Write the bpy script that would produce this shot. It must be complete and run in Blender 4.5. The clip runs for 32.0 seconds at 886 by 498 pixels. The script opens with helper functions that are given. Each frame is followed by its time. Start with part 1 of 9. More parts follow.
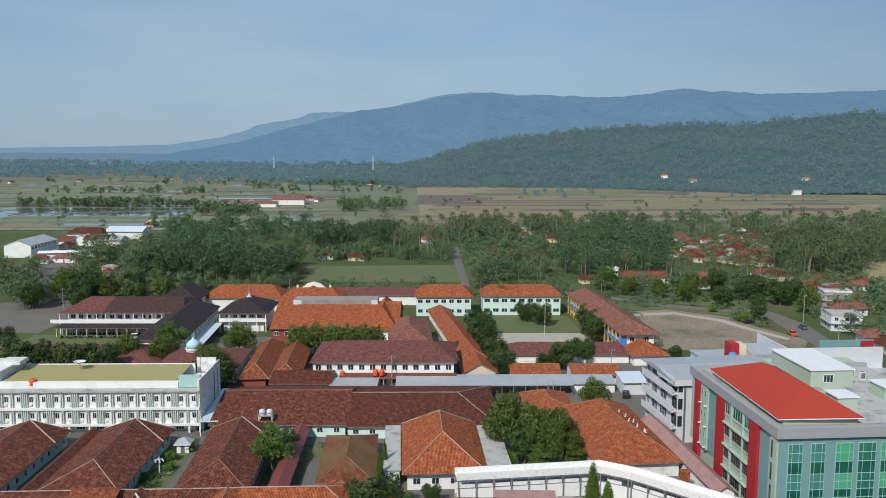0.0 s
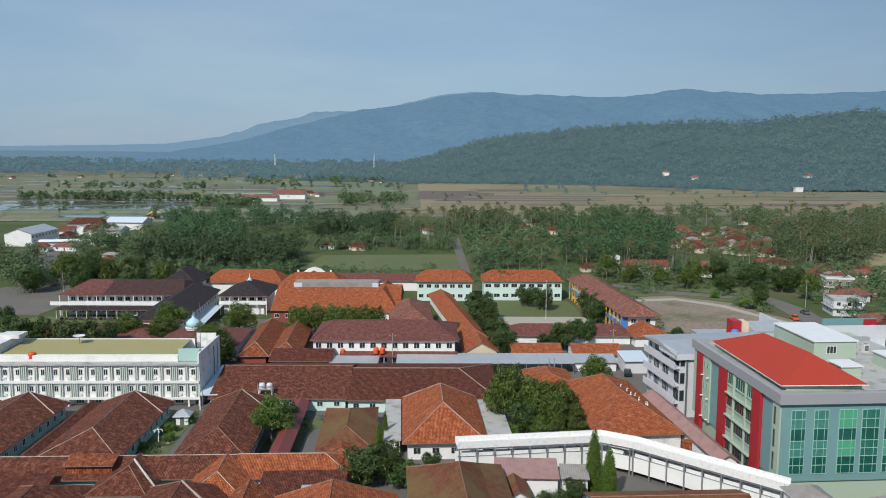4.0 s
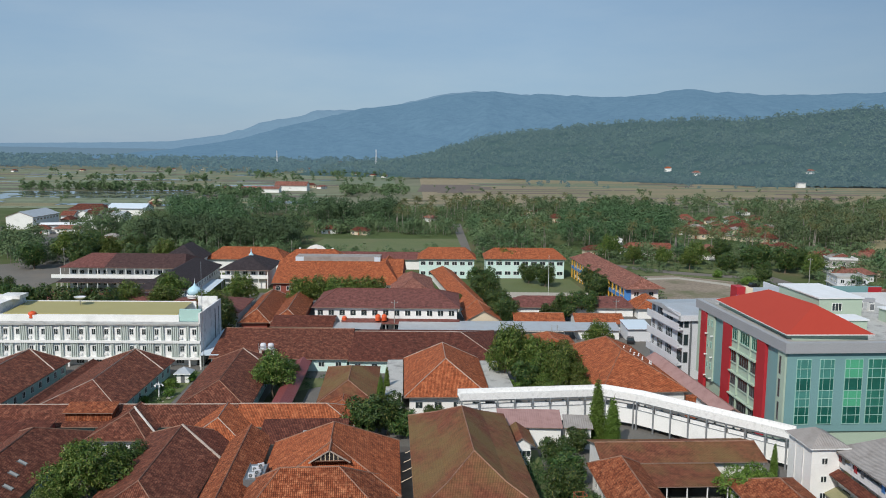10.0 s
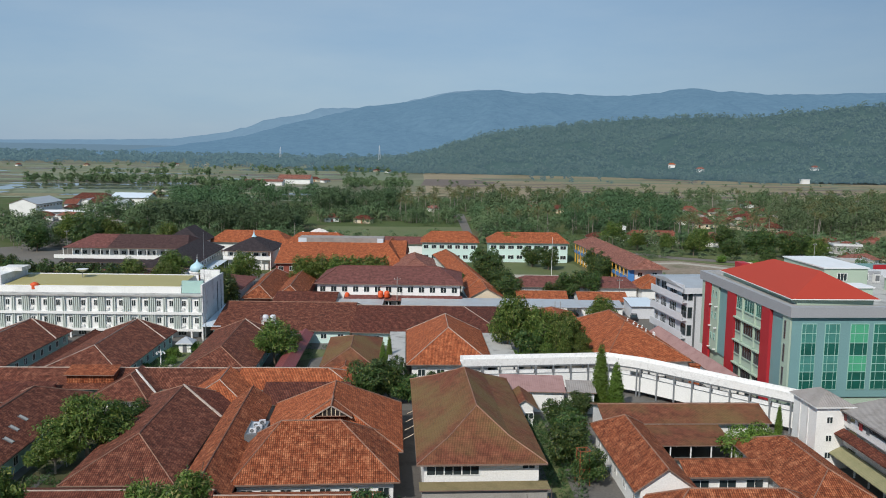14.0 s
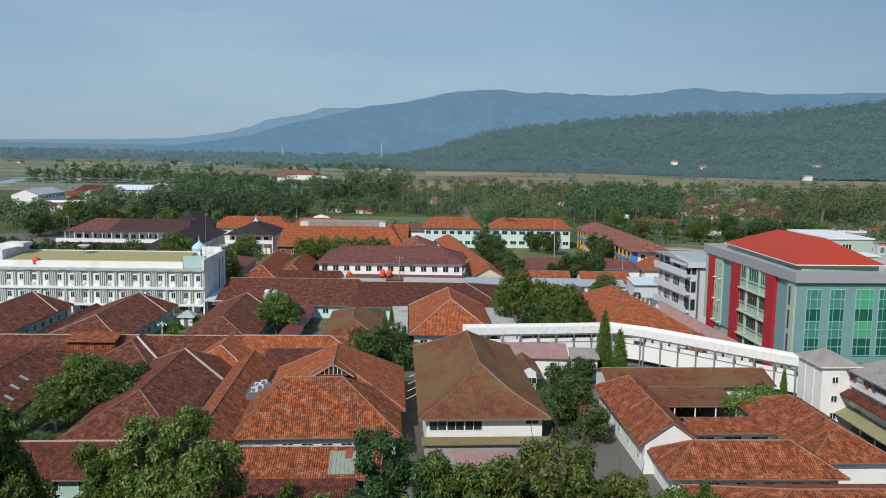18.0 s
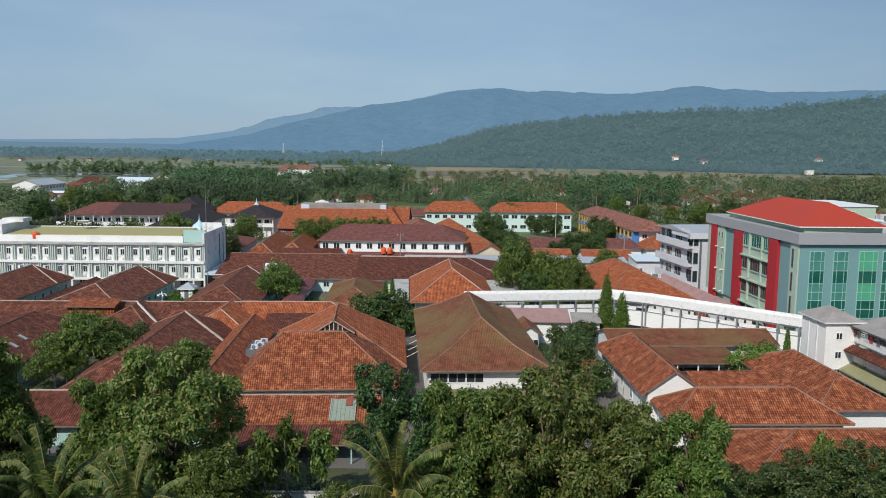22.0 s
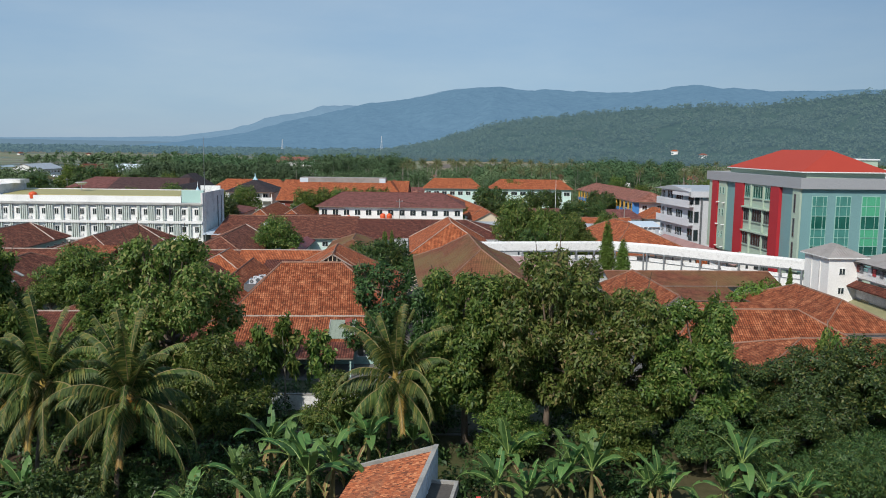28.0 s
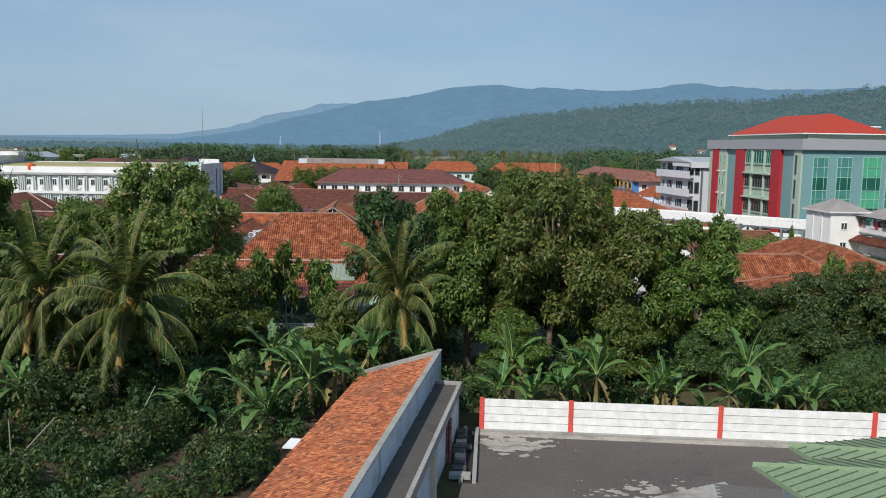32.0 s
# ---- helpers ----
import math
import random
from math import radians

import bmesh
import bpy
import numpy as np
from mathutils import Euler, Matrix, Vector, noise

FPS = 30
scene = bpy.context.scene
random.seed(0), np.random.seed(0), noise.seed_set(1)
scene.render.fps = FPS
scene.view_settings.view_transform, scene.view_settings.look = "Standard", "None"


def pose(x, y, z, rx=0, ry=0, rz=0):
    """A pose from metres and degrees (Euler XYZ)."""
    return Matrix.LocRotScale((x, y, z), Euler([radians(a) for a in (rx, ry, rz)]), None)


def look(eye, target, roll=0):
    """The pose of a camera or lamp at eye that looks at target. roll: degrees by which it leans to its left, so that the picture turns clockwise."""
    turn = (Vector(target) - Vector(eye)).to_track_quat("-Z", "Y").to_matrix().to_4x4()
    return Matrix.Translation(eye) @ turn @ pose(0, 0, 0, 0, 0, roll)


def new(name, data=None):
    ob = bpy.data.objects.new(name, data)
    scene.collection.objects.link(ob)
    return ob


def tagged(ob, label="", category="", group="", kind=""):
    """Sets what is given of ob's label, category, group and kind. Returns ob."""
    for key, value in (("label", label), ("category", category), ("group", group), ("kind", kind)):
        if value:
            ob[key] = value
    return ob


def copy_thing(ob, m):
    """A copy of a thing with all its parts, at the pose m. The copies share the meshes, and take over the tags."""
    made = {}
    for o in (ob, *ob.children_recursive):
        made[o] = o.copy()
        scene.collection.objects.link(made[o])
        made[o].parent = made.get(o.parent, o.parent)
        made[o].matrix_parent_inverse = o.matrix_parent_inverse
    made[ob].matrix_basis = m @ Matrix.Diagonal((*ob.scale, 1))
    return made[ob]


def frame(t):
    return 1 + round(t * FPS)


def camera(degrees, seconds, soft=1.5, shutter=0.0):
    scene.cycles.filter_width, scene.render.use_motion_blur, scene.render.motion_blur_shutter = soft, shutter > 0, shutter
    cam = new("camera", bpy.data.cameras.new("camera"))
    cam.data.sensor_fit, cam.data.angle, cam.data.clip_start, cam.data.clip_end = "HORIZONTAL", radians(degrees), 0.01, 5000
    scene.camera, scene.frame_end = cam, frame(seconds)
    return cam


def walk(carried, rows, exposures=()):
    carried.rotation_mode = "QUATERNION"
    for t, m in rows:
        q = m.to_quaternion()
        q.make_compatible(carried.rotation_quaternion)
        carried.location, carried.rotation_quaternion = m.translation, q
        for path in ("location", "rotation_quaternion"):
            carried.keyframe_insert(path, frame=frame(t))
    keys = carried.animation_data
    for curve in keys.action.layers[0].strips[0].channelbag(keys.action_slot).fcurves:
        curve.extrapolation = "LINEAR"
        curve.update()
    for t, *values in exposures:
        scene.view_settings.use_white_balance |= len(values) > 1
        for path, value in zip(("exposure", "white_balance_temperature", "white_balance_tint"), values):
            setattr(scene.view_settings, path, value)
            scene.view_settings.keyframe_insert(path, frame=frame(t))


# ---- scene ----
cam = camera(57.0, 32.0, 1.0)
METRES, EYE, TILT, LEAN, TURN = 46.0, 62.1, -7.3, 0.0, 0.0
ROWS = [
    (0.0, 0.0, 0.0, 0.0, 0.0, 0.0, -0.0),
    (0.5, -0.0006, 0.0021, -0.0158, 0.01, 0.01, -0.01),
    (1.0, -0.002, 0.0058, -0.0331, 0.03, 0.01, -0.0),
    (1.5, -0.004, 0.0084, -0.0487, 0.02, 0.02, -0.09),
    (2.0, -0.0032, 0.0114, -0.065, 0.03, 0.01, -0.14),
    (2.5, -0.0015, 0.0131, -0.0804, 0.06, 0.01, -0.17),
    (3.0, -0.001, 0.0137, -0.096, 0.07, -0.01, -0.17),
    (3.5, -0.0008, 0.0156, -0.1107, 0.07, 0.04, -0.18),
    (5.5, -0.0047, 0.0252, -0.1741, 0.05, 0.05, -0.3),
    (6.0, -0.0044, 0.0262, -0.1894, 0.07, 0.05, -0.34),
    (6.5, -0.0016, 0.0288, -0.204, 0.07, 0.07, -0.38),
    (7.0, -0.0026, 0.0306, -0.2194, 0.05, 0.07, -0.35),
    (7.5, -0.0033, 0.0323, -0.2345, 0.06, 0.08, -0.36),
    (8.0, -0.0037, 0.0336, -0.2503, 0.08, 0.09, -0.42),
    (8.5, -0.0046, 0.0343, -0.2663, 0.1, 0.07, -0.41),
    (9.0, -0.0061, 0.0352, -0.2813, 0.12, 0.1, -0.46),
    (9.5, -0.007, 0.0368, -0.296, 0.13, 0.08, -0.48),
    (10.0, -0.0074, 0.0378, -0.3116, 0.15, 0.1, -0.52),
    (10.5, -0.0085, 0.0394, -0.3281, 0.19, 0.09, -0.6),
    (11.0, -0.0085, 0.0403, -0.344, 0.21, 0.06, -0.61),
    (11.5, -0.0071, 0.0438, -0.3597, 0.22, 0.08, -0.66),
    (12.0, -0.0068, 0.0433, -0.3759, 0.26, 0.05, -0.69),
    (12.5, -0.0074, 0.0459, -0.3923, 0.28, 0.06, -0.69),
    (13.0, -0.0079, 0.0474, -0.4078, 0.31, 0.04, -0.69),
    (13.5, -0.007, 0.0507, -0.422, 0.33, 0.06, -0.76),
    (14.0, -0.0066, 0.0509, -0.4371, 0.36, 0.06, -0.79),
    (14.5, -0.0063, 0.0515, -0.4518, 0.4, 0.06, -0.79),
    (16.5, -0.007, 0.0596, -0.5124, 0.43, 0.08, -0.78),
    (17.0, -0.0068, 0.0613, -0.5272, 0.47, 0.09, -0.83),
    (17.5, -0.0067, 0.0628, -0.5422, 0.49, 0.1, -0.82),
    (18.0, -0.007, 0.0651, -0.5573, 0.5, 0.12, -0.83),
    (18.5, -0.007, 0.0658, -0.5726, 0.55, 0.09, -0.84),
    (19.0, -0.0068, 0.0678, -0.5881, 0.56, 0.1, -0.87),
    (19.5, -0.0055, 0.0702, -0.602, 0.57, 0.11, -0.86),
    (20.0, -0.0044, 0.072, -0.6167, 0.57, 0.1, -0.83),
    (20.5, -0.0042, 0.0745, -0.6323, 0.58, 0.12, -0.79),
    (21.0, -0.0044, 0.0763, -0.6482, 0.57, 0.11, -0.77),
    (21.5, -0.0041, 0.0779, -0.664, 0.57, 0.11, -0.74),
    (22.0, -0.0049, 0.0801, -0.6806, 0.58, 0.11, -0.68),
    (22.5, -0.006, 0.0805, -0.6956, 0.57, 0.08, -0.74),
    (23.0, -0.0071, 0.0817, -0.7114, 0.56, 0.07, -0.73),
    (23.5, -0.0061, 0.0832, -0.7263, 0.57, 0.11, -0.79),
    (24.0, -0.0053, 0.0841, -0.7411, 0.55, 0.06, -0.76),
    (24.5, -0.0052, 0.0863, -0.7562, 0.56, 0.1, -0.72),
    (25.0, -0.006, 0.088, -0.7715, 0.55, 0.09, -0.75),
    (25.5, -0.0054, 0.0899, -0.7866, 0.56, 0.07, -0.76),
    (27.5, -0.0068, 0.0978, -0.8493, 0.5, 0.13, -0.75),
    (28.0, -0.0058, 0.0995, -0.8646, 0.5, 0.13, -0.76),
    (28.5, -0.0053, 0.1012, -0.88, 0.49, 0.12, -0.72),
    (29.0, -0.0056, 0.103, -0.8973, 0.48, 0.11, -0.7),
    (29.5, -0.0076, 0.1052, -0.9147, 0.44, 0.14, -0.65),
    (30.0, -0.0096, 0.1064, -0.9311, 0.42, 0.15, -0.67),
    (30.5, -0.01, 0.1072, -0.9466, 0.42, 0.1, -0.72),
    (31.0, -0.0112, 0.1089, -0.9615, 0.4, 0.12, -0.73),
    (31.5, -0.0114, 0.1104, -0.9769, 0.38, 0.11, -0.78),
    (32.0, -0.0111, 0.1105, -0.991, 0.36, 0.08, -0.82),
]
walk(cam, [(t, pose(0, 0, EYE, TILT, LEAN, TURN) @ pose(METRES * x, METRES * y, METRES * z, 90 + pitch, roll, yaw)) for t, x, y, z, yaw, pitch, roll in ROWS], exposures=((0.0, 0.0), (21.0, 0.0), (24.0, 0.08), (32.0, 0.09)))

# ---- world, sun, exposure ----
SUN_FROM = 28.0   # degrees to the left of straight behind the first camera
SUN_UP = 42.0
world = bpy.data.worlds.new("sky")
scene.world = world
world.use_nodes = True
wn, wl = world.node_tree.nodes, world.node_tree.links
wn.clear()
sky = wn.new("ShaderNodeTexSky")
sky.sky_type, sky.sun_disc = "NISHITA", False
sky.sun_elevation, sky.sun_rotation = radians(SUN_UP), radians(180 + SUN_FROM)
sky.air_density, sky.dust_density, sky.ozone_density, sky.altitude = 1.0, 0.4, 3.0, 60
bg = wn.new("ShaderNodeBackground")
bg.inputs[1].default_value = 0.09
wo = wn.new("ShaderNodeOutputWorld")
# milky humid air evens the blue, with thin veils of high cloud
tc = wn.new("ShaderNodeTexCoord")
stretch = wn.new("ShaderNodeMapping")
stretch.inputs["Scale"].default_value = (1.2, 1.2, 5.0)
veil = wn.new("ShaderNodeTexNoise")
veil.inputs["Scale"].default_value, veil.inputs["Detail"].default_value, veil.inputs["Roughness"].default_value = 1.6, 6.0, 0.6
tone = wn.new("ShaderNodeValToRGB")
tone.color_ramp.elements[0].position, tone.color_ramp.elements[0].color = 0.42, (3.0, 4.62, 6.55, 1)
tone.color_ramp.elements[1].position, tone.color_ramp.elements[1].color = 0.72, (3.95, 5.35, 6.85, 1)
blend = wn.new("ShaderNodeMix")
blend.data_type = "RGBA"
blend.inputs[0].default_value = 0.76
wl.new(tc.outputs["Generated"], stretch.inputs[0])
wl.new(stretch.outputs[0], veil.inputs["Vector"])
wl.new(veil.outputs["Fac"], tone.inputs[0])
wl.new(sky.outputs[0], blend.inputs[6])
wl.new(tone.outputs[0], blend.inputs[7])
side = wn.new("ShaderNodeSeparateXYZ")
away = wn.new("ShaderNodeMapRange")
away.inputs[1].default_value, away.inputs[2].default_value = 0.12, 0.55
dim = wn.new("ShaderNodeMix")
dim.data_type, dim.blend_type = "RGBA", "MULTIPLY"
dim.inputs[7].default_value = (0.72, 0.76, 0.80, 1)
wl.new(tc.outputs["Generated"], side.inputs[0])
wl.new(side.outputs[0], away.inputs[0])
wl.new(away.outputs[0], dim.inputs[0])
wl.new(blend.outputs[2], dim.inputs[6])
wl.new(dim.outputs[2], bg.inputs[0])
wl.new(bg.outputs[0], wo.inputs[0])
sun_data = bpy.data.lights.new("sun", "SUN")
sun_data.energy, sun_data.angle, sun_data.color = 3.9, radians(0.6), (1.0, 0.94, 0.85)
sun = new("sun", sun_data)
_az = radians(SUN_FROM)
sun.matrix_world = look((0, 0, 0), (math.sin(_az) * math.cos(radians(SUN_UP)), math.cos(_az) * math.cos(radians(SUN_UP)), -math.sin(radians(SUN_UP))))

# ---- materials ----


def nodes_of(name):
    m = bpy.data.materials.new(name)
    m.use_nodes = True
    t = m.node_tree
    return m, t, t.nodes["Principled BSDF"]


def add(t, kind, **kw):
    n = t.nodes.new(kind)
    for k, v in kw.items():
        n.inputs[k].default_value = v
    return n


def rgba(c):
    return (c[0], c[1], c[2], 1.0)


def mix(t, fac, a, b, blend="MIX"):
    n = t.nodes.new("ShaderNodeMix")
    n.data_type, n.blend_type = "RGBA", blend
    for sock, val in ((n.inputs[0], fac), (n.inputs[6], a), (n.inputs[7], b)):
        if isinstance(val, bpy.types.NodeSocket):
            t.links.new(val, sock)
        elif isinstance(val, (int, float)):
            sock.default_value = val
        else:
            sock.default_value = rgba(val)
    return n.outputs[2]


def ramp(t, fac, stops):
    n = t.nodes.new("ShaderNodeValToRGB")
    e = n.color_ramp.elements
    while len(e) < len(stops):
        e.new(0.5)
    for el, (p, c) in zip(e, stops):
        el.position, el.color = p, rgba(c)
    t.links.new(fac, n.inputs[0])
    return n.outputs[0]


def coords(t, which="UV"):
    return t.nodes.new("ShaderNodeTexCoord").outputs[which]


def noise_of(t, vec, scale, detail=4.0, rough=0.55):
    n = add(t, "ShaderNodeTexNoise", Scale=scale, Detail=detail, Roughness=rough)
    t.links.new(vec, n.inputs["Vector"])
    return n.outputs["Fac"]


def bump_of(t, bsdf, height, strength, dist):
    b = add(t, "ShaderNodeBump", Strength=strength, Distance=dist)
    t.links.new(height, b.inputs["Height"])
    t.links.new(b.outputs[0], bsdf.inputs["Normal"])


def surface(name, c1, c2, rough=0.8, scale=0.4, fine=6.0, bump=0.15, metal=0.0, stain=None, stain_scale=0.15, stain_amt=0.5, space="UV", spec=0.3):
    """Two colours mixed by a broad and a fine noise, with patches of a stain colour."""
    m, t, b = nodes_of(name)
    v = coords(t, space)
    col = mix(t, noise_of(t, v, scale), c1, c2)
    f = noise_of(t, v, fine, 6.0)
    col = mix(t, 0.35, col, ramp(t, f, [(0.3, [x * 0.6 for x in c1]), (0.7, [min(1, x * 1.25) for x in c2])]))
    if stain:
        s = noise_of(t, v, stain_scale, 7.0, 0.65)
        n = t.nodes.new("ShaderNodeMapRange")
        n.inputs[1].default_value, n.inputs[2].default_value, n.inputs[4].default_value = 0.5, 0.68, stain_amt
        t.links.new(s, n.inputs[0])
        col = mix(t, n.outputs[0], col, stain)
    t.links.new(col, b.inputs["Base Color"])
    b.inputs["Roughness"].default_value, b.inputs["Metallic"].default_value = rough, metal
    b.inputs["Specular IOR Level"].default_value = spec
    if bump:
        bump_of(t, b, f, bump, 0.03)
    return m


def math_node(t, op, a, b=None):
    n = t.nodes.new("ShaderNodeMath")
    n.operation = op
    for sock, val in ((n.inputs[0], a), (n.inputs[1], b)):
        if val is None:
            continue
        if isinstance(val, bpy.types.NodeSocket):
            t.links.new(val, sock)
        else:
            sock.default_value = val
    return n.outputs[0]


def tiles(name, dark, mid, light, stain=(0.05, 0.035, 0.028), stain_amt=0.6, moss=None, su=0.25, sv=0.32, worn=0.16, gap_dark=0.85):
    """Clay roof tiles: one colour per tile, rounded columns and stepped rows, broad stains of age."""
    m, t, b = nodes_of(name)
    uv = coords(t)
    sep = t.nodes.new("ShaderNodeSeparateXYZ")
    t.links.new(uv, sep.inputs[0])
    cu, cv = math_node(t, "DIVIDE", sep.outputs[0], su), math_node(t, "DIVIDE", sep.outputs[1], sv)
    comb = t.nodes.new("ShaderNodeCombineXYZ")
    t.links.new(math_node(t, "FLOOR", cu), comb.inputs[0])
    t.links.new(math_node(t, "FLOOR", cv), comb.inputs[1])
    wnz = t.nodes.new("ShaderNodeTexWhiteNoise")
    wnz.noise_dimensions = "3D"
    t.links.new(comb.outputs[0], wnz.inputs["Vector"])
    col = ramp(t, wnz.outputs["Value"], [(0.0, dark), (0.3, [(a + b) / 2 for a, b in zip(dark, mid)]), (0.6, mid), (1.0, light)])
    broad = noise_of(t, uv, worn, 8.0, 0.7)
    mr = t.nodes.new("ShaderNodeMapRange")
    mr.inputs[1].default_value, mr.inputs[2].default_value, mr.inputs[4].default_value = 0.42, 0.72, stain_amt
    t.links.new(broad, mr.inputs[0])
    col = mix(t, mr.outputs[0], col, stain)
    blot = noise_of(t, uv, 0.9, 7.0, 0.75)
    col = mix(t, 0.55, col, ramp(t, blot, [(0.34, [c * 0.28 for c in mid]), (0.5, mid), (0.7, [min(1, c * 1.5) for c in light])]))
    soot = t.nodes.new("ShaderNodeMapRange")
    soot.inputs[1].default_value, soot.inputs[2].default_value, soot.inputs[4].default_value = 0.55, 0.68, 0.75 * stain_amt
    t.links.new(noise_of(t, uv, 0.38, 9.0, 0.78), soot.inputs[0])
    col = mix(t, soot.outputs[0], col, [c * 0.55 for c in stain])
    if moss:
        mm = t.nodes.new("ShaderNodeMapRange")
        mm.inputs[1].default_value, mm.inputs[2].default_value, mm.inputs[4].default_value = 0.42, 0.62, 0.75
        t.links.new(noise_of(t, uv, 0.09, 5.0, 0.6), mm.inputs[0])
        col = mix(t, mm.outputs[0], col, moss)
    fu, fv = math_node(t, "FRACT", cu), math_node(t, "FRACT", cv)
    hump = math_node(t, "SINE", math_node(t, "MULTIPLY", fu, math.pi))
    height = math_node(t, "ADD", hump, math_node(t, "MULTIPLY", math_node(t, "SUBTRACT", 1.0, fv), 0.8))
    gap = math_node(t, "POWER", math_node(t, "SUBTRACT", 1.0, hump), 1.6)
    lap = math_node(t, "MULTIPLY", math_node(t, "POWER", fv, 4.0), 0.75)
    dk = math_node(t, "SUBTRACT", 1.0, math_node(t, "MULTIPLY", math_node(t, "MAXIMUM", gap, lap), gap_dark))
    dkc = t.nodes.new("ShaderNodeCombineColor")
    for i in range(3):
        t.links.new(dk, dkc.inputs[i])
    col = mix(t, 1.0, col, dkc.outputs[0], "MULTIPLY")
    t.links.new(col, b.inputs["Base Color"])
    b.inputs["Roughness"].default_value, b.inputs["Specular IOR Level"].default_value = 0.85, 0.2
    bump_of(t, b, height, 0.7, 0.05)
    return m


def ribbed(name, c1, c2, pitch=0.3, rough=0.45, metal=0.3, depth=0.02, stain=None, amt=0.5, along=0):
    """Profiled sheet: ribs that run down the slope."""
    m, t, b = nodes_of(name)
    uv = coords(t)
    sep = t.nodes.new("ShaderNodeSeparateXYZ")
    t.links.new(uv, sep.inputs[0])
    h = math_node(t, "SINE", math_node(t, "MULTIPLY", sep.outputs[along], 2 * math.pi / pitch))
    col = mix(t, noise_of(t, uv, 0.25, 6.0, 0.65), c1, c2)
    if stain:
        mr = t.nodes.new("ShaderNodeMapRange")
        mr.inputs[1].default_value, mr.inputs[2].default_value, mr.inputs[4].default_value = 0.45, 0.7, amt
        t.links.new(noise_of(t, uv, 0.5, 8.0, 0.7), mr.inputs[0])
        col = mix(t, mr.outputs[0], col, stain)
    t.links.new(col, b.inputs["Base Color"])
    b.inputs["Roughness"].default_value, b.inputs["Metallic"].default_value = rough, metal
    bump_of(t, b, h, 0.6, depth)
    return m


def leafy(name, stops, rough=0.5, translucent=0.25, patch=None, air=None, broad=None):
    """Leaves: each island of the mesh takes its own green; whole trees differ by patches. air: a bluish emission that
    imitates haze before far trees.
    """
    m, t, b = nodes_of(name)
    g = t.nodes.new("ShaderNodeNewGeometry")
    info = t.nodes.new("ShaderNodeObjectInfo")
    col = ramp(t, g.outputs["Random Per Island"], stops)
    if patch:
        col = mix(t, ramp(t, noise_of(t, coords(t, "Object"), 0.07, 3.0), [(0.35, (0, 0, 0)), (0.65, (0.85, 0.85, 0.85))]), col, patch)
    if broad:
        col = mix(t, ramp(t, noise_of(t, coords(t, "Object"), 0.011, 4.0, 0.6), [(0.4, (0, 0, 0)), (0.62, (0.9, 0.9, 0.9))]), col, broad)
    # haze is put into the leaves as emission
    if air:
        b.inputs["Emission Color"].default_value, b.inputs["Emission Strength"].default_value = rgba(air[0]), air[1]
    hs = add(t, "ShaderNodeHueSaturation", Saturation=1.0)
    t.links.new(math_node(t, "ADD", 0.8, math_node(t, "MULTIPLY", info.outputs["Random"], 0.4)), hs.inputs["Value"])
    t.links.new(math_node(t, "ADD", 0.485, math_node(t, "MULTIPLY", info.outputs["Random"], 0.03)), hs.inputs["Hue"])
    t.links.new(col, hs.inputs["Color"])
    t.links.new(hs.outputs[0], b.inputs["Base Color"])
    b.inputs["Roughness"].default_value, b.inputs["Specular IOR Level"].default_value = rough, 0.35
    if translucent:
        tr = t.nodes.new("ShaderNodeBsdfTranslucent")
        t.links.new(hs.outputs[0], tr.inputs["Color"])
        mx = t.nodes.new("ShaderNodeMixShader")
        mx.inputs[0].default_value = translucent
        t.links.new(b.outputs[0], mx.inputs[1])
        t.links.new(tr.outputs[0], mx.inputs[2])
        t.links.new(mx.outputs[0], t.nodes["Material Output"].inputs[0])
    return m


def glass(name, c, rough=0.08):
    m, t, b = nodes_of(name)
    v = coords(t, "Object")
    t.links.new(mix(t, noise_of(t, v, 0.8), c, [x * 0.45 for x in c]), b.inputs["Base Color"])
    b.inputs["Roughness"].default_value, b.inputs["Specular IOR Level"].default_value = rough, 0.6
    return m


M_TILE_RED = tiles("tile_red", (0.048, 0.020, 0.0145), (0.182, 0.055, 0.033), (0.38, 0.162, 0.105), stain=(0.085, 0.042, 0.03), stain_amt=0.7)
M_TILE_VILLAGE = tiles("tile_village", (0.16, 0.05, 0.034), (0.27, 0.085, 0.055), (0.38, 0.16, 0.11), stain=(0.12, 0.06, 0.045), stain_amt=0.6)
M_TILE_DARK = tiles("tile_dark_red", (0.055, 0.020, 0.0155), (0.158, 0.045, 0.0285), (0.28, 0.106, 0.07), stain=(0.07, 0.038, 0.028), stain_amt=0.7)
M_TILE_ORANGE = tiles("tile_orange", (0.22, 0.06, 0.026), (0.45, 0.12, 0.047), (0.60, 0.22, 0.10), stain=(0.17, 0.07, 0.045), stain_amt=0.5)
M_TILE_MIX = tiles("tile_mixed", (0.085, 0.025, 0.014), (0.33, 0.087, 0.036), (0.58, 0.24, 0.12), stain=(0.12, 0.052, 0.032), stain_amt=0.7)
M_TILE_BROWN = tiles("tile_brown", (0.13, 0.05, 0.03), (0.20, 0.068, 0.04), (0.25, 0.095, 0.055), stain=(0.15, 0.075, 0.04), stain_amt=0.5, moss=(0.20, 0.145, 0.06), su=0.2, sv=0.35, gap_dark=0.45)
M_TILE_PLUM = tiles("tile_plum", (0.13, 0.05, 0.044), (0.19, 0.073, 0.063), (0.25, 0.105, 0.09), stain_amt=0.35, gap_dark=0.4)
M_TILE_BLACK = tiles("tile_black", (0.028, 0.022, 0.025), (0.045, 0.036, 0.04), (0.065, 0.05, 0.055), stain_amt=0.2, gap_dark=0.4)
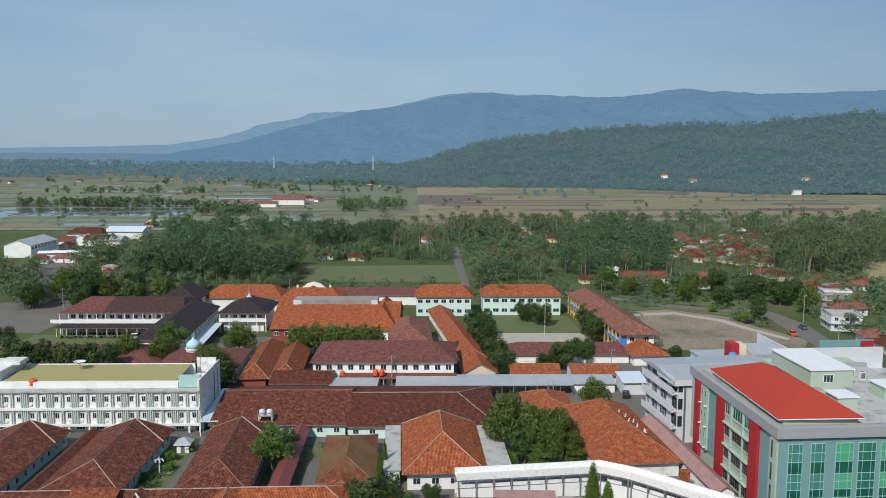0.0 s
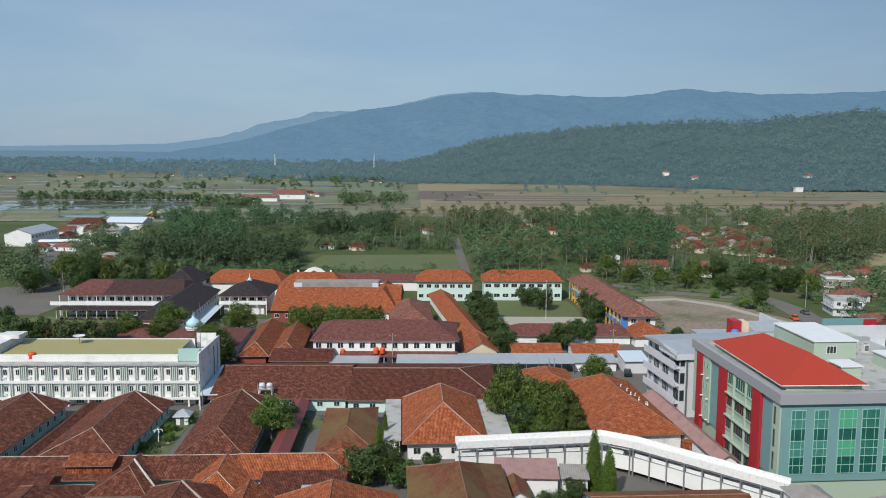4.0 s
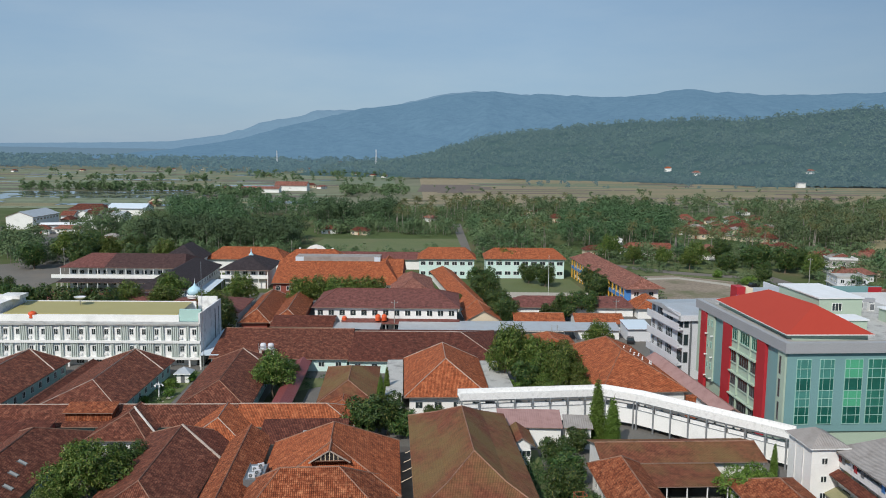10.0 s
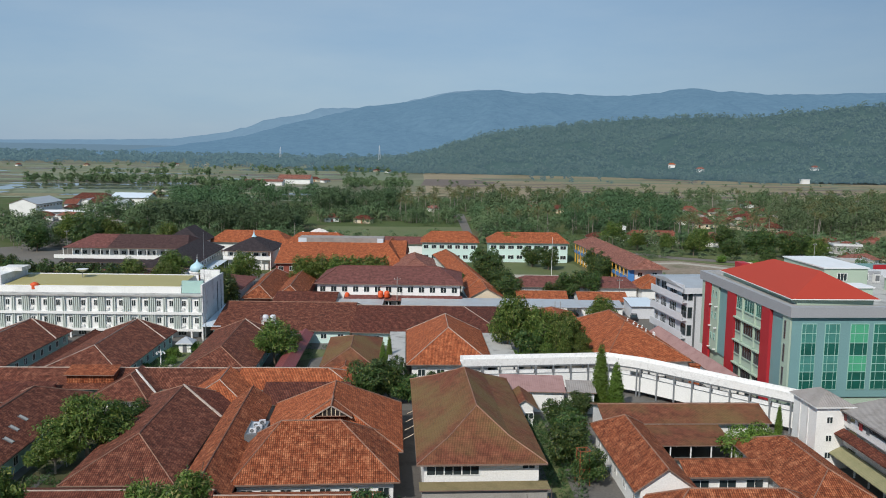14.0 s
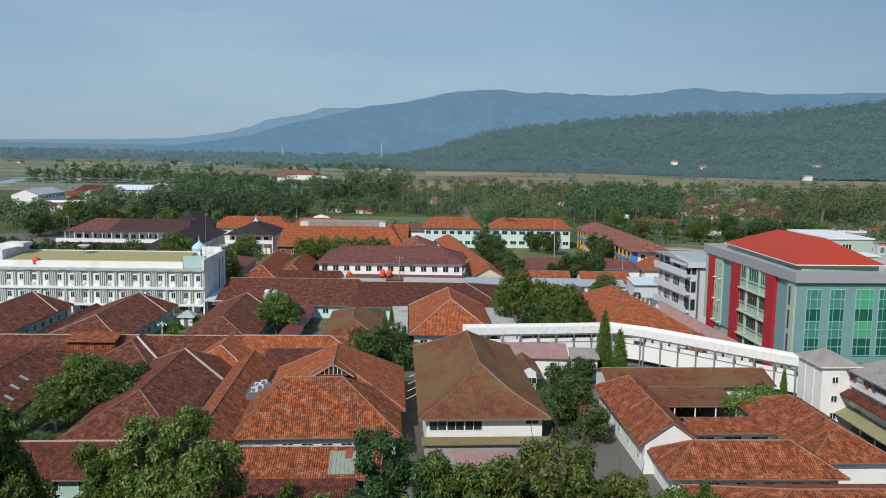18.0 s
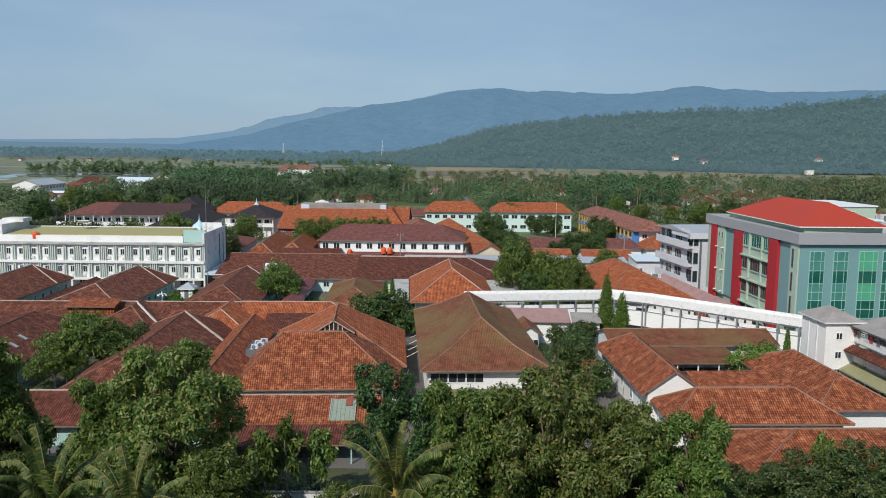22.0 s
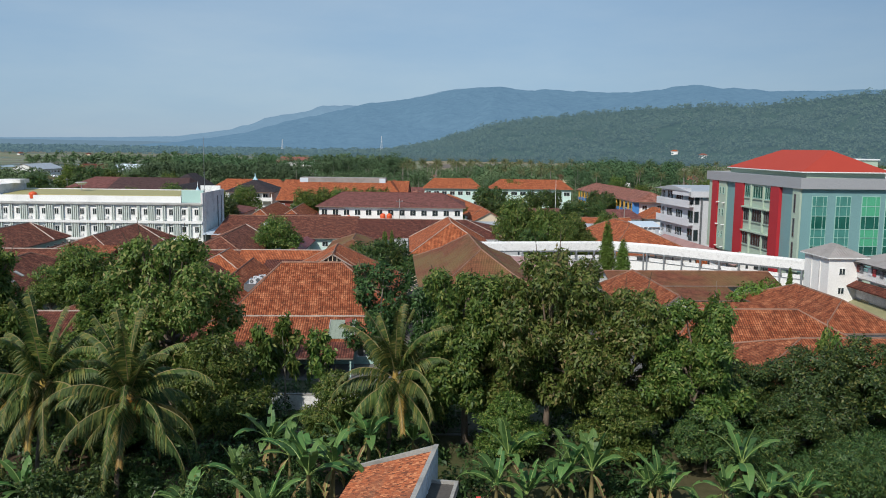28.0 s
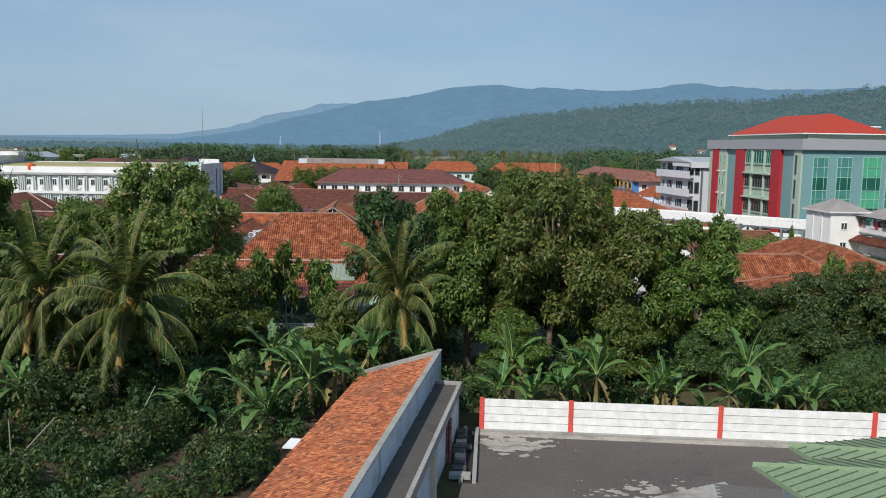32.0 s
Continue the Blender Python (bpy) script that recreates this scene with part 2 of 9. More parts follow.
M_TILE_CHAR = tiles("tile_char", (0.06, 0.03, 0.03), (0.085, 0.045, 0.042), (0.12, 0.066, 0.06), stain_amt=0.3, gap_dark=0.4)
M_TILE_FADED = tiles("tile_faded", (0.20, 0.075, 0.055), (0.33, 0.13, 0.095), (0.46, 0.23, 0.18), stain=(0.13, 0.085, 0.07), stain_amt=0.6)
M_MORTAR = surface("mortar", (0.17, 0.075, 0.05), (0.36, 0.22, 0.16), scale=0.9, stain=(0.06, 0.04, 0.032), stain_scale=0.6, stain_amt=0.8)
M_MORTAR_PALE = surface("pale_mortar", (0.26, 0.19, 0.155), (0.50, 0.44, 0.39), stain=(0.10, 0.06, 0.045), stain_scale=0.35, stain_amt=0.95)
M_MORTAR_WHITE = surface("limed_mortar", (0.42, 0.39, 0.36), (0.66, 0.64, 0.61), scale=0.9, stain=(0.15, 0.11, 0.09), stain_scale=0.7, stain_amt=0.8)
M_WHITE = surface("white_plaster", (0.76, 0.77, 0.76), (0.82, 0.82, 0.80), bump=0.04, stain=(0.42, 0.43, 0.42), stain_amt=0.35)
M_WHITE_WORN = surface("worn_white", (0.62, 0.63, 0.63), (0.78, 0.78, 0.77), stain=(0.25, 0.25, 0.25), stain_amt=0.6, stain_scale=0.4)
M_WALKWHITE = surface("walkway_white", (0.70, 0.70, 0.70), (0.80, 0.80, 0.79), scale=0.8, fine=6.0, stain=(0.40, 0.40, 0.39), stain_scale=1.4, stain_amt=0.45)
M_MINT = surface("mint_wall", (0.34, 0.52, 0.49), (0.40, 0.58, 0.54), stain=(0.25, 0.33, 0.3), stain_amt=0.4)
M_MINT_PALE = surface("pale_mint_wall", (0.55, 0.72, 0.68), (0.6, 0.76, 0.72), stain=(0.4, 0.5, 0.47), stain_amt=0.3)
M_TEAL = surface("teal_cladding", (0.16, 0.30, 0.31), (0.19, 0.34, 0.35), rough=0.45, scale=0.1, bump=0.03, stain=(0.14, 0.26, 0.27), stain_amt=0.4)
M_SAGE = surface("sage_wall", (0.36, 0.46, 0.37), (0.41, 0.50, 0.41), rough=0.7, bump=0.05)
M_CARMINE = surface("red_cladding", (0.36, 0.022, 0.03), (0.43, 0.03, 0.04), rough=0.5, bump=0.03)
M_REDROOF = ribbed("red_sheet_roof", (0.35, 0.034, 0.018), (0.39, 0.042, 0.022), pitch=0.4, rough=0.95, metal=0.0, depth=0.008)
M_GREYBAND = surface("grey_cladding", (0.30, 0.31, 0.33), (0.35, 0.36, 0.38), rough=0.5, bump=0.03)
M_GREYWALL = surface("light_grey_wall", (0.58, 0.60, 0.64), (0.65, 0.67, 0.71), rough=0.6, bump=0.05, stain=(0.38, 0.39, 0.42), stain_amt=0.3)
M_GREYDARK = surface("dark_grey_paint", (0.12, 0.13, 0.14), (0.16, 0.17, 0.18), rough=0.6)
M_CONCRETE = surface("concrete", (0.28, 0.27, 0.25), (0.38, 0.37, 0.35), stain=(0.12, 0.12, 0.11), stain_scale=0.3, stain_amt=0.7)
M_SLAB = surface("weathered_slab", (0.34, 0.34, 0.33), (0.50, 0.50, 0.48), scale=0.25, stain=(0.12, 0.12, 0.115), stain_scale=0.3, stain_amt=0.8)
M_DARKSLAB = surface("dark_wet_slab_and_shade", (0.075, 0.068, 0.062), (0.11, 0.10, 0.092), stain=(0.04, 0.036, 0.033), stain_scale=0.5)
M_SHEET = ribbed("zinc_sheet", (0.42, 0.45, 0.48), (0.5, 0.53, 0.56), pitch=0.25, stain=(0.25, 0.2, 0.17), amt=0.3)
M_SHEET_WHITE = ribbed("white_sheet", (0.72, 0.74, 0.76), (0.8, 0.81, 0.82), pitch=0.3, metal=0.0, stain=(0.5, 0.5, 0.48), amt=0.3)
M_SHEET_BLUE = ribbed("blue_grey_sheet", (0.52, 0.6, 0.68), (0.58, 0.66, 0.73), pitch=0.3, metal=0.0)
M_SHEET_ROSE = ribbed("rose_sheet", (0.30, 0.17, 0.16), (0.40, 0.25, 0.23), pitch=0.35, metal=0.0, rough=0.7, stain=(0.18, 0.09, 0.08), amt=0.6)
M_SHEET_MAROON = ribbed("maroon_sheet", (0.15, 0.035, 0.035), (0.2, 0.05, 0.05), pitch=0.3, metal=0.0, rough=0.6)
M_SHEET_GREEN = surface("green_standing_seam", (0.17, 0.24, 0.14), (0.21, 0.28, 0.17), rough=0.55, scale=0.2, bump=0.02, stain=(0.27, 0.36, 0.23), stain_amt=0.4)
M_FIBRE = ribbed("fibre_cement", (0.26, 0.24, 0.23), (0.36, 0.33, 0.31), pitch=0.35, metal=0.0, rough=0.9, depth=0.04, stain=(0.13, 0.11, 0.10), amt=0.6)
M_OLIVE = ribbed("olive_sheet", (0.31, 0.275, 0.105), (0.36, 0.32, 0.14), pitch=0.5, metal=0.0, rough=0.6, depth=0.01, stain=(0.33, 0.29, 0.12), amt=0.5)
M_GLASS = glass("window_glass", (0.035, 0.05, 0.055))
M_GLASS_GREEN = glass("green_glass", (0.04, 0.22, 0.17), 0.12)
M_GLASS_PALE = glass("pale_green_glass", (0.09, 0.31, 0.27), 0.12)
M_GLASS_TEAL = glass("dark_green_glass", (0.02, 0.14, 0.11), 0.1)
M_CURTAIN = surface("green_blind", (0.06, 0.33, 0.19), (0.10, 0.40, 0.24), rough=0.3, bump=0.0)
# near black: rubber, cables, and painted shade in gaps and openings
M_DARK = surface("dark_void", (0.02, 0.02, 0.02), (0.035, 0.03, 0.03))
M_FRAME = surface("white_frame", (0.72, 0.75, 0.74), (0.8, 0.82, 0.81), rough=0.5, bump=0.0)
M_MULLION = surface("pale_green_mullion", (0.30, 0.52, 0.46), (0.36, 0.57, 0.51), rough=0.4, bump=0.0)
M_RUST = surface("rusty_iron", (0.22, 0.07, 0.03), (0.32, 0.11, 0.05), rough=0.8)
M_STEEL = surface("painted_steel", (0.3, 0.32, 0.34), (0.38, 0.4, 0.42), rough=0.45, metal=0.6)
M_TANK = surface("orange_plastic", (0.62, 0.09, 0.03), (0.7, 0.12, 0.04), rough=0.45, bump=0.02)
M_DOME = surface("pale_blue_dome", (0.36, 0.58, 0.68), (0.5, 0.7, 0.78), rough=0.4, scale=2.0, bump=0.02)
M_YELLOW = surface("yellow_paint", (0.6, 0.33, 0.05), (0.68, 0.4, 0.08), rough=0.6)
M_BLUE = surface("blue_paint", (0.05, 0.2, 0.5), (0.08, 0.25, 0.58), rough=0.6)
M_CREAM = surface("cream_wall", (0.62, 0.52, 0.38), (0.7, 0.6, 0.46), stain=(0.4, 0.33, 0.25))
M_BRICKRED = surface("brick_red_wall", (0.22, 0.06, 0.045), (0.28, 0.08, 0.06))
M_ASPHALT = surface("asphalt", (0.085, 0.073, 0.068), (0.125, 0.108, 0.10), rough=0.85, scale=0.25, fine=9.0, stain=(0.16, 0.14, 0.125), stain_scale=0.16, stain_amt=0.35, space="Object")
M_BARK = surface("bark", (0.10, 0.075, 0.055), (0.17, 0.135, 0.105), scale=1.5, fine=12.0, bump=0.5, space="Object")
M_BARK_PALE = surface("pale_bark", (0.2, 0.18, 0.15), (0.32, 0.29, 0.25), scale=1.5, fine=12.0, bump=0.4, space="Object")
M_LEAF = leafy("broad_leaves", [(0.0, (0.04, 0.084, 0.017)), (0.45, (0.094, 0.158, 0.032)), (0.8, (0.165, 0.23, 0.05)), (1.0, (0.29, 0.29, 0.085))], translucent=0.4)
M_LEAF_OLIVE = leafy("olive_leaves", [(0.0, (0.055, 0.098, 0.022)), (0.4, (0.118, 0.182, 0.04)), (0.7, (0.20, 0.26, 0.065)), (0.9, (0.28, 0.27, 0.09)), (1.0, (0.36, 0.27, 0.13))], translucent=0.45)
M_LEAF_DARK = leafy("dark_leaves", [(0.0, (0.018, 0.044, 0.014)), (0.5, (0.040, 0.085, 0.024)), (1.0, (0.085, 0.14, 0.038))])
M_LEAF_FEATHER = leafy("feathery_leaves", [(0.0, (0.024, 0.055, 0.016)), (0.5, (0.05, 0.098, 0.026)), (0.85, (0.09, 0.14, 0.036)), (1.0, (0.20, 0.20, 0.05))])
M_LEAF_LIGHT = leafy("light_leaves", [(0.0, (0.060, 0.125, 0.018)), (0.5, (0.115, 0.21, 0.032)), (1.0, (0.18, 0.28, 0.055))])
M_LEAF_FAR = leafy("far_leaves", [(0.0, (0.042, 0.084, 0.034)), (0.5, (0.057, 0.106, 0.043)), (1.0, (0.082, 0.138, 0.055))], translucent=0.0, rough=0.7, patch=(0.12, 0.16, 0.072))
M_FROND = leafy("palm_leaflets", [(0.0, (0.03, 0.062, 0.014)), (0.5, (0.075, 0.115, 0.026)), (0.8, (0.13, 0.15, 0.038)), (1.0, (0.24, 0.21, 0.05))], rough=0.6)
M_FROND_DRY = leafy("dry_palm_leaflets", [(0.0, (0.22, 0.14, 0.03)), (0.5, (0.34, 0.22, 0.05)), (1.0, (0.42, 0.30, 0.09))], rough=0.5)
M_BANANA = leafy("banana_blade", [(0.0, (0.035, 0.095, 0.028)), (0.6, (0.066, 0.15, 0.042)), (1.0, (0.12, 0.21, 0.055))], rough=0.5, translucent=0.3)
M_BANANA_DRY = leafy("dry_banana_blade", [(0.0, (0.16, 0.10, 0.045)), (1.0, (0.28, 0.19, 0.09))], rough=0.8)
M_LEAF_GROVE = leafy("grove_leaves", [(0.0, (0.034, 0.072, 0.028)), (0.5, (0.046, 0.092, 0.036)), (1.0, (0.066, 0.122, 0.046))], translucent=0.0, rough=0.7, patch=(0.06, 0.10, 0.042))
# air gives the far and hill leaves a painted haze, an emitted blue
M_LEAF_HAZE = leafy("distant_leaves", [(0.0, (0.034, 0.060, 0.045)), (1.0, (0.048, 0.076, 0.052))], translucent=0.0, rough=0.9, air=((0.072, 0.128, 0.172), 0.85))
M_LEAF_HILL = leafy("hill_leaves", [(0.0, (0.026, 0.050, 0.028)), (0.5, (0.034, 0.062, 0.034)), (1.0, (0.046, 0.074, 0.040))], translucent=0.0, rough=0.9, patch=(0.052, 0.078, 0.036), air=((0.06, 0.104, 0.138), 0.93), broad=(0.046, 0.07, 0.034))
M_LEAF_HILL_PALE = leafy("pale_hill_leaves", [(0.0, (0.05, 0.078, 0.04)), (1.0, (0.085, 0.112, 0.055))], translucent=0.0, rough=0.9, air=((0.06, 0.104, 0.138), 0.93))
M_FROND_FAR = leafy("grove_palm_leaflets", [(0.0, (0.06, 0.085, 0.03)), (1.0, (0.12, 0.14, 0.05))], translucent=0.0)
M_PALEBLUE = surface("pale_blue_wall", (0.52, 0.58, 0.66), (0.60, 0.66, 0.73), scale=0.5, fine=5.0, stain=(0.22, 0.23, 0.24), stain_scale=0.5, stain_amt=0.6)
M_SEAM = surface("dark_seam", (0.07, 0.10, 0.06), (0.10, 0.13, 0.08), bump=0.0)
M_STEM = surface("banana_stem", (0.16, 0.17, 0.06), (0.27, 0.2, 0.1), scale=2.0, fine=8.0, space="Object", stain=(0.09, 0.05, 0.03), stain_scale=2.0)



def clay():
    m, t, b = nodes_of("clay_tile")
    g, info = t.nodes.new("ShaderNodeNewGeometry"), t.nodes.new("ShaderNodeObjectInfo")
    v = coords(t, "Object")
    val = math_node(t, "FRACT", math_node(t, "ADD", g.outputs["Random Per Island"], info.outputs["Random"]))
    col = ramp(t, val, [(0.0, (0.10, 0.03, 0.014)), (0.25, (0.27, 0.072, 0.027)), (0.7, (0.40, 0.115, 0.042)), (1.0, (0.54, 0.22, 0.10))])
    col = mix(t, ramp(t, noise_of(t, v, 0.5, 6.0, 0.7), [(0.45, (0, 0, 0)), (0.75, (0.8, 0.8, 0.8))]), col, (0.11, 0.05, 0.03))
    t.links.new(col, b.inputs["Base Color"])
    b.inputs["Roughness"].default_value = 0.85
    return m


M_CLAYTILE = clay()

# ---- mesh helpers ----


class Geo:
    """Collects polygons with material slots."""

    def __init__(self):
        self.v, self.f, self.m = [], [], []

    def poly(self, pts, m=0):
        i = len(self.v)
        self.v += [tuple(p) for p in pts]
        self.f.append(tuple(range(i, i + len(pts))))
        self.m.append(m)

    def box(self, x0, y0, z0, x1, y1, z1, m=0):
        i = len(self.v)
        self.v += [(x0, y0, z0), (x1, y0, z0), (x1, y1, z0), (x0, y1, z0), (x0, y0, z1), (x1, y0, z1), (x1, y1, z1), (x0, y1, z1)]
        for q in ((3, 2, 1, 0), (4, 5, 6, 7), (0, 1, 5, 4), (1, 2, 6, 5), (2, 3, 7, 6), (3, 0, 4, 7)):
            self.f.append(tuple(i + k for k in q))
            self.m.append(m)
        return self

    def beam(self, p, q, w, h, m=0):
        """A square bar from p to q."""
        p, q = Vector(p), Vector(q)
        d = (q - p).normalized()
        s = d.cross(Vector((0, 0, 1)))
        s = s.normalized() if s.length > 1e-4 else Vector((1, 0, 0))
        u = s.cross(d).normalized()
        i = len(self.v)
        for e in (p, q):
            for a, b in ((-1, -1), (1, -1), (1, 1), (-1, 1)):
                self.v.append(tuple(e + s * (a * w / 2) + u * (b * h / 2)))
        for k in ((3, 2, 1, 0), (4, 5, 6, 7), (0, 1, 5, 4), (1, 2, 6, 5), (2, 3, 7, 6), (3, 0, 4, 7)):
            self.f.append(tuple(i + n for n in k))
            self.m.append(m)
        return self

    def tube(self, pts, radii, n=8, m=0):
        """A tapered tube through points."""
        i0 = len(self.v)
        pts = [Vector(p) for p in pts]
        for k, p in enumerate(pts):
            d = (pts[min(k + 1, len(pts) - 1)] - pts[max(k - 1, 0)]).normalized()
            s = d.cross(Vector((0.31, 0.95, 0.05))).normalized()
            u = s.cross(d)
            for j in range(n):
                a = 2 * math.pi * j / n
                self.v.append(tuple(p + (s * math.cos(a) + u * math.sin(a)) * radii[k]))
        for k in range(len(pts) - 1):
            for j in range(n):
                a, b = i0 + k * n + j, i0 + k * n + (j + 1) % n
                self.f.append((a, b, b + n, a + n))
                self.m.append(m)
        self.f.append(tuple(i0 + j for j in range(n)))
        self.f.append(tuple(i0 + (len(pts) - 1) * n + n - 1 - j for j in range(n)))
        self.m += [m, m]
        return self

    def lathe(self, prof, n=16, cx=0.0, cy=0.0, m=0):
        """A turned shape from (radius, height) pairs."""
        i0 = len(self.v)
        for r, z in prof:
            for j in range(n):
                a = 2 * math.pi * j / n
                self.v.append((cx + r * math.cos(a), cy + r * math.sin(a), z))
        for k in range(len(prof) - 1):
            for j in range(n):
                a, b = i0 + k * n + j, i0 + k * n + (j + 1) % n
                self.f.append((a, b, b + n, a + n))
                self.m.append(m)
        return self


def metric_uv(me):
    """UV in metres: u level, v up the slope of each face."""
    lay = me.uv_layers.new(name="metres")
    data = np.zeros(len(me.loops) * 2)
    co = [v.co for v in me.vertices]
    for p in me.polygons:
        n = p.normal
        h = Vector((-n.y, n.x, 0))
        h = h.normalized() if h.length > 1e-3 else Vector((1, 0, 0))
        s = n.cross(h)
        for li in p.loop_indices:
            c = co[me.loops[li].vertex_index]
            data[2 * li], data[2 * li + 1] = c.dot(h), c.dot(s)
    lay.data.foreach_set("uv", data)


def part(name, g, mats, parent=None, label="", smooth=False, uv=True):
    """One mesh object from a Geo, under its thing or part."""
    me = bpy.data.meshes.new(name)
    me.from_pydata(g.v, [], g.f)
    mats = mats if isinstance(mats, (list, tuple)) else [mats]
    for m in mats:
        me.materials.append(m)
    if len(mats) > 1:
        me.polygons.foreach_set("material_index", g.m)
    me.update()
    if uv:
        metric_uv(me)
    if smooth:
        me.shade_smooth()
    ob = new(name, me)
    ob.parent = parent
    if label:
        ob["label"] = label
    return ob


def share(name, me, parent, m, label=""):
    """Another part on the same mesh data, posed by m in its parent."""
    ob = new(name, me)
    ob.parent = parent
    ob.matrix_basis = m
    if label:
        ob["label"] = label
    return ob


def thing(name, x, y, yaw, label, category, group="", z=0.0):
    e = new(name)
    e.matrix_basis = pose(x, y, z, 0, 0, yaw)
    return tagged(e, label, category, group)


def quads(name, verts, per, mat, parent=None, label="", smooth=False):
    """A mesh of separate little polygons, all with the same number of corners."""
    n = len(verts) // per
    me = bpy.data.meshes.new(name)
    me.vertices.add(n * per)
    me.vertices.foreach_set("co", np.asarray(verts, dtype=np.float32).ravel())
    me.loops.add(n * per)
    me.loops.foreach_set("vertex_index", np.arange(n * per, dtype=np.int32))
    me.polygons.add(n)
    me.polygons.foreach_set("loop_start", np.arange(0, n * per, per, dtype=np.int32))
    me.polygons.foreach_set("loop_total", np.full(n, per, dtype=np.int32))
    me.materials.append(mat)
    me.update(calc_edges=True)
    if smooth:
        me.shade_smooth()
    ob = new(name, me)
    ob.parent = parent
    if label:
        ob["label"] = label
    return ob

# ---- large structure: ground, hills, distance ----


def field_material():
    """Near earth and grass; farther out a patchwork of paddies and dry stubble, then haze blue put into the colour."""
    m, t, b = nodes_of("land")
    v = coords(t, "Object")
    n1, n2, n3 = noise_of(t, v, 0.02, 5.0), noise_of(t, v, 0.25, 6.0, 0.65), noise_of(t, v, 1.7, 5.0, 0.7)
    near = mix(t, n2, (0.035, 0.05, 0.018), (0.075, 0.08, 0.032))
    near = mix(t, ramp(t, n1, [(0.45, (0, 0, 0)), (0.6, (1, 1, 1))]), near, (0.095, 0.07, 0.045))
    near = mix(t, 0.3, near, ramp(t, n3, [(0.3, (0.03, 0.04, 0.015)), (0.75, (0.16, 0.15, 0.08))]))
    mp = t.nodes.new("ShaderNodeMapping")
    mp.inputs["Scale"].default_value = (0.011, 0.006, 1)
    mp.inputs["Rotation"].default_value = (0, 0, 0.25)
    t.links.new(v, mp.inputs[0])
    vo = add(t, "ShaderNodeTexVoronoi", Scale=1.0, Randomness=0.7)
    vo.distance = "CHEBYCHEV"
    t.links.new(mp.outputs[0], vo.inputs["Vector"])
    sepc = t.nodes.new("ShaderNodeSeparateColor")
    t.links.new(vo.outputs["Color"], sepc.inputs[0])
    far = ramp(t, sepc.outputs[0], [(0.0, (0.14, 0.165, 0.11)), (0.3, (0.20, 0.185, 0.14)), (0.5, (0.16, 0.19, 0.12)), (0.7, (0.21, 0.20, 0.155)), (0.85, (0.15, 0.185, 0.115)), (1.0, (0.14, 0.125, 0.12))])
    far = mix(t, 0.35, far, ramp(t, n1, [(0.3, (0.12, 0.145, 0.085)), (0.7, (0.23, 0.21, 0.14))]))
    sep = t.nodes.new("ShaderNodeSeparateXYZ")
    t.links.new(v, sep.inputs[0])
    mr = t.nodes.new("ShaderNodeMapRange")
    mr.inputs[1].default_value, mr.inputs[2].default_value = 560, 660
    t.links.new(sep.outputs[1], mr.inputs[0])
    mid_ = t.nodes.new("ShaderNodeMapRange")
    mid_.inputs[1].default_value, mid_.inputs[2].default_value = 215, 250
    t.links.new(sep.outputs[1], mid_.inputs[0])
    grass = mix(t, n2, (0.045, 0.075, 0.026), (0.10, 0.125, 0.05))
    grass = mix(t, ramp(t, n1, [(0.5, (0, 0, 0)), (0.65, (1, 1, 1))]), grass, (0.125, 0.12, 0.066))
    # past 1500 m the base colour turns blue-grey in place of haze
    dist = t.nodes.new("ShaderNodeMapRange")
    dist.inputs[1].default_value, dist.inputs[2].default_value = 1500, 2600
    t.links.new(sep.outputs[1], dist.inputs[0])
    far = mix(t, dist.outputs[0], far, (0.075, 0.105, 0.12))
    t.links.new(mix(t, mr.outputs[0], mix(t, mid_.outputs[0], near, grass), far), b.inputs["Base Color"])
    b.inputs["Roughness"].default_value, b.inputs["Specular IOR Level"].default_value = 0.95, 0.1
    bump_of(t, b, n3, 0.4, 0.1)
    return m


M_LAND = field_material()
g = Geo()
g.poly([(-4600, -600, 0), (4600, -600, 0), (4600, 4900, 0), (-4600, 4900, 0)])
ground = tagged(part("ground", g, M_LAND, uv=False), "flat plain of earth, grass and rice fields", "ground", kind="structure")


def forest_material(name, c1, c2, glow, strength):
    """Wooded slopes far off; glow adds a bluish emission that imitates the haze before them."""
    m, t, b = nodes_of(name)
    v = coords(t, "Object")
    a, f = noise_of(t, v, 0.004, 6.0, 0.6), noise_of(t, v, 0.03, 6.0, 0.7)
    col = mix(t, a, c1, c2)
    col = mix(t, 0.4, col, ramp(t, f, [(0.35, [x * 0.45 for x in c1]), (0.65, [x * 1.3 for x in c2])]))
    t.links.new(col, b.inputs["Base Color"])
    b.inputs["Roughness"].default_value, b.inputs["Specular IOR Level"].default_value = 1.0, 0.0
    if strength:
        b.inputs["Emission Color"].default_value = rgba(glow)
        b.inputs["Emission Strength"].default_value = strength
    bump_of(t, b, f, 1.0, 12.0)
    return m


# hill and mountains emit a blue that stands in for haze
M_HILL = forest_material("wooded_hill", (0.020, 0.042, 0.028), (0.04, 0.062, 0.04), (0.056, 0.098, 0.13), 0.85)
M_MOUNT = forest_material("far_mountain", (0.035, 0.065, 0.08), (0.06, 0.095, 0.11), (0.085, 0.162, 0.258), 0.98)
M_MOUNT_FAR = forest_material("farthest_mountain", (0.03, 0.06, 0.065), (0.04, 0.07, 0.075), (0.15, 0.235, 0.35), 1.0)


def height_line(stops):
    xs, zs = [s[0] for s in stops], [s[1] for s in stops]
    return lambda x: float(np.interp(x, xs, zs))


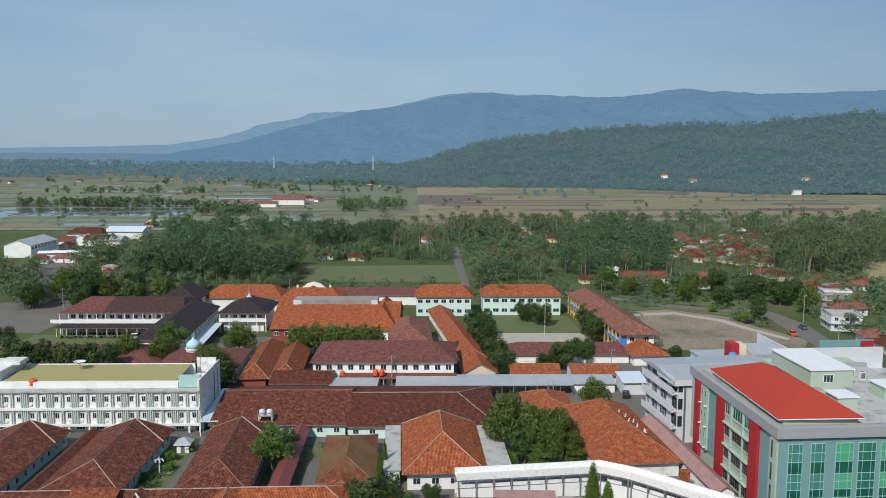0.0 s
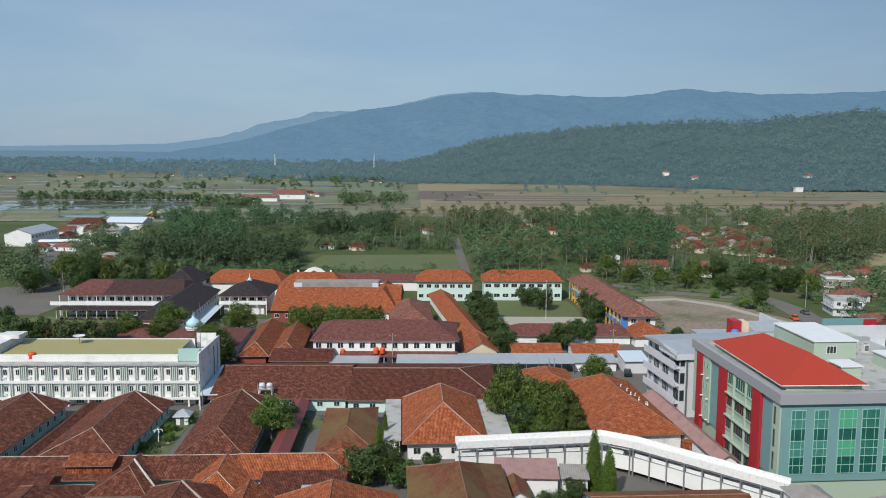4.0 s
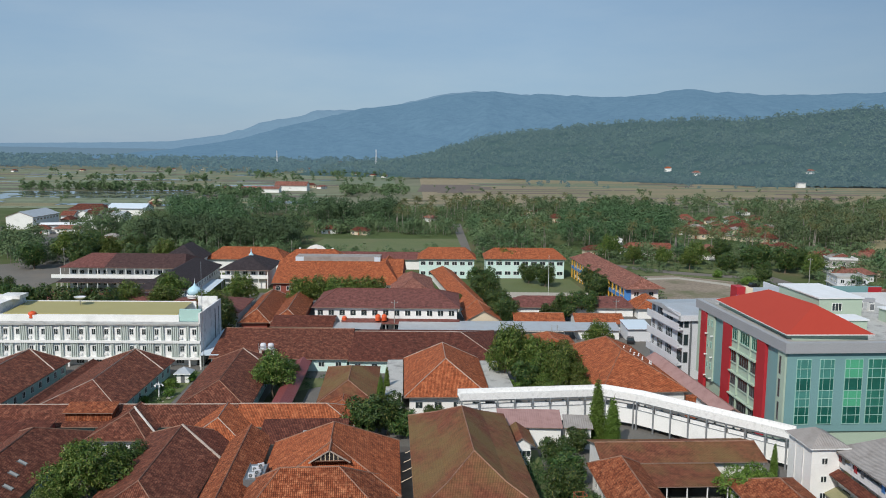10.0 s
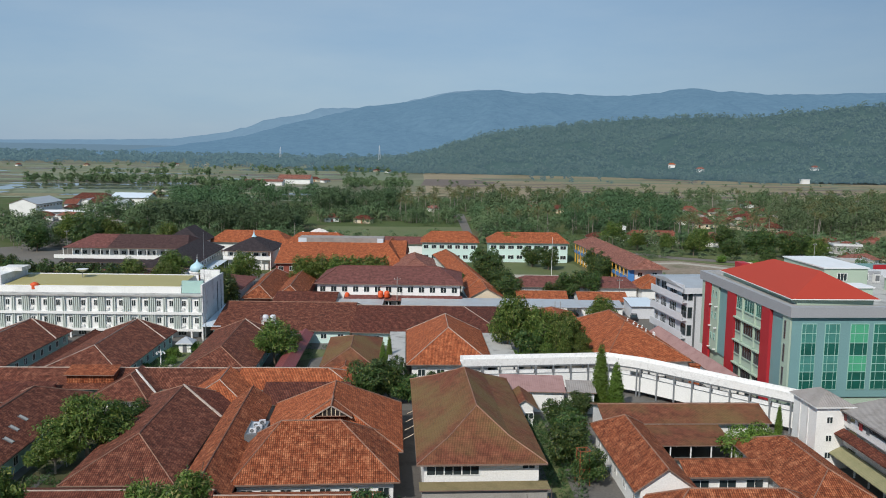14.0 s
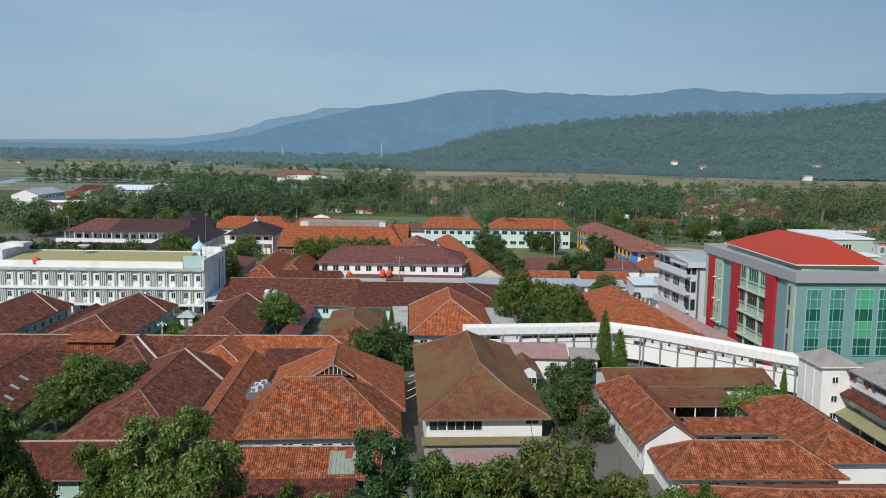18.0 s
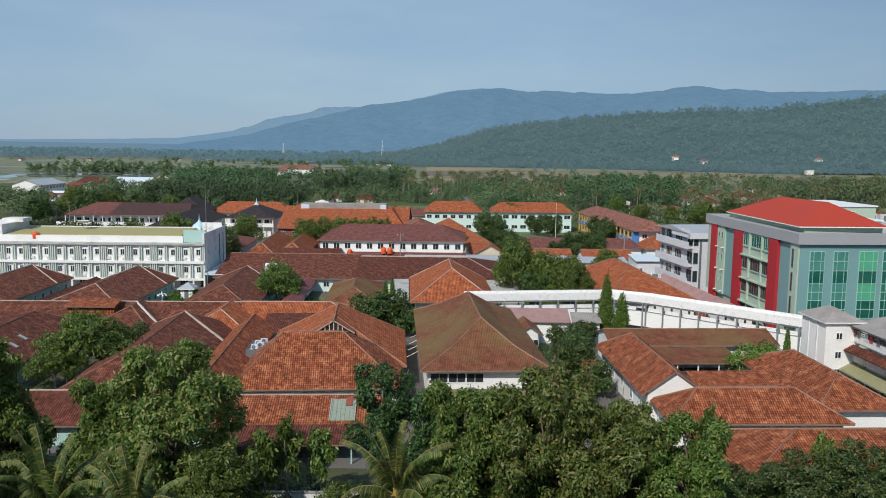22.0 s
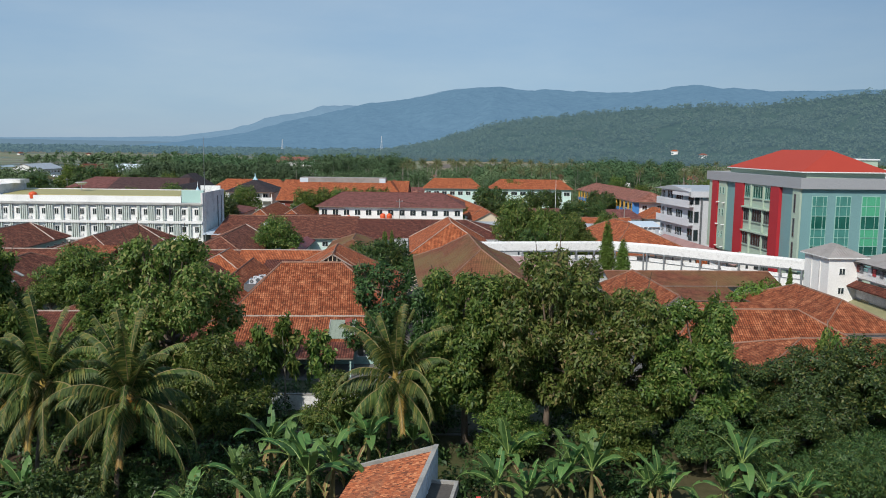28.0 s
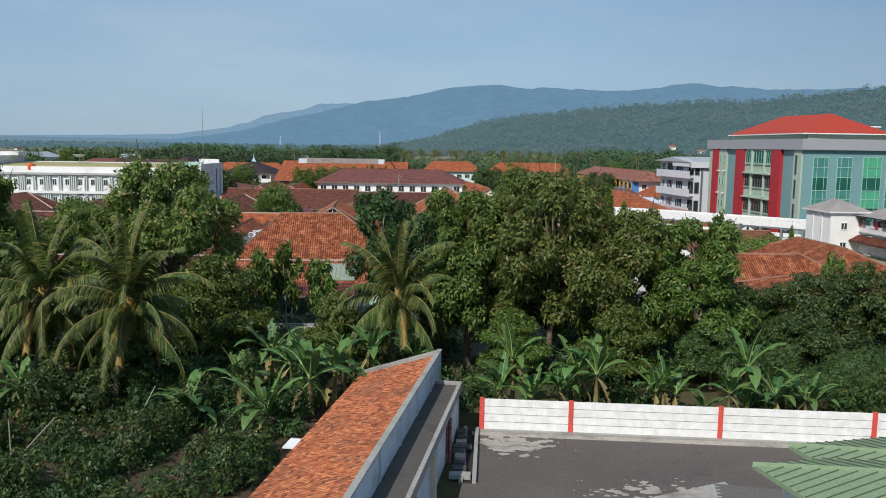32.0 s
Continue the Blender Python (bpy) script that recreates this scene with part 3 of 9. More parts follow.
def ridge_sheet(name, label, mat, crest, y0, y1, x0, x1, nx, ny, rough, seed):
    """A slope that climbs from y0 to its crest at y1 and falls away behind."""
    verts, faces = [], []
    for j in range(ny + 4):
        f = j / ny
        for i in range(nx + 1):
            x = x0 + (x1 - x0) * i / nx
            top = crest(x)
            up = min(f, 1.0)
            prof = up ** 0.85 if f <= 1 else 1.0 - (f - 1) * 1.5
            spur = noise.fractal(Vector((x / 420 + seed, f * 1.6, seed)), 0.8, 2.0, 5) * rough * top * (0.25 + 0.75 * math.sin(min(1, up) * math.pi))
            jag = noise.fractal(Vector((x / 60, f * 9, seed + 3)), 0.9, 2.0, 3) * min(6.0, top * 0.04)
            ya, yb = (y0(x), y1(x)) if callable(y0) else (y0, y1)
            y = ya + (yb - ya) * f + noise.noise(Vector((x / 300, f * 3, seed))) * (yb - ya) * 0.06
            verts.append((x, y, max(-2.0, top * prof + spur + jag * min(1, top / 30)) if top > 0.5 else -2.0))
    for j in range(ny + 3):
        for i in range(nx):
            a = j * (nx + 1) + i
            faces.append((a, a + 1, a + nx + 2, a + nx + 1))
    gg = Geo()
    gg.v, gg.f, gg.m = verts, faces, [0] * len(faces)
    return tagged(part(name, gg, mat, smooth=True, uv=False), label, "hill", kind="structure")


HILL = height_line([(-260, 0), (-120, 10), (-40, 28), (36, 52), (98, 70), (160, 77), (240, 84), (340, 93), (415, 97), (500, 98), (560, 104), (640, 112), (720, 110), (1000, 124)])
HILL_FOOT = height_line([(-300, 1240), (0, 1225), (200, 1160), (400, 1030), (700, 985), (1100, 960)])
HILL_TOP = height_line([(-60, 1750), (150, 1660), (300, 1620), (450, 1450), (600, 1330), (750, 1230), (1100, 1220)])
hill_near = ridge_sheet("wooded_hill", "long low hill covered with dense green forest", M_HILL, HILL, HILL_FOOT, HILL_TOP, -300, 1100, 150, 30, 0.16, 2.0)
MOUNT = height_line([(-2190, 0), (-1500, 0), (-1250, 12), (-1084, 48), (-808, 118), (-533, 190), (-423, 223), (-259, 246), (-123, 268), (-30, 286), (148, 298), (230, 306), (339, 296), (448, 308), (557, 300), (666, 294), (965, 298), (1100, 314), (1371, 317), (1507, 310), (1643, 316), (1779, 306), (1914, 315), (2098, 320), (2600, 330)])
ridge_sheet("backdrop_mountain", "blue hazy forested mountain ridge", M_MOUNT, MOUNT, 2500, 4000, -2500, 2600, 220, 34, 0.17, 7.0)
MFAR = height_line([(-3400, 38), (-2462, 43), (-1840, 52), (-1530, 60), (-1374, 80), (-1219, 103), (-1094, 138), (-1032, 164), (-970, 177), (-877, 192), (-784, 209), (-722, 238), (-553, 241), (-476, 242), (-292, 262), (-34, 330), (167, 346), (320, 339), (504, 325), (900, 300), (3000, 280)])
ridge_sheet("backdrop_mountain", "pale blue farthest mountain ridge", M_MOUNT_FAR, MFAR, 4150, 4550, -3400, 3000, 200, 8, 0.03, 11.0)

# the belt's blue is haze put in as emission over a near-black base
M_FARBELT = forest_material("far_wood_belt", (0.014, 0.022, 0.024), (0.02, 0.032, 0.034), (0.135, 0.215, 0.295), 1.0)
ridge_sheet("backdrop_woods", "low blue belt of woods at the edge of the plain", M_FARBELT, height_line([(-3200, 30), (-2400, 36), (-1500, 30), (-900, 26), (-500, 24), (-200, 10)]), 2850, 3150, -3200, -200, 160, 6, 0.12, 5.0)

# ---- building kit ----
WIN = {}


def window_meshes(w, h, bars, glass_mat, frame_mat):
    key = (round(w, 2), round(h, 2), bars, glass_mat.name, frame_mat.name)
    if key not in WIN:
        g = Geo()
        t = 0.08
        g.box(-w / 2, -0.07, 0, -w / 2 + t, 0.02, h).box(w / 2 - t, -0.07, 0, w / 2, 0.02, h)
        g.box(-w / 2 + t, -0.07, 0, w / 2 - t, 0.02, t).box(-w / 2 + t, -0.07, h - t, w / 2 - t, 0.02, h)
        for k in range(1, bars):
            x = -w / 2 + w * k / bars
            g.box(x - 0.03, -0.06, t, x + 0.03, 0.0, h - t)
        a = part("window", g, frame_mat)
        p = Geo()
        p.box(-w / 2 + t, -0.02, t, w / 2 - t, 0.01, h - t)
        b = part("pane", p, glass_mat)
        WIN[key] = (a.data, b.data)
        bpy.data.objects.remove(a)
        bpy.data.objects.remove(b)
    return WIN[key]


def window(parent, x, y, z, w, h, side="f", bars=2, glass_mat=None, frame_mat=None):
    rot = {"f": 0, "r": 90, "b": 180, "l": -90}[side]
    a, b = window_meshes(w, h, bars, glass_mat or M_GLASS, frame_mat or M_FRAME)
    o = share("window", a, parent, pose(x, y, z, 0, 0, rot))
    share("pane", b, o, Matrix())
    return o


def row_of_windows(parent, box, side, n, w, h, sill, bars=2, s0=0.0, s1=1.0, **kw):
    """Evenly spaced windows on one side of a wall box (x0, y0, x1, y1)."""
    x0, y0, x1, y1 = box
    for k in range(n):
        f = s0 + (s1 - s0) * (k + 0.5) / n
        if side in "fb":
            window(parent, x0 + (x1 - x0) * f, y0 if side == "f" else y1, sill, w, h, side, bars, **kw)
        else:
            window(parent, x0 if side == "l" else x1, y0 + (y1 - y0) * f, sill, w, h, side, bars, **kw)


def roof_geo(w, d, ze, zr, axis, a, b, thick=0.18, lift=0.0):
    """A pitched roof on [0,w] x [0,d]: ridge along x or y, hipped by a at its first end and b at its last (0: gable)."""
    g = Geo()
    if axis == "y":
        r0, r1 = (w / 2, a, zr), (w / 2, d - b, zr)
        A, B, C, D = (0, 0, ze), (w, 0, ze), (w, d, ze), (0, d, ze)
        slopes = [(D, A, r0, r1), (B, C, r1, r0)]
        if a:
            slopes.append((A, B, r0))
        if b:
            slopes.append((C, D, r1))
        lines = [(r0, r1)] + ([(A, r0), (B, r0)] if a else []) + ([(C, r1), (D, r1)] if b else [])
    else:
        r0, r1 = (a, d / 2, zr), (w - b, d / 2, zr)
        A, B, C, D = (0, 0, ze), (w, 0, ze), (w, d, ze), (0, d, ze)
        slopes = [(A, B, r1, r0), (C, D, r0, r1)]
        if a:
            slopes.append((D, A, r0))
        if b:
            slopes.append((B, C, r1))
        lines = [(r0, r1)] + ([(A, r0), (D, r0)] if a else []) + ([(B, r1), (C, r1)] if b else [])
    for s in slopes:
        g.poly(s, 0)
        g.poly([(p[0], p[1], p[2] - thick) for p in reversed(s)], 1)
    rim = [A, B, C, D]
    for i in range(4):
        p, q = rim[i], rim[(i + 1) % 4]
        gable = (axis == "y" and ((i == 0 and not a) or (i == 2 and not b))) or (axis == "x" and ((i == 3 and not a) or (i == 1 and not b)))
        if gable:
            top = r0 if i in (0, 3) else r1
            for s, e in ((p, top), (top, q)):
                g.poly([(s[0], s[1], s[2] - thick), (e[0], e[1], e[2] - thick), e, s], 1)
        else:
            g.poly([(p[0], p[1], p[2] - thick), (q[0], q[1], q[2] - thick), q, p], 1)
    return g, lines


def caps(parent, lines, mat, w=0.32, label=""):
    """Rounded ridge and hip caps, one part each."""
    for p, q in lines:
        g = Geo()
        p, q = Vector(p), Vector(q)
        d = (q - p).normalized()
        s = d.cross(Vector((0, 0, 1))).normalized()
        prof = [(-w / 2, -0.08), (-w / 3, 0.07), (0, 0.12), (w / 3, 0.07), (w / 2, -0.08)]
        for k in range(4):
            (a0, b0), (a1, b1) = prof[k], prof[k + 1]
            z = Vector((0, 0, 1))
            g.poly([p + s * a0 + z * b0, p + s * a1 + z * b1, q + s * a1 + z * b1, q + s * a0 + z * b0])
        for e in (p, q):
            g.poly([e + s * a0 + Vector((0, 0, b0)) for a0, b0 in prof])
        part("ridge_cap", g, mat, parent, label)


def house(name, label, x, y, yaw, w, d, ze, zr, axis, a, b, roof_mat, wall_mat, ov=0.8, z0=0.0, kink=None, cap=None, win=(), group="", category="house", gable_mat=None, cap_w=0.15):
    """A walled building under a pitched tile roof; its eaves' corner nearest the camera stands at x, y."""
    e = thing(name, x, y, yaw, label, category, group)
    g = Geo()
    x0, y0, x1, y1 = ov, ov, w - ov, d - ov
    if axis == "y":
        y0, y1 = (y0 if a else 0.35), (y1 if b else d - 0.35)
    else:
        x0, x1 = (x0 if a else 0.35), (x1 if b else w - 0.35)
    g.box(x0, y0, z0, x1, y1, ze + 0.02)
    slope = (zr - ze) / (w / 2 if axis == "y" else d / 2)
    for end, hip in (("a", a), ("b", b)):
        if hip:
            continue
        if axis == "y":
            yy = y0 if end == "a" else y1
            lo, hi, zt = x0, x1, zr - 0.2
            zb = ze + slope * ov - 0.2
            pts = [(lo, yy, ze), (hi, yy, ze), (hi, yy, zb), ((lo + hi) / 2, yy, zt), (lo, yy, zb)]
        else:
            xx = x0 if end == "a" else x1
            lo, hi, zt = y0, y1, zr - 0.2
            zb = ze + slope * ov - 0.2
            pts = [(xx, lo, ze), (xx, hi, ze), (xx, hi, zb), (xx, (lo + hi) / 2, zt), (xx, lo, zb)]
        g.poly(pts if (end == "a") == (axis == "y") else list(reversed(pts)))
    part("wall", g, wall_mat, e)
    if kink:
        inset, zk = kink
        g2 = Geo()
        o = [(0, 0, ze), (w, 0, ze), (w, d, ze), (0, d, ze)]
        i_ = [(inset, inset, zk), (w - inset, inset, zk), (w - inset, d - inset, zk), (inset, d - inset, zk)]
        for k in range(4):
            n = (k + 1) % 4
            g2.poly([o[k], o[n], i_[n], i_[k]], 0)
            g2.poly([(o[k][0], o[k][1], ze - 0.22), (o[n][0], o[n][1], ze - 0.22), o[n], o[k]], 1)
        g2.poly([(p[0], p[1], p[2] - 0.22) for p in reversed(o)], 1)
        up, lines = roof_geo(w - 2 * inset, d - 2 * inset, zk, zr, axis, a - inset, b - inset)
        base = len(g2.v)
        g2.v += [(p[0] + inset, p[1] + inset, p[2]) for p in up.v]
        for f, m in zip(up.f, up.m):
            if m == 0:
                g2.f.append(tuple(q + base for q in f))
                g2.m.append(0)
        lines = [(tuple(c + inset if j < 2 else c for j, c in enumerate(p)), tuple(c + inset if j < 2 else c for j, c in enumerate(q))) for p, q in lines]
        lines += [(o[k], i_[k]) for k in range(4)]
        part("roof", g2, [roof_mat, M_FASCIA], e)
    else:
        g2, lines = roof_geo(w, d, ze, zr, axis, a, b)
        part("roof", g2, [roof_mat, M_FASCIA], e)
    if cap:
        caps(e, lines, cap, cap_w)
    for side, n, ww, hh, sill, *rest in win:
        row_of_windows(e, (x0, y0, x1, y1), side, n, ww, hh, sill, *rest)
    return e


M_FASCIA = surface("eave_board", (0.17, 0.11, 0.085), (0.27, 0.19, 0.15), rough=0.8, stain=(0.09, 0.06, 0.05), stain_scale=1.0)


def lean_to(name, label, x, y, yaw, w, d, z_front, z_back, mat, posts=0, category="shed", post_mat=None, wall=None, group=""):
    """A single pitch on posts or on a wall, low side towards the camera unless the heights say otherwise."""
    e = thing(name, x, y, yaw, label, category, group)
    g = Geo()
    t = 0.12
    A, B, C, D = (0, 0, z_front), (w, 0, z_front), (w, d, z_back), (0, d, z_back)
    g.poly([A, B, C, D], 0)
    lo = [(p[0], p[1], p[2] - t) for p in (A, B, C, D)]
    g.poly(list(reversed(lo)), 1)
    up = [A, B, C, D]
    for i in range(4):
        n = (i + 1) % 4
        g.poly([lo[i], lo[n], up[n], up[i]], 1)
    part("roof", g, [mat, M_FASCIA], e)
    if wall:
        g = Geo()
        i = len(g.v)
        ov = min(0.5, d * 0.2)
        f = lambda yy: z_front + (z_back - z_front) * yy / d - t - 0.01
        b = [(0.3, ov), (w - 0.3, ov), (w - 0.3, d - 0.1), (0.3, d - 0.1)]
        g.v += [(p[0], p[1], 0) for p in b] + [(p[0], p[1], f(p[1])) for p in b]
        for k in ((3, 2, 1, 0), (4, 5, 6, 7), (0, 1, 5, 4), (1, 2, 6, 5), (2, 3, 7, 6), (3, 0, 4, 7)):
            g.f.append(tuple(i + q for q in k))
            g.m.append(0)
        part("wall", g, wall, e)
    if posts:
        pg = Geo()
        pg.box(-0.07, -0.07, 0, 0.07, 0.07, min(z_front, z_back) - t)
        first = part("post", pg, post_mat or M_STEEL, e)
        first.matrix_basis = pose(0.3, 0.3, 0)
        for k in range(posts):
            for yy in (0.3, d - 0.3):
                if k == 0 and yy == 0.3:
                    continue
                share("post", first.data, e, pose(0.3 + (w - 0.6) * k / max(1, posts - 1), yy, 0))
    return e

# ---- the hospital's low buildings ----
W1 = [("f", 5, 1.3, 1.2, 1.0)]
house("hall", "hipped hall with flared brown mossy tile roof and white walls", -3.6, 90.6, 4, 15.4, 35, 5.0, 9.6, "y", 7.7, 9.6, M_TILE_BROWN, M_WHITE, kink=(4.0, 6.9), cap=M_MORTAR, ov=0.9,
      win=[("f", 3, 2.1, 1.2, 3.3, 2, 0.02, 0.48), ("f", 1, 1.6, 0.6, 4.0, 2, 0.84, 0.98), ("r", 7, 1.8, 1.3, 2.0)], category="building")
M_MOSSYSLAB = surface("mossy_slab", (0.17, 0.14, 0.065), (0.26, 0.21, 0.11), scale=0.6, fine=5.0, stain=(0.10, 0.09, 0.04), stain_scale=0.4, stain_amt=0.7)
lean_to("terrace_slab", "mossy olive concrete ledge below a white wall", -3.2, 89.0, 4, 15.2, 2.2, 2.55, 2.65, M_MOSSYSLAB, wall=M_CONCRETE, category="ledge")
lean_to("rose_shed", "faded rose sheet-roofed shed among the trees", 1.0, 76.0, 4, 10.5, 9.5, 2.4, 3.2, M_SHEET_ROSE, 4, wall=M_BRICKRED)
house("ward", "broad ward under a hipped orange tile roof with mottled tiles", -25.0, 88.4, 5, 19.6, 15.4, 3.1, 8.0, "x", 5.2, 7.2, M_TILE_MIX, M_WHITE, cap=M_MORTAR, win=[("f", 8, 1.4, 1.3, 0.9), ("r", 3, 1.4, 1.3, 0.9)], category="building")
house("ward", "long orange tile-roofed ward wing with a small gable vent", -24.4, 98.5, 4, 18.8, 20.0, 3.0, 8.4, "y", 5.4, 6.6, M_TILE_ORANGE, M_WHITE, cap=M_MORTAR, win=[("r", 5, 1.4, 1.3, 0.9)], category="building")
house("corridor_block", "long low corridor block under dark red tile roof", -84.0, 123.9, 2.2, 50.0, 10.0, 2.8, 4.9, "x", 4, 0, M_TILE_RED, M_MINT, cap=M_MORTAR_PALE, category="building")
house("corridor_block", "low corridor block under bright orange tile roof", -34.0, 125.7, 2.2, 19.4, 10.2, 2.8, 5.0, "x", 0, 5, M_TILE_ORANGE, M_MINT, cap=M_MORTAR_PALE, category="building")
lean_to("raised_roof", "raised tiled roof lantern over the corridor", -61.3, 125.6, 2.2, 8.0, 3.5, 4.8, 5.6, M_TILE_MIX, wall=M_TILE_MIX, category="roof")
e = house("ward", "ward wing under a hipped dark red tile roof", -44.4, 88.0, 3, 13.2, 34, 2.9, 6.0, "y", 8.5, 5.0, M_TILE_RED, M_WHITE, cap=M_MORTAR, win=[("l", 8, 1.3, 1.3, 0.9)], category="building")
g = Geo()
g.poly([(6.6, 29.0, 6.06), (13.4, 23.4, 3.0), (13.6, 33.2, 2.95)])
g.poly([(13.6, 33.2, 2.9), (13.4, 23.4, 2.95), (6.6, 29.0, 6.0)])
part("hip_slope", g, M_TILE_DARK, e, "darker far hip slope")
caps(e, [((6.6, 29.0, 6.08), (13.4, 23.4, 3.02))], M_MORTAR_PALE, 0.42, "pale mortar hip cap")
e = house("ward", "small ward wing under red tiles with pale ridge caps", -55.0, 118.6, 1.5, 9.6, 12.0, 2.9, 5.2, "y", 6.5, 0, M_TILE_RED, M_WHITE_WORN, cap=M_MORTAR, win=[("f", 4, 1.1, 1.3, 0.9)], category="building", cap_w=0.2)
caps(e, [((4.8, 9.0, 5.3), (10.6, 2.2, 2.95))], M_MORTAR_WHITE, 0.38, "thick white mortar verge")
house("ward", "ward under a long dark red tile roof with two skylight panes", -65.2, 90.0, 2.5, 11.6, 32, 3.0, 6.2, "y", 0, 7.2, M_TILE_RED, M_MINT, cap=M_MORTAR, win=[("r", 6, 1.3, 1.3, 0.9)], category="building")
house("corridor_roof", "narrow ridged corridor roof of orange tiles", -30.4, 84.6, 4, 6.4, 35.5, 3.0, 5.2, "y", 0, 0, M_TILE_MIX, M_BRICKRED, cap=M_MORTAR, ov=1.2, category="building")
house("corridor_roof", "small orange hipped roof beside the ward", -39.8, 118.0, 3, 9.0, 12, 3.0, 5.3, "y", 4.5, 0, M_TILE_ORANGE, M_WHITE, cap=M_MORTAR_PALE, category="building")
lean_to("infill_roof", "low maroon tiled roof in the gap behind the ward", -28.4, 117.6, 4, 13.5, 8.0, 3.0, 4.2, M_TILE_DARK, wall=M_WHITE_WORN)
lean_to("pale_canopy", "small pale sheet canopy over the ward court", -21.6, 117.8, 4, 3.4, 1.8, 4.2, 4.5, M_SHEET, 2)
lean_to("infill_roof", "low dark tiled roof between ward and corridor", -80.0, 117.0, 2.2, 18.5, 7.2, 2.9, 4.0, M_TILE_DARK, wall=M_BRICKRED)
house("front_gallery", "long low gallery of dark mottled tiles facing the trees", -66.0, 76.6, 3, 41.0, 11.0, 2.4, 4.4, "x", 0, 0, M_TILE_DARK, M_MINT, cap=M_MORTAR_PALE, win=[("f", 12, 1.5, 1.3, 0.8)], category="building")
house("front_gallery", "low gallery of orange mottled tiles facing the trees", -25.0, 78.6, 3, 18.0, 9.6, 2.4, 4.1, "x", 0, 0, M_TILE_MIX, M_MINT, cap=M_MORTAR_PALE, win=[("f", 6, 1.5, 1.3, 0.8)], category="building")
lean_to("lower_roof", "lower lean-to roof of dark red tiles over mint walls", -23.8, 74.2, 3, 14.5, 4.2, 2.0, 2.6, M_TILE_DARK, 6, post_mat=M_MINT)

# wards nearer the white block, running away from the camera
for xx, yy, w_, ln, turn_, lab in ((-91.4, 132.4, 15.0, 31.0, 1.8, "long teal-walled ward under a hipped dark red tile roof"), (-70.0, 132.4, 14.8, 32.0, 1.8, "teal-walled ward under a hipped red tile roof with pale caps"), (-46.5, 132.5, 13.2, 33.0, 3.5, "long ward under a hipped brown-red tile roof")):
    e = house("ward", lab, xx, yy, turn_, w_, ln, 3.1, 5.9, "y", 8.2, 1.7, M_TILE_RED, M_MINT, cap=M_MORTAR_PALE if ln < 33 else M_MORTAR, win=[("r", 9, 1.2, 1.3, 0.9), ("l", 9, 1.2, 1.3, 0.9)], group="parallel wards", category="building")
    apex, foot, far_ = (w_ / 2, ln - 1.7, 5.96), (w_, ln - 7.6, 3.16), (w_ + 0.25, ln - 0.6, 3.1)
    g = Geo()
    g.poly([apex, foot, far_])
    g.poly([(p[0], p[1], p[2] - 0.05) for p in (far_, foot, apex)])
    part("hip_slope", g, M_TILE_DARK, e, "darker far hip slope")
    caps(e, [(apex, foot)], M_MORTAR_PALE, 0.3, "pale mortar hip cap")
house("covered_walk", "narrow covered walk with dark red tiles and white posts", -73.9, 134.0, 1.8, 3.3, 31, 2.3, 3.1, "y", 0, 0, M_TILE_DARK, M_WHITE, cap=M_MORTAR, ov=1.0, category="building")
house("covered_walk", "narrow covered walk with maroon sheet roof", -30.6, 134.0, 2.2, 3.6, 34, 2.4, 3.2, "y", 0, 0, M_SHEET_MAROON, M_WHITE, ov=1.2, category="building")
house("small_ward", "square ward under a hipped brown tile roof", -22.6, 137.0, 3, 10.6, 24.0, 3.0, 5.5, "y", 6, 8.3, M_TILE_BROWN, M_WHITE, cap=M_MORTAR, win=[("f", 4, 1.2, 1.2, 0.9)], category="building")
house("small_ward", "small annex under a red tile roof", -21.5, 131.5, 3, 8.0, 7.0, 2.6, 4.4, "y", 3.5, 0, M_TILE_MIX, M_WHITE, cap=M_MORTAR, category="building")
house("pavilion", "pavilion under a bright orange hipped tile roof", -7.4, 140.0, 3, 15.6, 27.0, 3.4, 8.2, "y", 8.6, 6.0, M_TILE_ORANGE, M_WHITE, cap=M_MORTAR_PALE, win=[("f", 4, 1.4, 1.3, 1.0)], category="building", ov=1.0)
for xx, w_ in ((-10.9, 3.2), (8.3, 4.6)):
    e = thing("flat_annex", xx, 142.5, 3, "flat weathered concrete annex roof beside the pavilion", "building", "annex roofs")
    part("slab", Geo().box(0, 0, 2.9, w_, 24, 3.15), M_SLAB, e)
    part("wall", Geo().box(0.25, 0.2, 0, w_ - 0.25, 23.8, 2.88), M_WHITE_WORN, e)
house("storehouse", "long storehouse under a dark rust-red tile roof", -50.0, 167.2, 0.5, 29.4, 28.5, 2.9, 6.2, "x", 0, 0, M_TILE_RED, M_MINT_PALE, win=[("f", 8, 1.3, 1.1, 1.0)], cap=M_MORTAR, category="building")
house("storehouse", "long storehouse under a dark brown-red hipped tile roof", -20.6, 166.3, 0.5, 32.6, 29.5, 2.9, 5.8, "x", 0.0, 8.5, M_TILE_DARK, M_MINT_PALE, win=[("f", 9, 1.3, 1.1, 1.0)], cap=M_MORTAR_PALE, category="building")
house("workshop", "low workshop under a broad faded orange tile roof with white vents", 28.4, 145.0, 5.5, 17.0, 34, 3.0, 7.4, "y", 15.0, 8.0, M_TILE_ORANGE, M_WHITE_WORN, cap=M_MORTAR, category="building")
house("kitchen", "small orange tile-roofed building behind the trees", 18.6, 176.0, 3, 11.5, 14, 3.0, 5.0, "y", 4, 4, M_TILE_ORANGE, M_WHITE, category="building", cap=M_MORTAR)

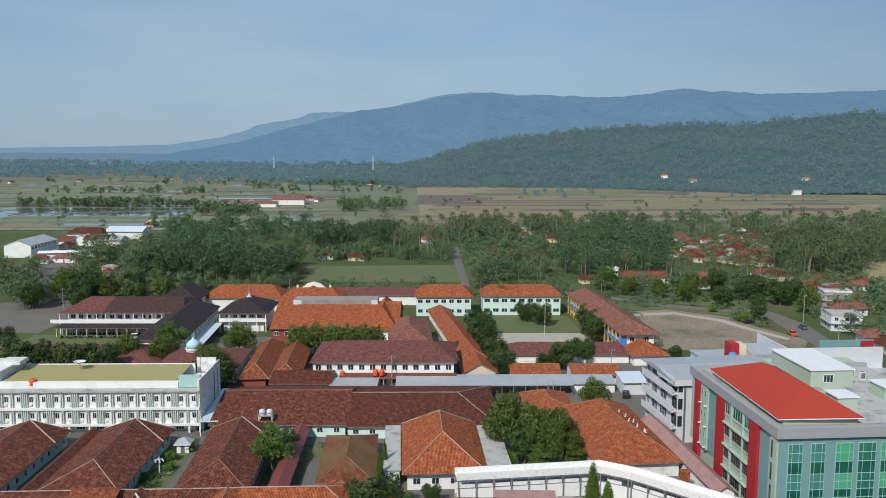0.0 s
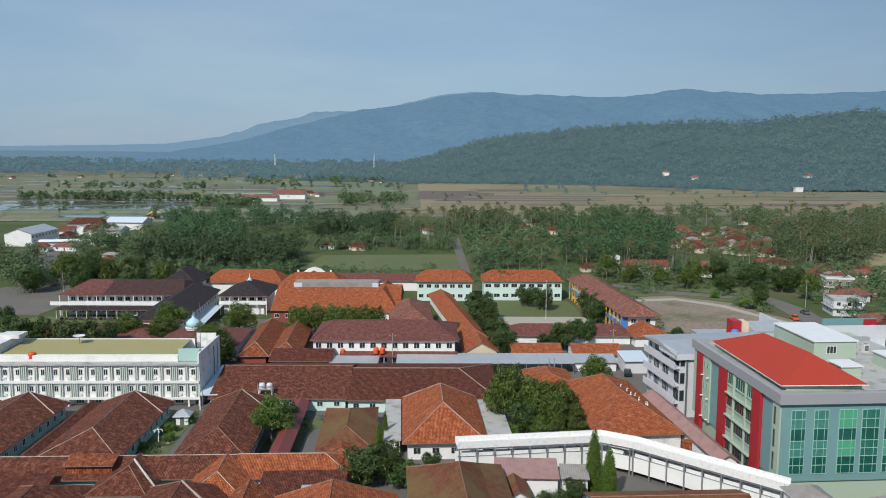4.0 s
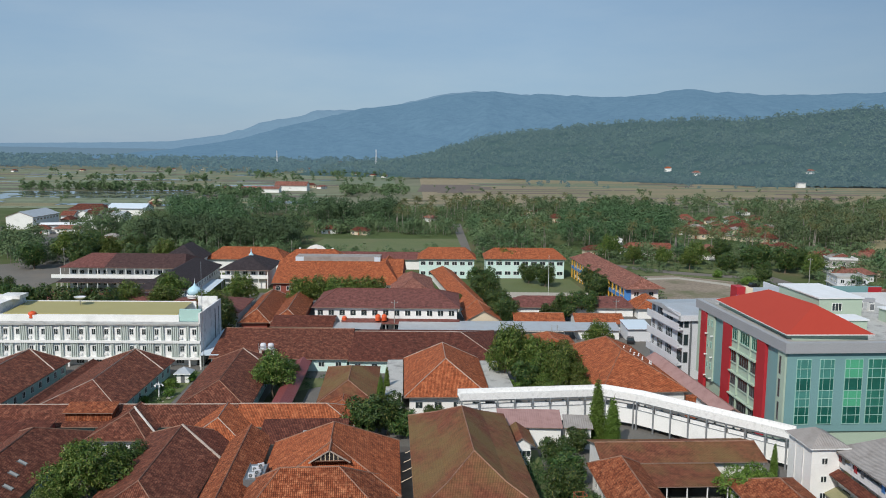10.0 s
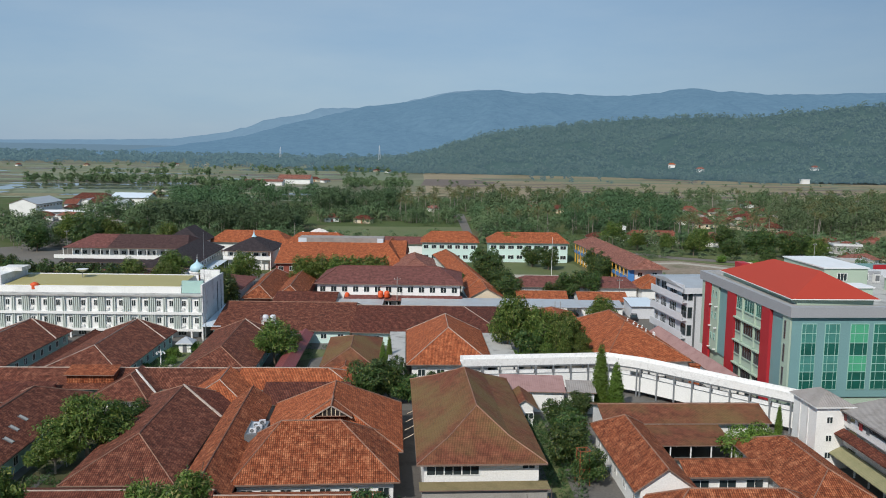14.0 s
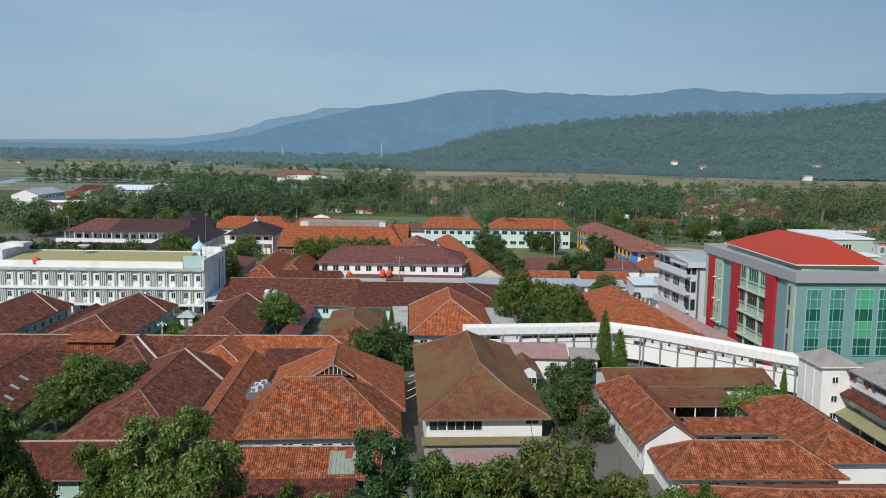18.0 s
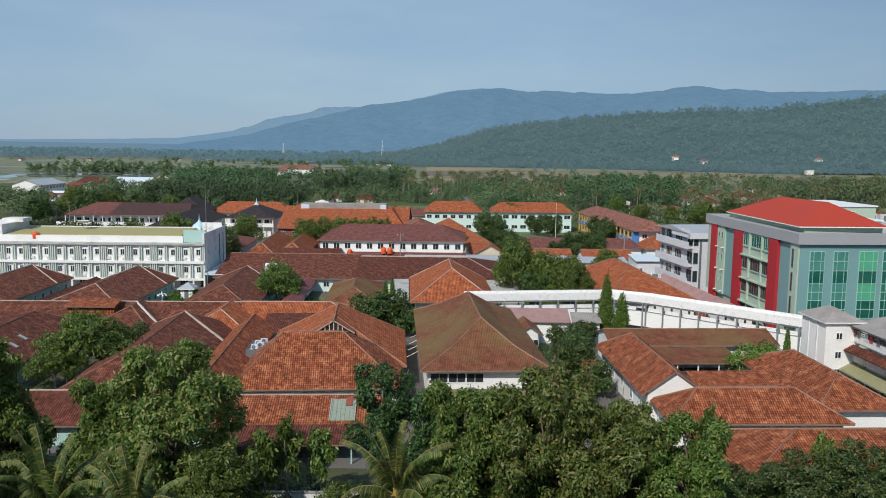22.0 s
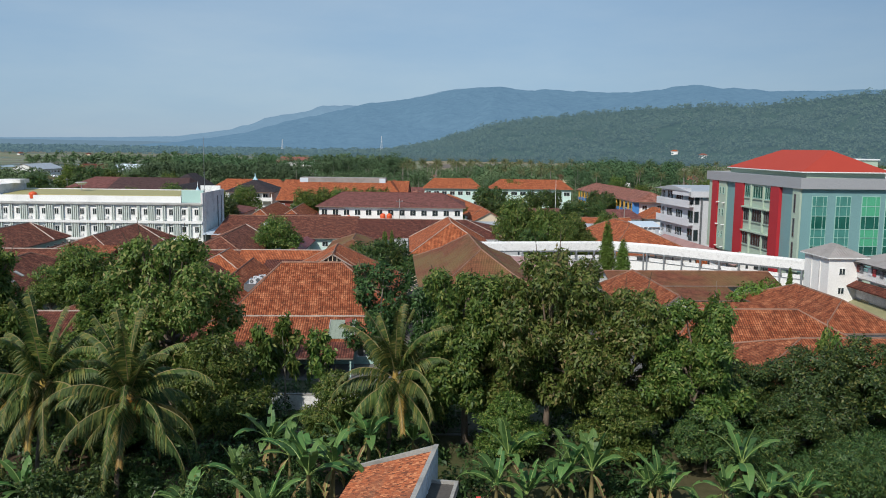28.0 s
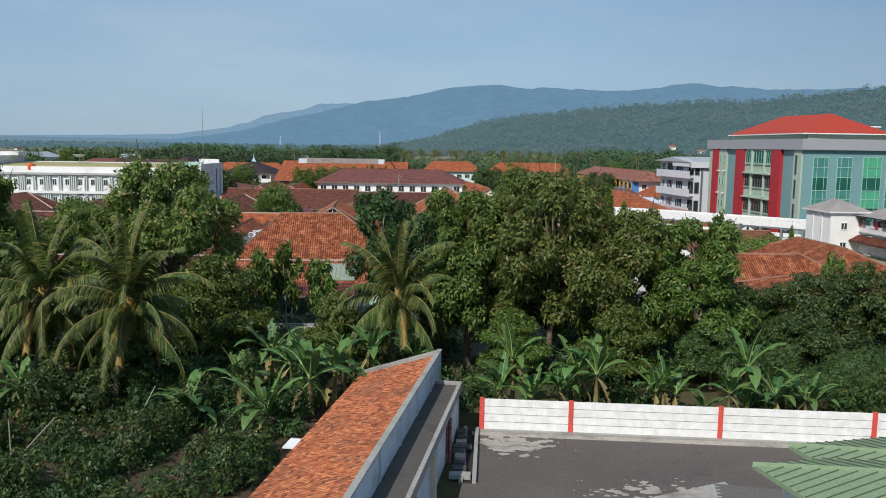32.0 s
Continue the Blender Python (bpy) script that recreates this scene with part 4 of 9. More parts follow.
# right of the hall
house("clinic", "gabled clinic house with orange tile roof and white gable wall", 21.0, 87.4, 3, 7.6, 22.8, 3.5, 6.2, "y", 0, 4.2, M_TILE_MIX, M_WHITE, cap=M_MORTAR, win=[("l", 5, 1.2, 1.2, 1.0), ("f", 1, 1.4, 1.3, 1.0)], category="building")
house("clinic", "clinic house under a wide hipped red tile roof", 22.3, 80.0, 2, 19.0, 8.2, 2.8, 5.4, "x", 4.0, 4.6, M_TILE_MIX, M_WHITE, cap=M_MORTAR, category="building", win=[("f", 6, 1.3, 1.2, 0.9)])
house("clinic", "clinic wing under a long dark orange tile roof", 39.2, 84.6, 3.4, 9.8, 22.0, 2.9, 5.5, "y", 5.2, 6.0, M_TILE_MIX, M_WHITE, cap=M_MORTAR, category="building")
house("clinic", "corner clinic under a low orange tile roof", 24.0, 64.5, 3, 26.0, 14.5, 2.6, 5.2, "x", 8.0, 0, M_TILE_MIX, M_WHITE, cap=M_MORTAR, category="building")
house("covered_walk", "low covered walk with orange tiles and open front", 28.6, 93.2, 4, 10.8, 6.0, 2.9, 3.9, "x", 0, 0, M_TILE_MIX, M_WHITE, ov=0.9, category="building", win=[("f", 3, 2.2, 1.2, 1.0)])
house("office", "long office under a brown mossy tile roof", 22.0, 110.5, 3, 24.0, 9.4, 3.4, 4.7, "x", 0, 0, M_TILE_BROWN, M_WHITE, cap=M_MORTAR, category="building")
lean_to("office_porch", "deep brown tiled porch roof over white posts", 24.0, 104.4, 3, 14.5, 6.2, 2.5, 3.2, M_TILE_BROWN, 6, post_mat=M_WHITE)
house("annex", "small white annex under brown and red tiles", 9.4, 117.6, 3, 4.2, 7.2, 3.0, 4.4, "y", 0, 0, M_TILE_BROWN, M_WHITE, category="building", win=[("f", 2, 1.5, 1.0, 1.3)])
lean_to("annex_roof", "flat grey and maroon sheet roofs below the raised walkway", 8.2, 124.9, -2, 10.4, 6.2, 3.5, 4.5, M_SHEET_ROSE, wall=M_WHITE)
lean_to("annex_roof", "weathered grey sheet roof beside the walkway", 18.7, 124.4, -4, 4.6, 4.6, 3.6, 4.3, M_FIBRE, wall=M_WHITE)

# ---- white three-storey ward block ----
e = thing("ward_block", -104.5, 169.6, 1.0, "long white three-storey ward block with rows of fins", "building", z=-0.5)
part("wall", Geo().box(0, 0.6, 2.5, 51.5, 15.5, 9.6).box(1.0, 1.8, 0, 50.5, 15, 2.5), M_WHITE, e)
part("ledge", Geo().box(-0.3, 0, 9.6, 51.8, 2.2, 9.95), M_SLAB, e, "weathered concrete ledge")
part("ledge", Geo().box(-0.3, 0, 5.7, 51.8, 0.58, 6.25), M_WHITE, e)
part("ledge", Geo().box(-0.3, 0, 2.1, 51.8, 0.58, 2.6), M_WHITE, e)
part("attic_wall", Geo().box(0, 2.3, 9.6, 46.8, 4.0, 11.25), M_WHITE, e)
g = Geo()
g.poly([(8.5, 3.4, 11.4), (46.2, 3.4, 11.4), (46.2, 14.6, 11.9), (8.5, 14.6, 11.9)])
g.poly([(8.5, 3.4, 11.2), (46.2, 3.4, 11.2), (46.2, 3.4, 11.4), (8.5, 3.4, 11.4)])
part("roof", g, M_OLIVE, e, "flat olive sheet roof")
part("back_wall", Geo().box(0, 14.7, 9.6, 47, 15.0, 12.05), M_WHITE, e)
part("stair_head", Geo().box(0.5, 3.2, 9.6, 7.8, 15, 13.4).box(4.8, 9, 13.4, 9.5, 13, 14.2), M_WHITE_WORN, e)
part("end_wall", Geo().box(51.55, 0.3, 0, 51.95, 17.6, 12.2).box(47.0, 16.2, 9.6, 51.5, 16.6, 13.0), M_WHITE_WORN, e, "tall weathered white end wall")
part("pipe", Geo().tube([(52.05, 12, 1), (52.05, 12, 11)], [0.09, 0.09], 6).tube([(52.05, 15, 2), (52.05, 15, 11)], [0.07, 0.07], 6), M_GREYDARK, e)
part("light_box", Geo().box(46.9, 2.4, 10.0, 51.5, 2.9, 12.6).box(46.9, 2.9, 12.3, 51.5, 3.4, 12.6), M_MINT, e, "pale teal glazed stair box")
M_FIN = surface("grey_green_fin", (0.50, 0.56, 0.52), (0.58, 0.63, 0.6), rough=0.7)
fin = part("fin", Geo().box(-0.11, 0.2, 0, 0.11, 0.62, 3.05), M_FIN, e)
fin.matrix_basis = pose(1.2, 0, 2.62)
ac = None
for fl, z in ((0, 2.62), (1, 6.3)):
    for k in range(19):
        x = 1.6 + 2.68 * k
        for dx in (-0.55, -0.1, 1.75) if k % 2 else (-0.55, 1.3, 1.75):
            if fl == 0 and k == 0 and dx == -0.55:
                continue
            share("fin", fin.data, e, pose(x + dx, 0, z))
        window(e, x + 0.7, 0.6, z + 1.1, 0.95, 1.35, "f", 2)
        if k % 3 != 1:
            if ac is None:
                ag = Geo().box(-0.33, -0.26, 0, 0.33, 0, 0.45)
                ag.lathe([(0.2, 0), (0.2, 0.02)], 10)
                ac = part("air_conditioner", ag, M_WHITE_WORN, e)
                ac.matrix_basis = pose(x + 0.7, 0.58, z + 0.35)
            else:
                share("air_conditioner", ac.data, e, pose(x + (0.5 if k % 2 else 0.95), 0.58, z + 0.3))
for k in range(12):
    part("column", Geo().box(2 + k * 4.3, 0.1, 0, 2.35 + k * 4.3, 0.45, 2.1), M_WHITE, e)
for k in range(11):
    window(e, 4.0 + k * 4.3, 1.8, 0.8, 1.8, 1.1, "f", 3)
e = thing("canopy", -52.2, 168.4, 2, "pale blue-grey sheet canopy on white posts", "canopy")
g = Geo()
g.poly([(0, 0, 3.3), (4.0, 0, 3.3), (4.0, 22, 3.9), (0, 22, 3.9)])
g.poly([(0, 22, 3.75), (4.0, 22, 3.75), (4.0, 0, 3.15), (0, 0, 3.15)])
g.poly([(0, 0, 3.15), (4.0, 0, 3.15), (4.0, 0, 3.3), (0, 0, 3.3)])
part("roof", g, M_SHEET_BLUE, e)
for px, py in ((0.2, 0.2), (3.8, 0.2), (0.2, 11), (3.8, 11), (3.8, 21.5)):
    part("post", Geo().box(px - 0.1, py - 0.1, 0, px + 0.1, py + 0.1, 3.2), M_WHITE, e)


def water_tank(x, y, z, r, h, label="bulbous orange plastic water tank"):
    t = thing("water_tank", x, y, 0, label, "water tank", "water tanks", z)
    prof = [(0.02, 0), (r * 0.96, 0.02), (r, h * 0.12), (r * 0.97, h * 0.3), (r, h * 0.34), (r * 0.97, h * 0.55), (r, h * 0.6), (r * 0.93, h * 0.8), (r * 0.6, h * 0.92), (r * 0.3, h * 0.95)]
    part("tank", Geo().lathe(prof, 14), M_TANK, t, smooth=True)
    part("lid", Geo().lathe([(r * 0.32, h * 0.94), (r * 0.32, h), (0.01, h * 1.02)], 10), M_TANK, t)
    return t


water_tank(-89.5, 172.9, 9.97, 0.85, 1.5)

# ---- green hospital tower at the right ----
e = thing("hospital_tower", 52.3, 122.8, 4, "five-level teal hospital block with red pylons and grey cornice", "building")
part("wall", Geo().box(0.6, 0.6, 3.6, 36, 36.5, 16.4), M_TEAL, e)
part("base_wall", Geo().box(0.9, 0.9, 0, 36, 36, 3.6), M_SAGE, e)
part("rear_wing", Geo().box(18.0, 37.3, 0, 36.5, 44, 17.28), M_SAGE, e)
part("cornice", Geo().box(0, 0, 16.35, 36.5, 0.9, 18.0).box(0, 0.9, 16.35, 0.9, 37.2, 18.0).box(0.9, 36.3, 16.35, 36.5, 37.2, 18.0).box(0.9, 0.9, 16.35, 36.5, 36.3, 16.6), M_GREYBAND, e, "grey metal cornice")
part("roof_deck", Geo().box(0.92, 0.92, 16.62, 36.5, 36.28, 17.3), M_SLAB, e, "stained concrete roof deck")
part("gutter_edge", Geo().box(0.9, 0.9, 17.3, 2.0, 36.3, 17.95).box(2.0, 0.9, 17.3, 36.5, 1.9, 17.95), M_CONCRETE, e)
part("plinth_wall", Geo().box(2.1, 2.5, 17.3, 14.5, 31, 18.74), M_SAGE, e)
FL_, FR_, BR_, BL_ = (0.95, 1.95, 18.9), (15.05, 1.6, 18.9), (15.4, 32.0, 18.9), (1.6, 31.5, 18.9)
RA_, RB_ = (8.2, 23.7, 22.2), (9.4, 9.6, 22.2)
g = Geo()
for f in ((FL_, FR_, RB_, RA_), (FR_, BR_, RB_), (BL_, FL_, RA_), (BR_, BL_, RA_, RB_)):
    g.poly(f, 0)
for p, q in ((FL_, FR_), (FR_, BR_), (BR_, BL_), (BL_, FL_)):
    g.poly([(p[0], p[1], 18.75), (q[0], q[1], 18.75), q, p], 1)
g.poly([(p[0], p[1], 18.75) for p in (BL_, BR_, FR_, FL_)], 1)
part("roof", g, [M_REDROOF, M_FRAME], e, "bright red hipped sheet roof")
# glazed shafts on the front
px_rows = [(4.9, 6.2), (6.3, 7.6), (7.7, 8.9), (9.0, 10.2), (10.3, 12.2), (12.3, 13.7), (13.8, 15.2)]
for k in range(8):
    x0 = 2.2 + k * 3.72 + (0.35 if k > 1 else 0)
    x1 = x0 + (2.3 if k < 2 else 2.85)
    w = part("window", Geo().box(x0 - 0.04, 0.56, 4.8, x1 + 0.04, 0.605, 15.3), M_MULLION, e, "tall green glazed shaft with pale mullions")
    for xx in (x0, x0 + (x1 - x0) * 0.25, x0 + (x1 - x0) * 0.75, x1):
        part("mullion", Geo().box(xx - 0.025, 0.46, 4.85, xx + 0.025, 0.555, 15.25), M_MULLION, w)
    for z in [4.85] + [r[1] + 0.05 for r in px_rows]:
        part("transom", Geo().box(x0 + 0.031, 0.47, z - 0.03, x1 - 0.031, 0.553, z + 0.03), M_MULLION, w)
    for r, (z0, z1) in enumerate(px_rows):
        m = M_GLASS_TEAL if r in (0, 1, 4) else ((M_CURTAIN if k % 3 else M_GLASS_GREEN) if k > 1 else M_GLASS_PALE)
        part("pane", Geo().box(x0 + 0.04, 0.52, z0 + 0.03, x1 - 0.04, 0.558, z1 - 0.01), m, w)
# left flank
part("pier", Geo().box(0.28, 0.62, 3.6, 0.58, 3.0, 16.35), M_SAGE, e)
for z in (5.2, 8.9, 12.6):
    window(e, 0.28, 2.1, z, 0.6, 2.9, "l", 1, frame_mat=M_GREYDARK)
for y0, y1 in ((7.0, 10.0), (20.4, 23.9), (31.9, 34.5)):
    part("pylon", Geo().box(0.08, y0, 0.5, 0.6, y1, 16.35), M_CARMINE, e, "flat red pylon")
part("bay_wall", Geo().box(0.3, 10.1, 3.6, 0.59, 20.3, 16.35), M_SAGE, e)
part("pier", Geo().box(0.3, 28.4, 3.6, 0.59, 31.8, 16.35), M_SAGE, e)
part("pier", Geo().box(0.3, 34.6, 3.6, 0.59, 36.4, 16.35), M_SAGE, e)
for z in (4.1, 8.2, 12.3, 16.3):
    if z < 16:
        part("ledge", Geo().box(-0.2, 10.05, z - 0.1, 0.3, 20.35, z + 0.12), M_SAGE, e, "thin sage green ledge")
        for yy in (29.4, 30.9):
            window(e, 0.3, yy, z + 1.6, 0.6, 1.3, "l", 1, frame_mat=M_MULLION)
        for yy in (28.6, 31.2):
            part("bracket", Geo().box(-0.25, yy, z - 0.05, 0.3, yy + 0.3, z + 0.1), M_FRAME, e, "small white bracket")
    for yy in (12.4, 17.2):
        part("rib", Geo().box(0.02, yy, z - 3.85, 0.3, yy + 0.34, z - 0.1), M_SAGE, e)
    for yy, ww, nb in ((11.25, 2.1, 3), (14.95, 3.8, 4), (18.85, 2.4, 3)):
        part("sill", Geo().box(0.1, yy - ww / 2, z - 2.5, 0.3, yy + ww / 2, z - 2.36), M_SAGE, e)
        # top row takes teal glass, its sky reflection put into the colour
        window(e, 0.3, yy, z - 2.32, ww, 2.1, "l", nb, glass_mat=M_GLASS_TEAL if z > 16 else M_GLASS, frame_mat=M_MULLION if z > 16 else M_GREYDARK)
for n_, bx, lab in (("penthouse", (17.6, 23.2, 17.3, 25.8, 38.6, 20.5), "sage penthouse with white sheet roof"), ("penthouse", (16.4, 11.8, 17.3, 20.0, 15.8, 18.9), "low sage roof box with white lid"), ("penthouse", (26.8, 15.0, 17.3, 35.0, 19.6, 19.5), "sage roof box with white lid")):
    p = thing(n_, 0, 0, 0, lab, "roof structure", "roof boxes")
    p.matrix_basis = e.matrix_basis.copy()
    x0, y0, z0, x1, y1, z1 = bx
    part("wall", Geo().box(x0, y0, z0 + 0.005, x1, y1, z1), M_SAGE, p)
    part("roof", Geo().box(x0 - 0.25, y0 - 0.25, z1, x1 + 0.25, y1 + 0.25, z1 + 0.22), M_SHEET_WHITE, p)
    if z1 > 20:
        window(p, x0 + 3.4, y0, z0 + 0.9, 1.9, 1.5, "f", 3)
for k in range(3):
    c = thing("roof_condenser", 0, 0, 0, "white air-conditioning condenser on the roof deck", "air conditioner", "roof condensers")
    c.matrix_basis = e.matrix_basis @ pose(27.2 + k * 1.3, 30.5 - 1.6 * k, 17.31)
    part("case", Geo().box(0, 0, 0, 1.0, 0.9, 1.5), M_WHITE_WORN, c)
    part("fan", Geo().lathe([(0.38, 1.51), (0.38, 1.56), (0.05, 1.58)], 12, 0.5, 0.45), M_GREYDARK, c)
    part("vent_side", Geo().box(0.1, -0.03, 0.2, 0.9, -0.005, 1.3), M_GREYDARK, c)

# low hall with grey roof and red fascia behind the tower
e = thing("service_hall", 65.5, 182.5, 4, "low grey-roofed service hall with red and white parapets", "building")
part("wall", Geo().box(0.3, 0.3, 0, 39.7, 23.7, 9.0), M_GREYWALL, e)
part("roof", Geo().box(0, 0, 9.0, 40, 24, 9.3), M_SHEET, e)
part("red_box", Geo().box(2.4, 4.4, 9.3, 4.4, 8.0, 15.7), M_CARMINE, e, "red roof box")
part("cream_wall", Geo().box(4.42, 4.0, 9.3, 6.0, 7.6, 15.5), M_CREAM, e)
g = Geo()
g.poly([(6.0, 0.8, 14.0), (13.5, 0.8, 14.0), (13.5, 6.4, 15.3), (6.0, 6.4, 15.3)])
g.poly([(6.0, 0.8, 9.3), (13.5, 0.8, 9.3), (13.5, 0.8, 14.0), (6.0, 0.8, 14.0)])
g.poly([(6.0, 6.4, 9.3), (6.0, 0.8, 9.3), (6.0, 0.8, 14.0), (6.0, 6.4, 15.3)])
g.poly([(13.5, 0.8, 9.3), (13.5, 6.4, 9.3), (13.5, 6.4, 15.3), (13.5, 0.8, 14.0)])
part("lantern", g, M_SHEET, e, "grey sheet roof lantern")
part("parapet", Geo().box(16, 4.0, 9.3, 39.5, 4.3, 14.4).box(16, 4.3, 9.3, 16.3, 20, 14.4), M_GREYWALL, e)
part("teal_parapet", Geo().box(26, 8.0, 9.3, 39.5, 8.4, 15.2), M_TEAL, e, "teal roof parapet with red end")
part("fascia", Geo().box(36.2, 7.9, 13.6, 39.5, 7.98, 15.0), M_CARMINE, e)
part("fascia", Geo().box(0.2, -0.15, 8.6, 4.0, -0.01, 9.2), M_CARMINE, e)
e = thing("grey_building", 47.3, 163.6, 8, "light grey four-storey building with balconies and sheet roof", "building")
part("wall", Geo().box(1.6, 0.6, 0, 26.6, 17.5, 13.5), M_GREYWALL, e)
part("front_rib", Geo().box(3.0, 0.3, 0, 3.25, 0.62, 13.4).box(7.6, 0.3, 0, 7.85, 0.62, 13.4), M_GREYDARK, e)
g = Geo()
g.poly([(0.2, 0, 13.6), (27, 0, 13.6), (27, 9, 14.6), (0.2, 9, 14.6)])
g.poly([(27, 18.2, 13.6), (0.2, 18.2, 13.6), (0.2, 9, 14.6), (27, 9, 14.6)])
g.poly([(0.2, 18.2, 13.6), (0.2, 0, 13.6), (0.2, 9, 14.6)])
g.poly([(0.2, 0, 12.6), (27, 0, 12.6), (27, 0, 13.6), (0.2, 0, 13.6)])
part("roof", g, M_SHEET, e)
part("parapet", Geo().box(0.35, 0.0, 12.7, 0.6, 8.6, 14.3).box(0.6, -0.02, 12.5, 8.6, 0.14, 13.7), M_GREYWALL, e, "smooth pale roof parapet")
for z in (3.2, 6.9, 10.6):
    part("balcony", Geo().box(0.55, 0.62, z - 0.15, 1.6, 17.4, z + 0.1).box(0.5, 0.62, z - 0.3, 0.65, 17.4, z + 1.2), M_GREYWALL, e, "light grey balcony parapet")
    for yy, ww in ((7.6, 3.4), (12.4, 3.0), (16.0, 1.6)):
        window(e, 1.6, yy, z + 0.7, ww, 2.0, "l", 4, frame_mat=M_GREYWALL)
    window(e, 1.6, 2.0, z + 0.4, 2.4, 2.4, "l", 2, frame_mat=M_GREYDARK)
    window(e, 2.2, 0.6, z + 0.4, 1.0, 2.3, "f", 1, frame_mat=M_GREYDARK)
house("rose_canopy", "long ridged walk with rusty rose sheet roof beside the tower", 46.2, 132.0, 5.5, 4.0, 38, 3.3, 4.5, "y", 0, 0, M_SHEET_ROSE, M_WHITE, ov=0.5, category="walkway")

# ---- raised white walkway ----
pts = [(2.4, 133.6), (27.4, 137.0), (32.2, 134.2), (51.0, 116.8)]
head = [math.atan2(q[1] - p[1], q[0] - p[0]) for p, q in zip(pts, pts[1:])]
for k in range(3):
    (xa, ya), (xb, yb) = pts[k], pts[k + 1]
    # the outer side runs on to the mitre at each bend
    sa = -2.88 * math.tan((head[k - 1] - head[k]) / 2) if k else 0.0
    sb = 2.88 * math.tan((head[k] - head[k + 1]) / 2) if k < 2 else 0.0
    up = 0.004 * k
    L, yw = math.hypot(xb - xa, yb - ya), math.degrees(math.atan2(yb - ya, xb - xa))
    e = thing("raised_walkway", xa, ya, yw, "covered white walkway raised on posts with stained parapet", "walkway", "walkway spans")
    part("roof_parapet", Geo().box(0, 0, 4.95, L, 0.18, 6.15 + up).box(sa, 2.7, 4.95, L + sb, 2.88, 6.15 + up).box(sa, 0.18, 5.1 - up, L + sb, 2.7, 5.3 + up), M_WALKWHITE, e, "stained white roof parapet")
    part("lower_wall", Geo().box(0, 0.05, 0.9, L, 0.2, 3.45).box(sa, 2.68, 0.9, L + sb, 2.83, 3.45 - up), M_WHITE, e)
    part("floor", Geo().box(sa, 0.2, 1.3 - up, L + sb, 2.68, 1.55 + up), M_CONCRETE, e)
    part("beam", Geo().box(0, -0.06, 4.7, L, 0.14, 4.93), M_GREYDARK, e)
    part("handrail", Geo().box(0, -0.03, 3.47, L, 0.12, 3.56), M_STEEL, e)
    n = int(L / 2.9)
    pg = part("post", Geo().box(-0.12, -0.12, 0, 0.12, 0.18, 4.95), M_STEEL, e)
    pg.matrix_basis = pose(0.3, -0.02, 0)
    for j in range(n + 1):
        if j:
            share("post", pg.data, e, pose(0.3 + (L - 0.6) * j / n, -0.02, 0))
        share("post", pg.data, e, pose(0.3 + (L - 0.6) * j / n, 2.9, 0))
        if j < n:
            x = 0.3 + (L - 0.6) * (j + 0.5) / n
            part("louvre", Geo().box(x - 1.3, 0.1, 3.56, x + 1.3, 0.14, 4.15), M_WALKWHITE, e, "white infill panel")

# ---- stair tower and three-storey gallery ----
e = thing("stair_tower", 48.0, 103.2, 4, "white square stair tower with pyramid fibre-cement roof", "tower")
part("wall", Geo().box(0.4, 0.4, 0, 5.0, 6.6, 8.6), M_WHITE, e)
part("rib", Geo().box(0.3, 2.4, 0.3, 0.42, 2.7, 8.5).box(0.3, 4.6, 0.3, 0.42, 4.9, 8.5), M_WHITE_WORN, e)
g2, ln = roof_geo(5.6, 7.2, 8.55, 10.0, "y", 2.8, 2.8)
part("roof", g2, [M_FIBRE, M_WHITE_WORN], e)
for z in (1.4, 3.7, 6.2):
    window(e, 2.2, 0.4, z, 0.9, 0.95, "f", 2)
e = thing("gallery_block", 53.2, 84.0, 3, "white three-storey gallery block with tiled awnings", "building")
part("wall", Geo().box(2.2, 0, 0, 22, 20.5, 7.4), M_WHITE, e)
for z, h in ((3.5, 1.0), (6.0, 1.0)):
    part("parapet", Geo().box(0, 0, z, 0.2, 20.5, z + h).box(0.2, 0, z - 0.2, 2.2, 20.5, z), M_WHITE_WORN, e)
for z, x, m in ((5.6, -1.3, M_TILE_DARK),):
    g = Geo()
    g.poly([(x, 0, z - 0.7), (0, 0, z), (0, 20.5, z), (x, 20.5, z - 0.7)][::-1])
    g.poly([(x, 0, z - 0.8), (0, 0, z - 0.1), (0, 20.5, z - 0.1), (x, 20.5, z - 0.8)])
    part("awning", g, m, e, "brown tiled awning")
M_MOSSY = ribbed("mossy_sheet", (0.24, 0.23, 0.12), (0.31, 0.29, 0.17), pitch=0.3, metal=0.0, rough=0.8, stain=(0.15, 0.17, 0.08), amt=0.6)
g = Geo()
g.poly([(-1.8, 0, 2.3), (-1.8, 20.5, 2.3), (0, 20.5, 3.2), (0, 0, 3.2)][::-1])
g.poly([(-1.8, 0, 2.2), (-1.8, 20.5, 2.2), (0, 20.5, 3.1), (0, 0, 3.1)])
part("awning", g, M_MOSSY, e, "mossy sheet awning")
for k in range(7):
    part("post", Geo().box(0.02, 0.2 + k * 3.3, 0, 0.18, 0.4 + k * 3.3, 3.1), M_WHITE, e)
    part("post", Geo().box(0.02, 0.2 + k * 3.3, 7.02, 0.16, 0.36 + k * 3.3, 8.1), M_GREYDARK, e)
part("balustrade", Geo().box(0.02, 0, 7.45, 0.1, 20.5, 7.55).box(0.02, 0, 7.2, 0.1, 20.5, 7.25), M_GREYDARK, e)
g = Geo()
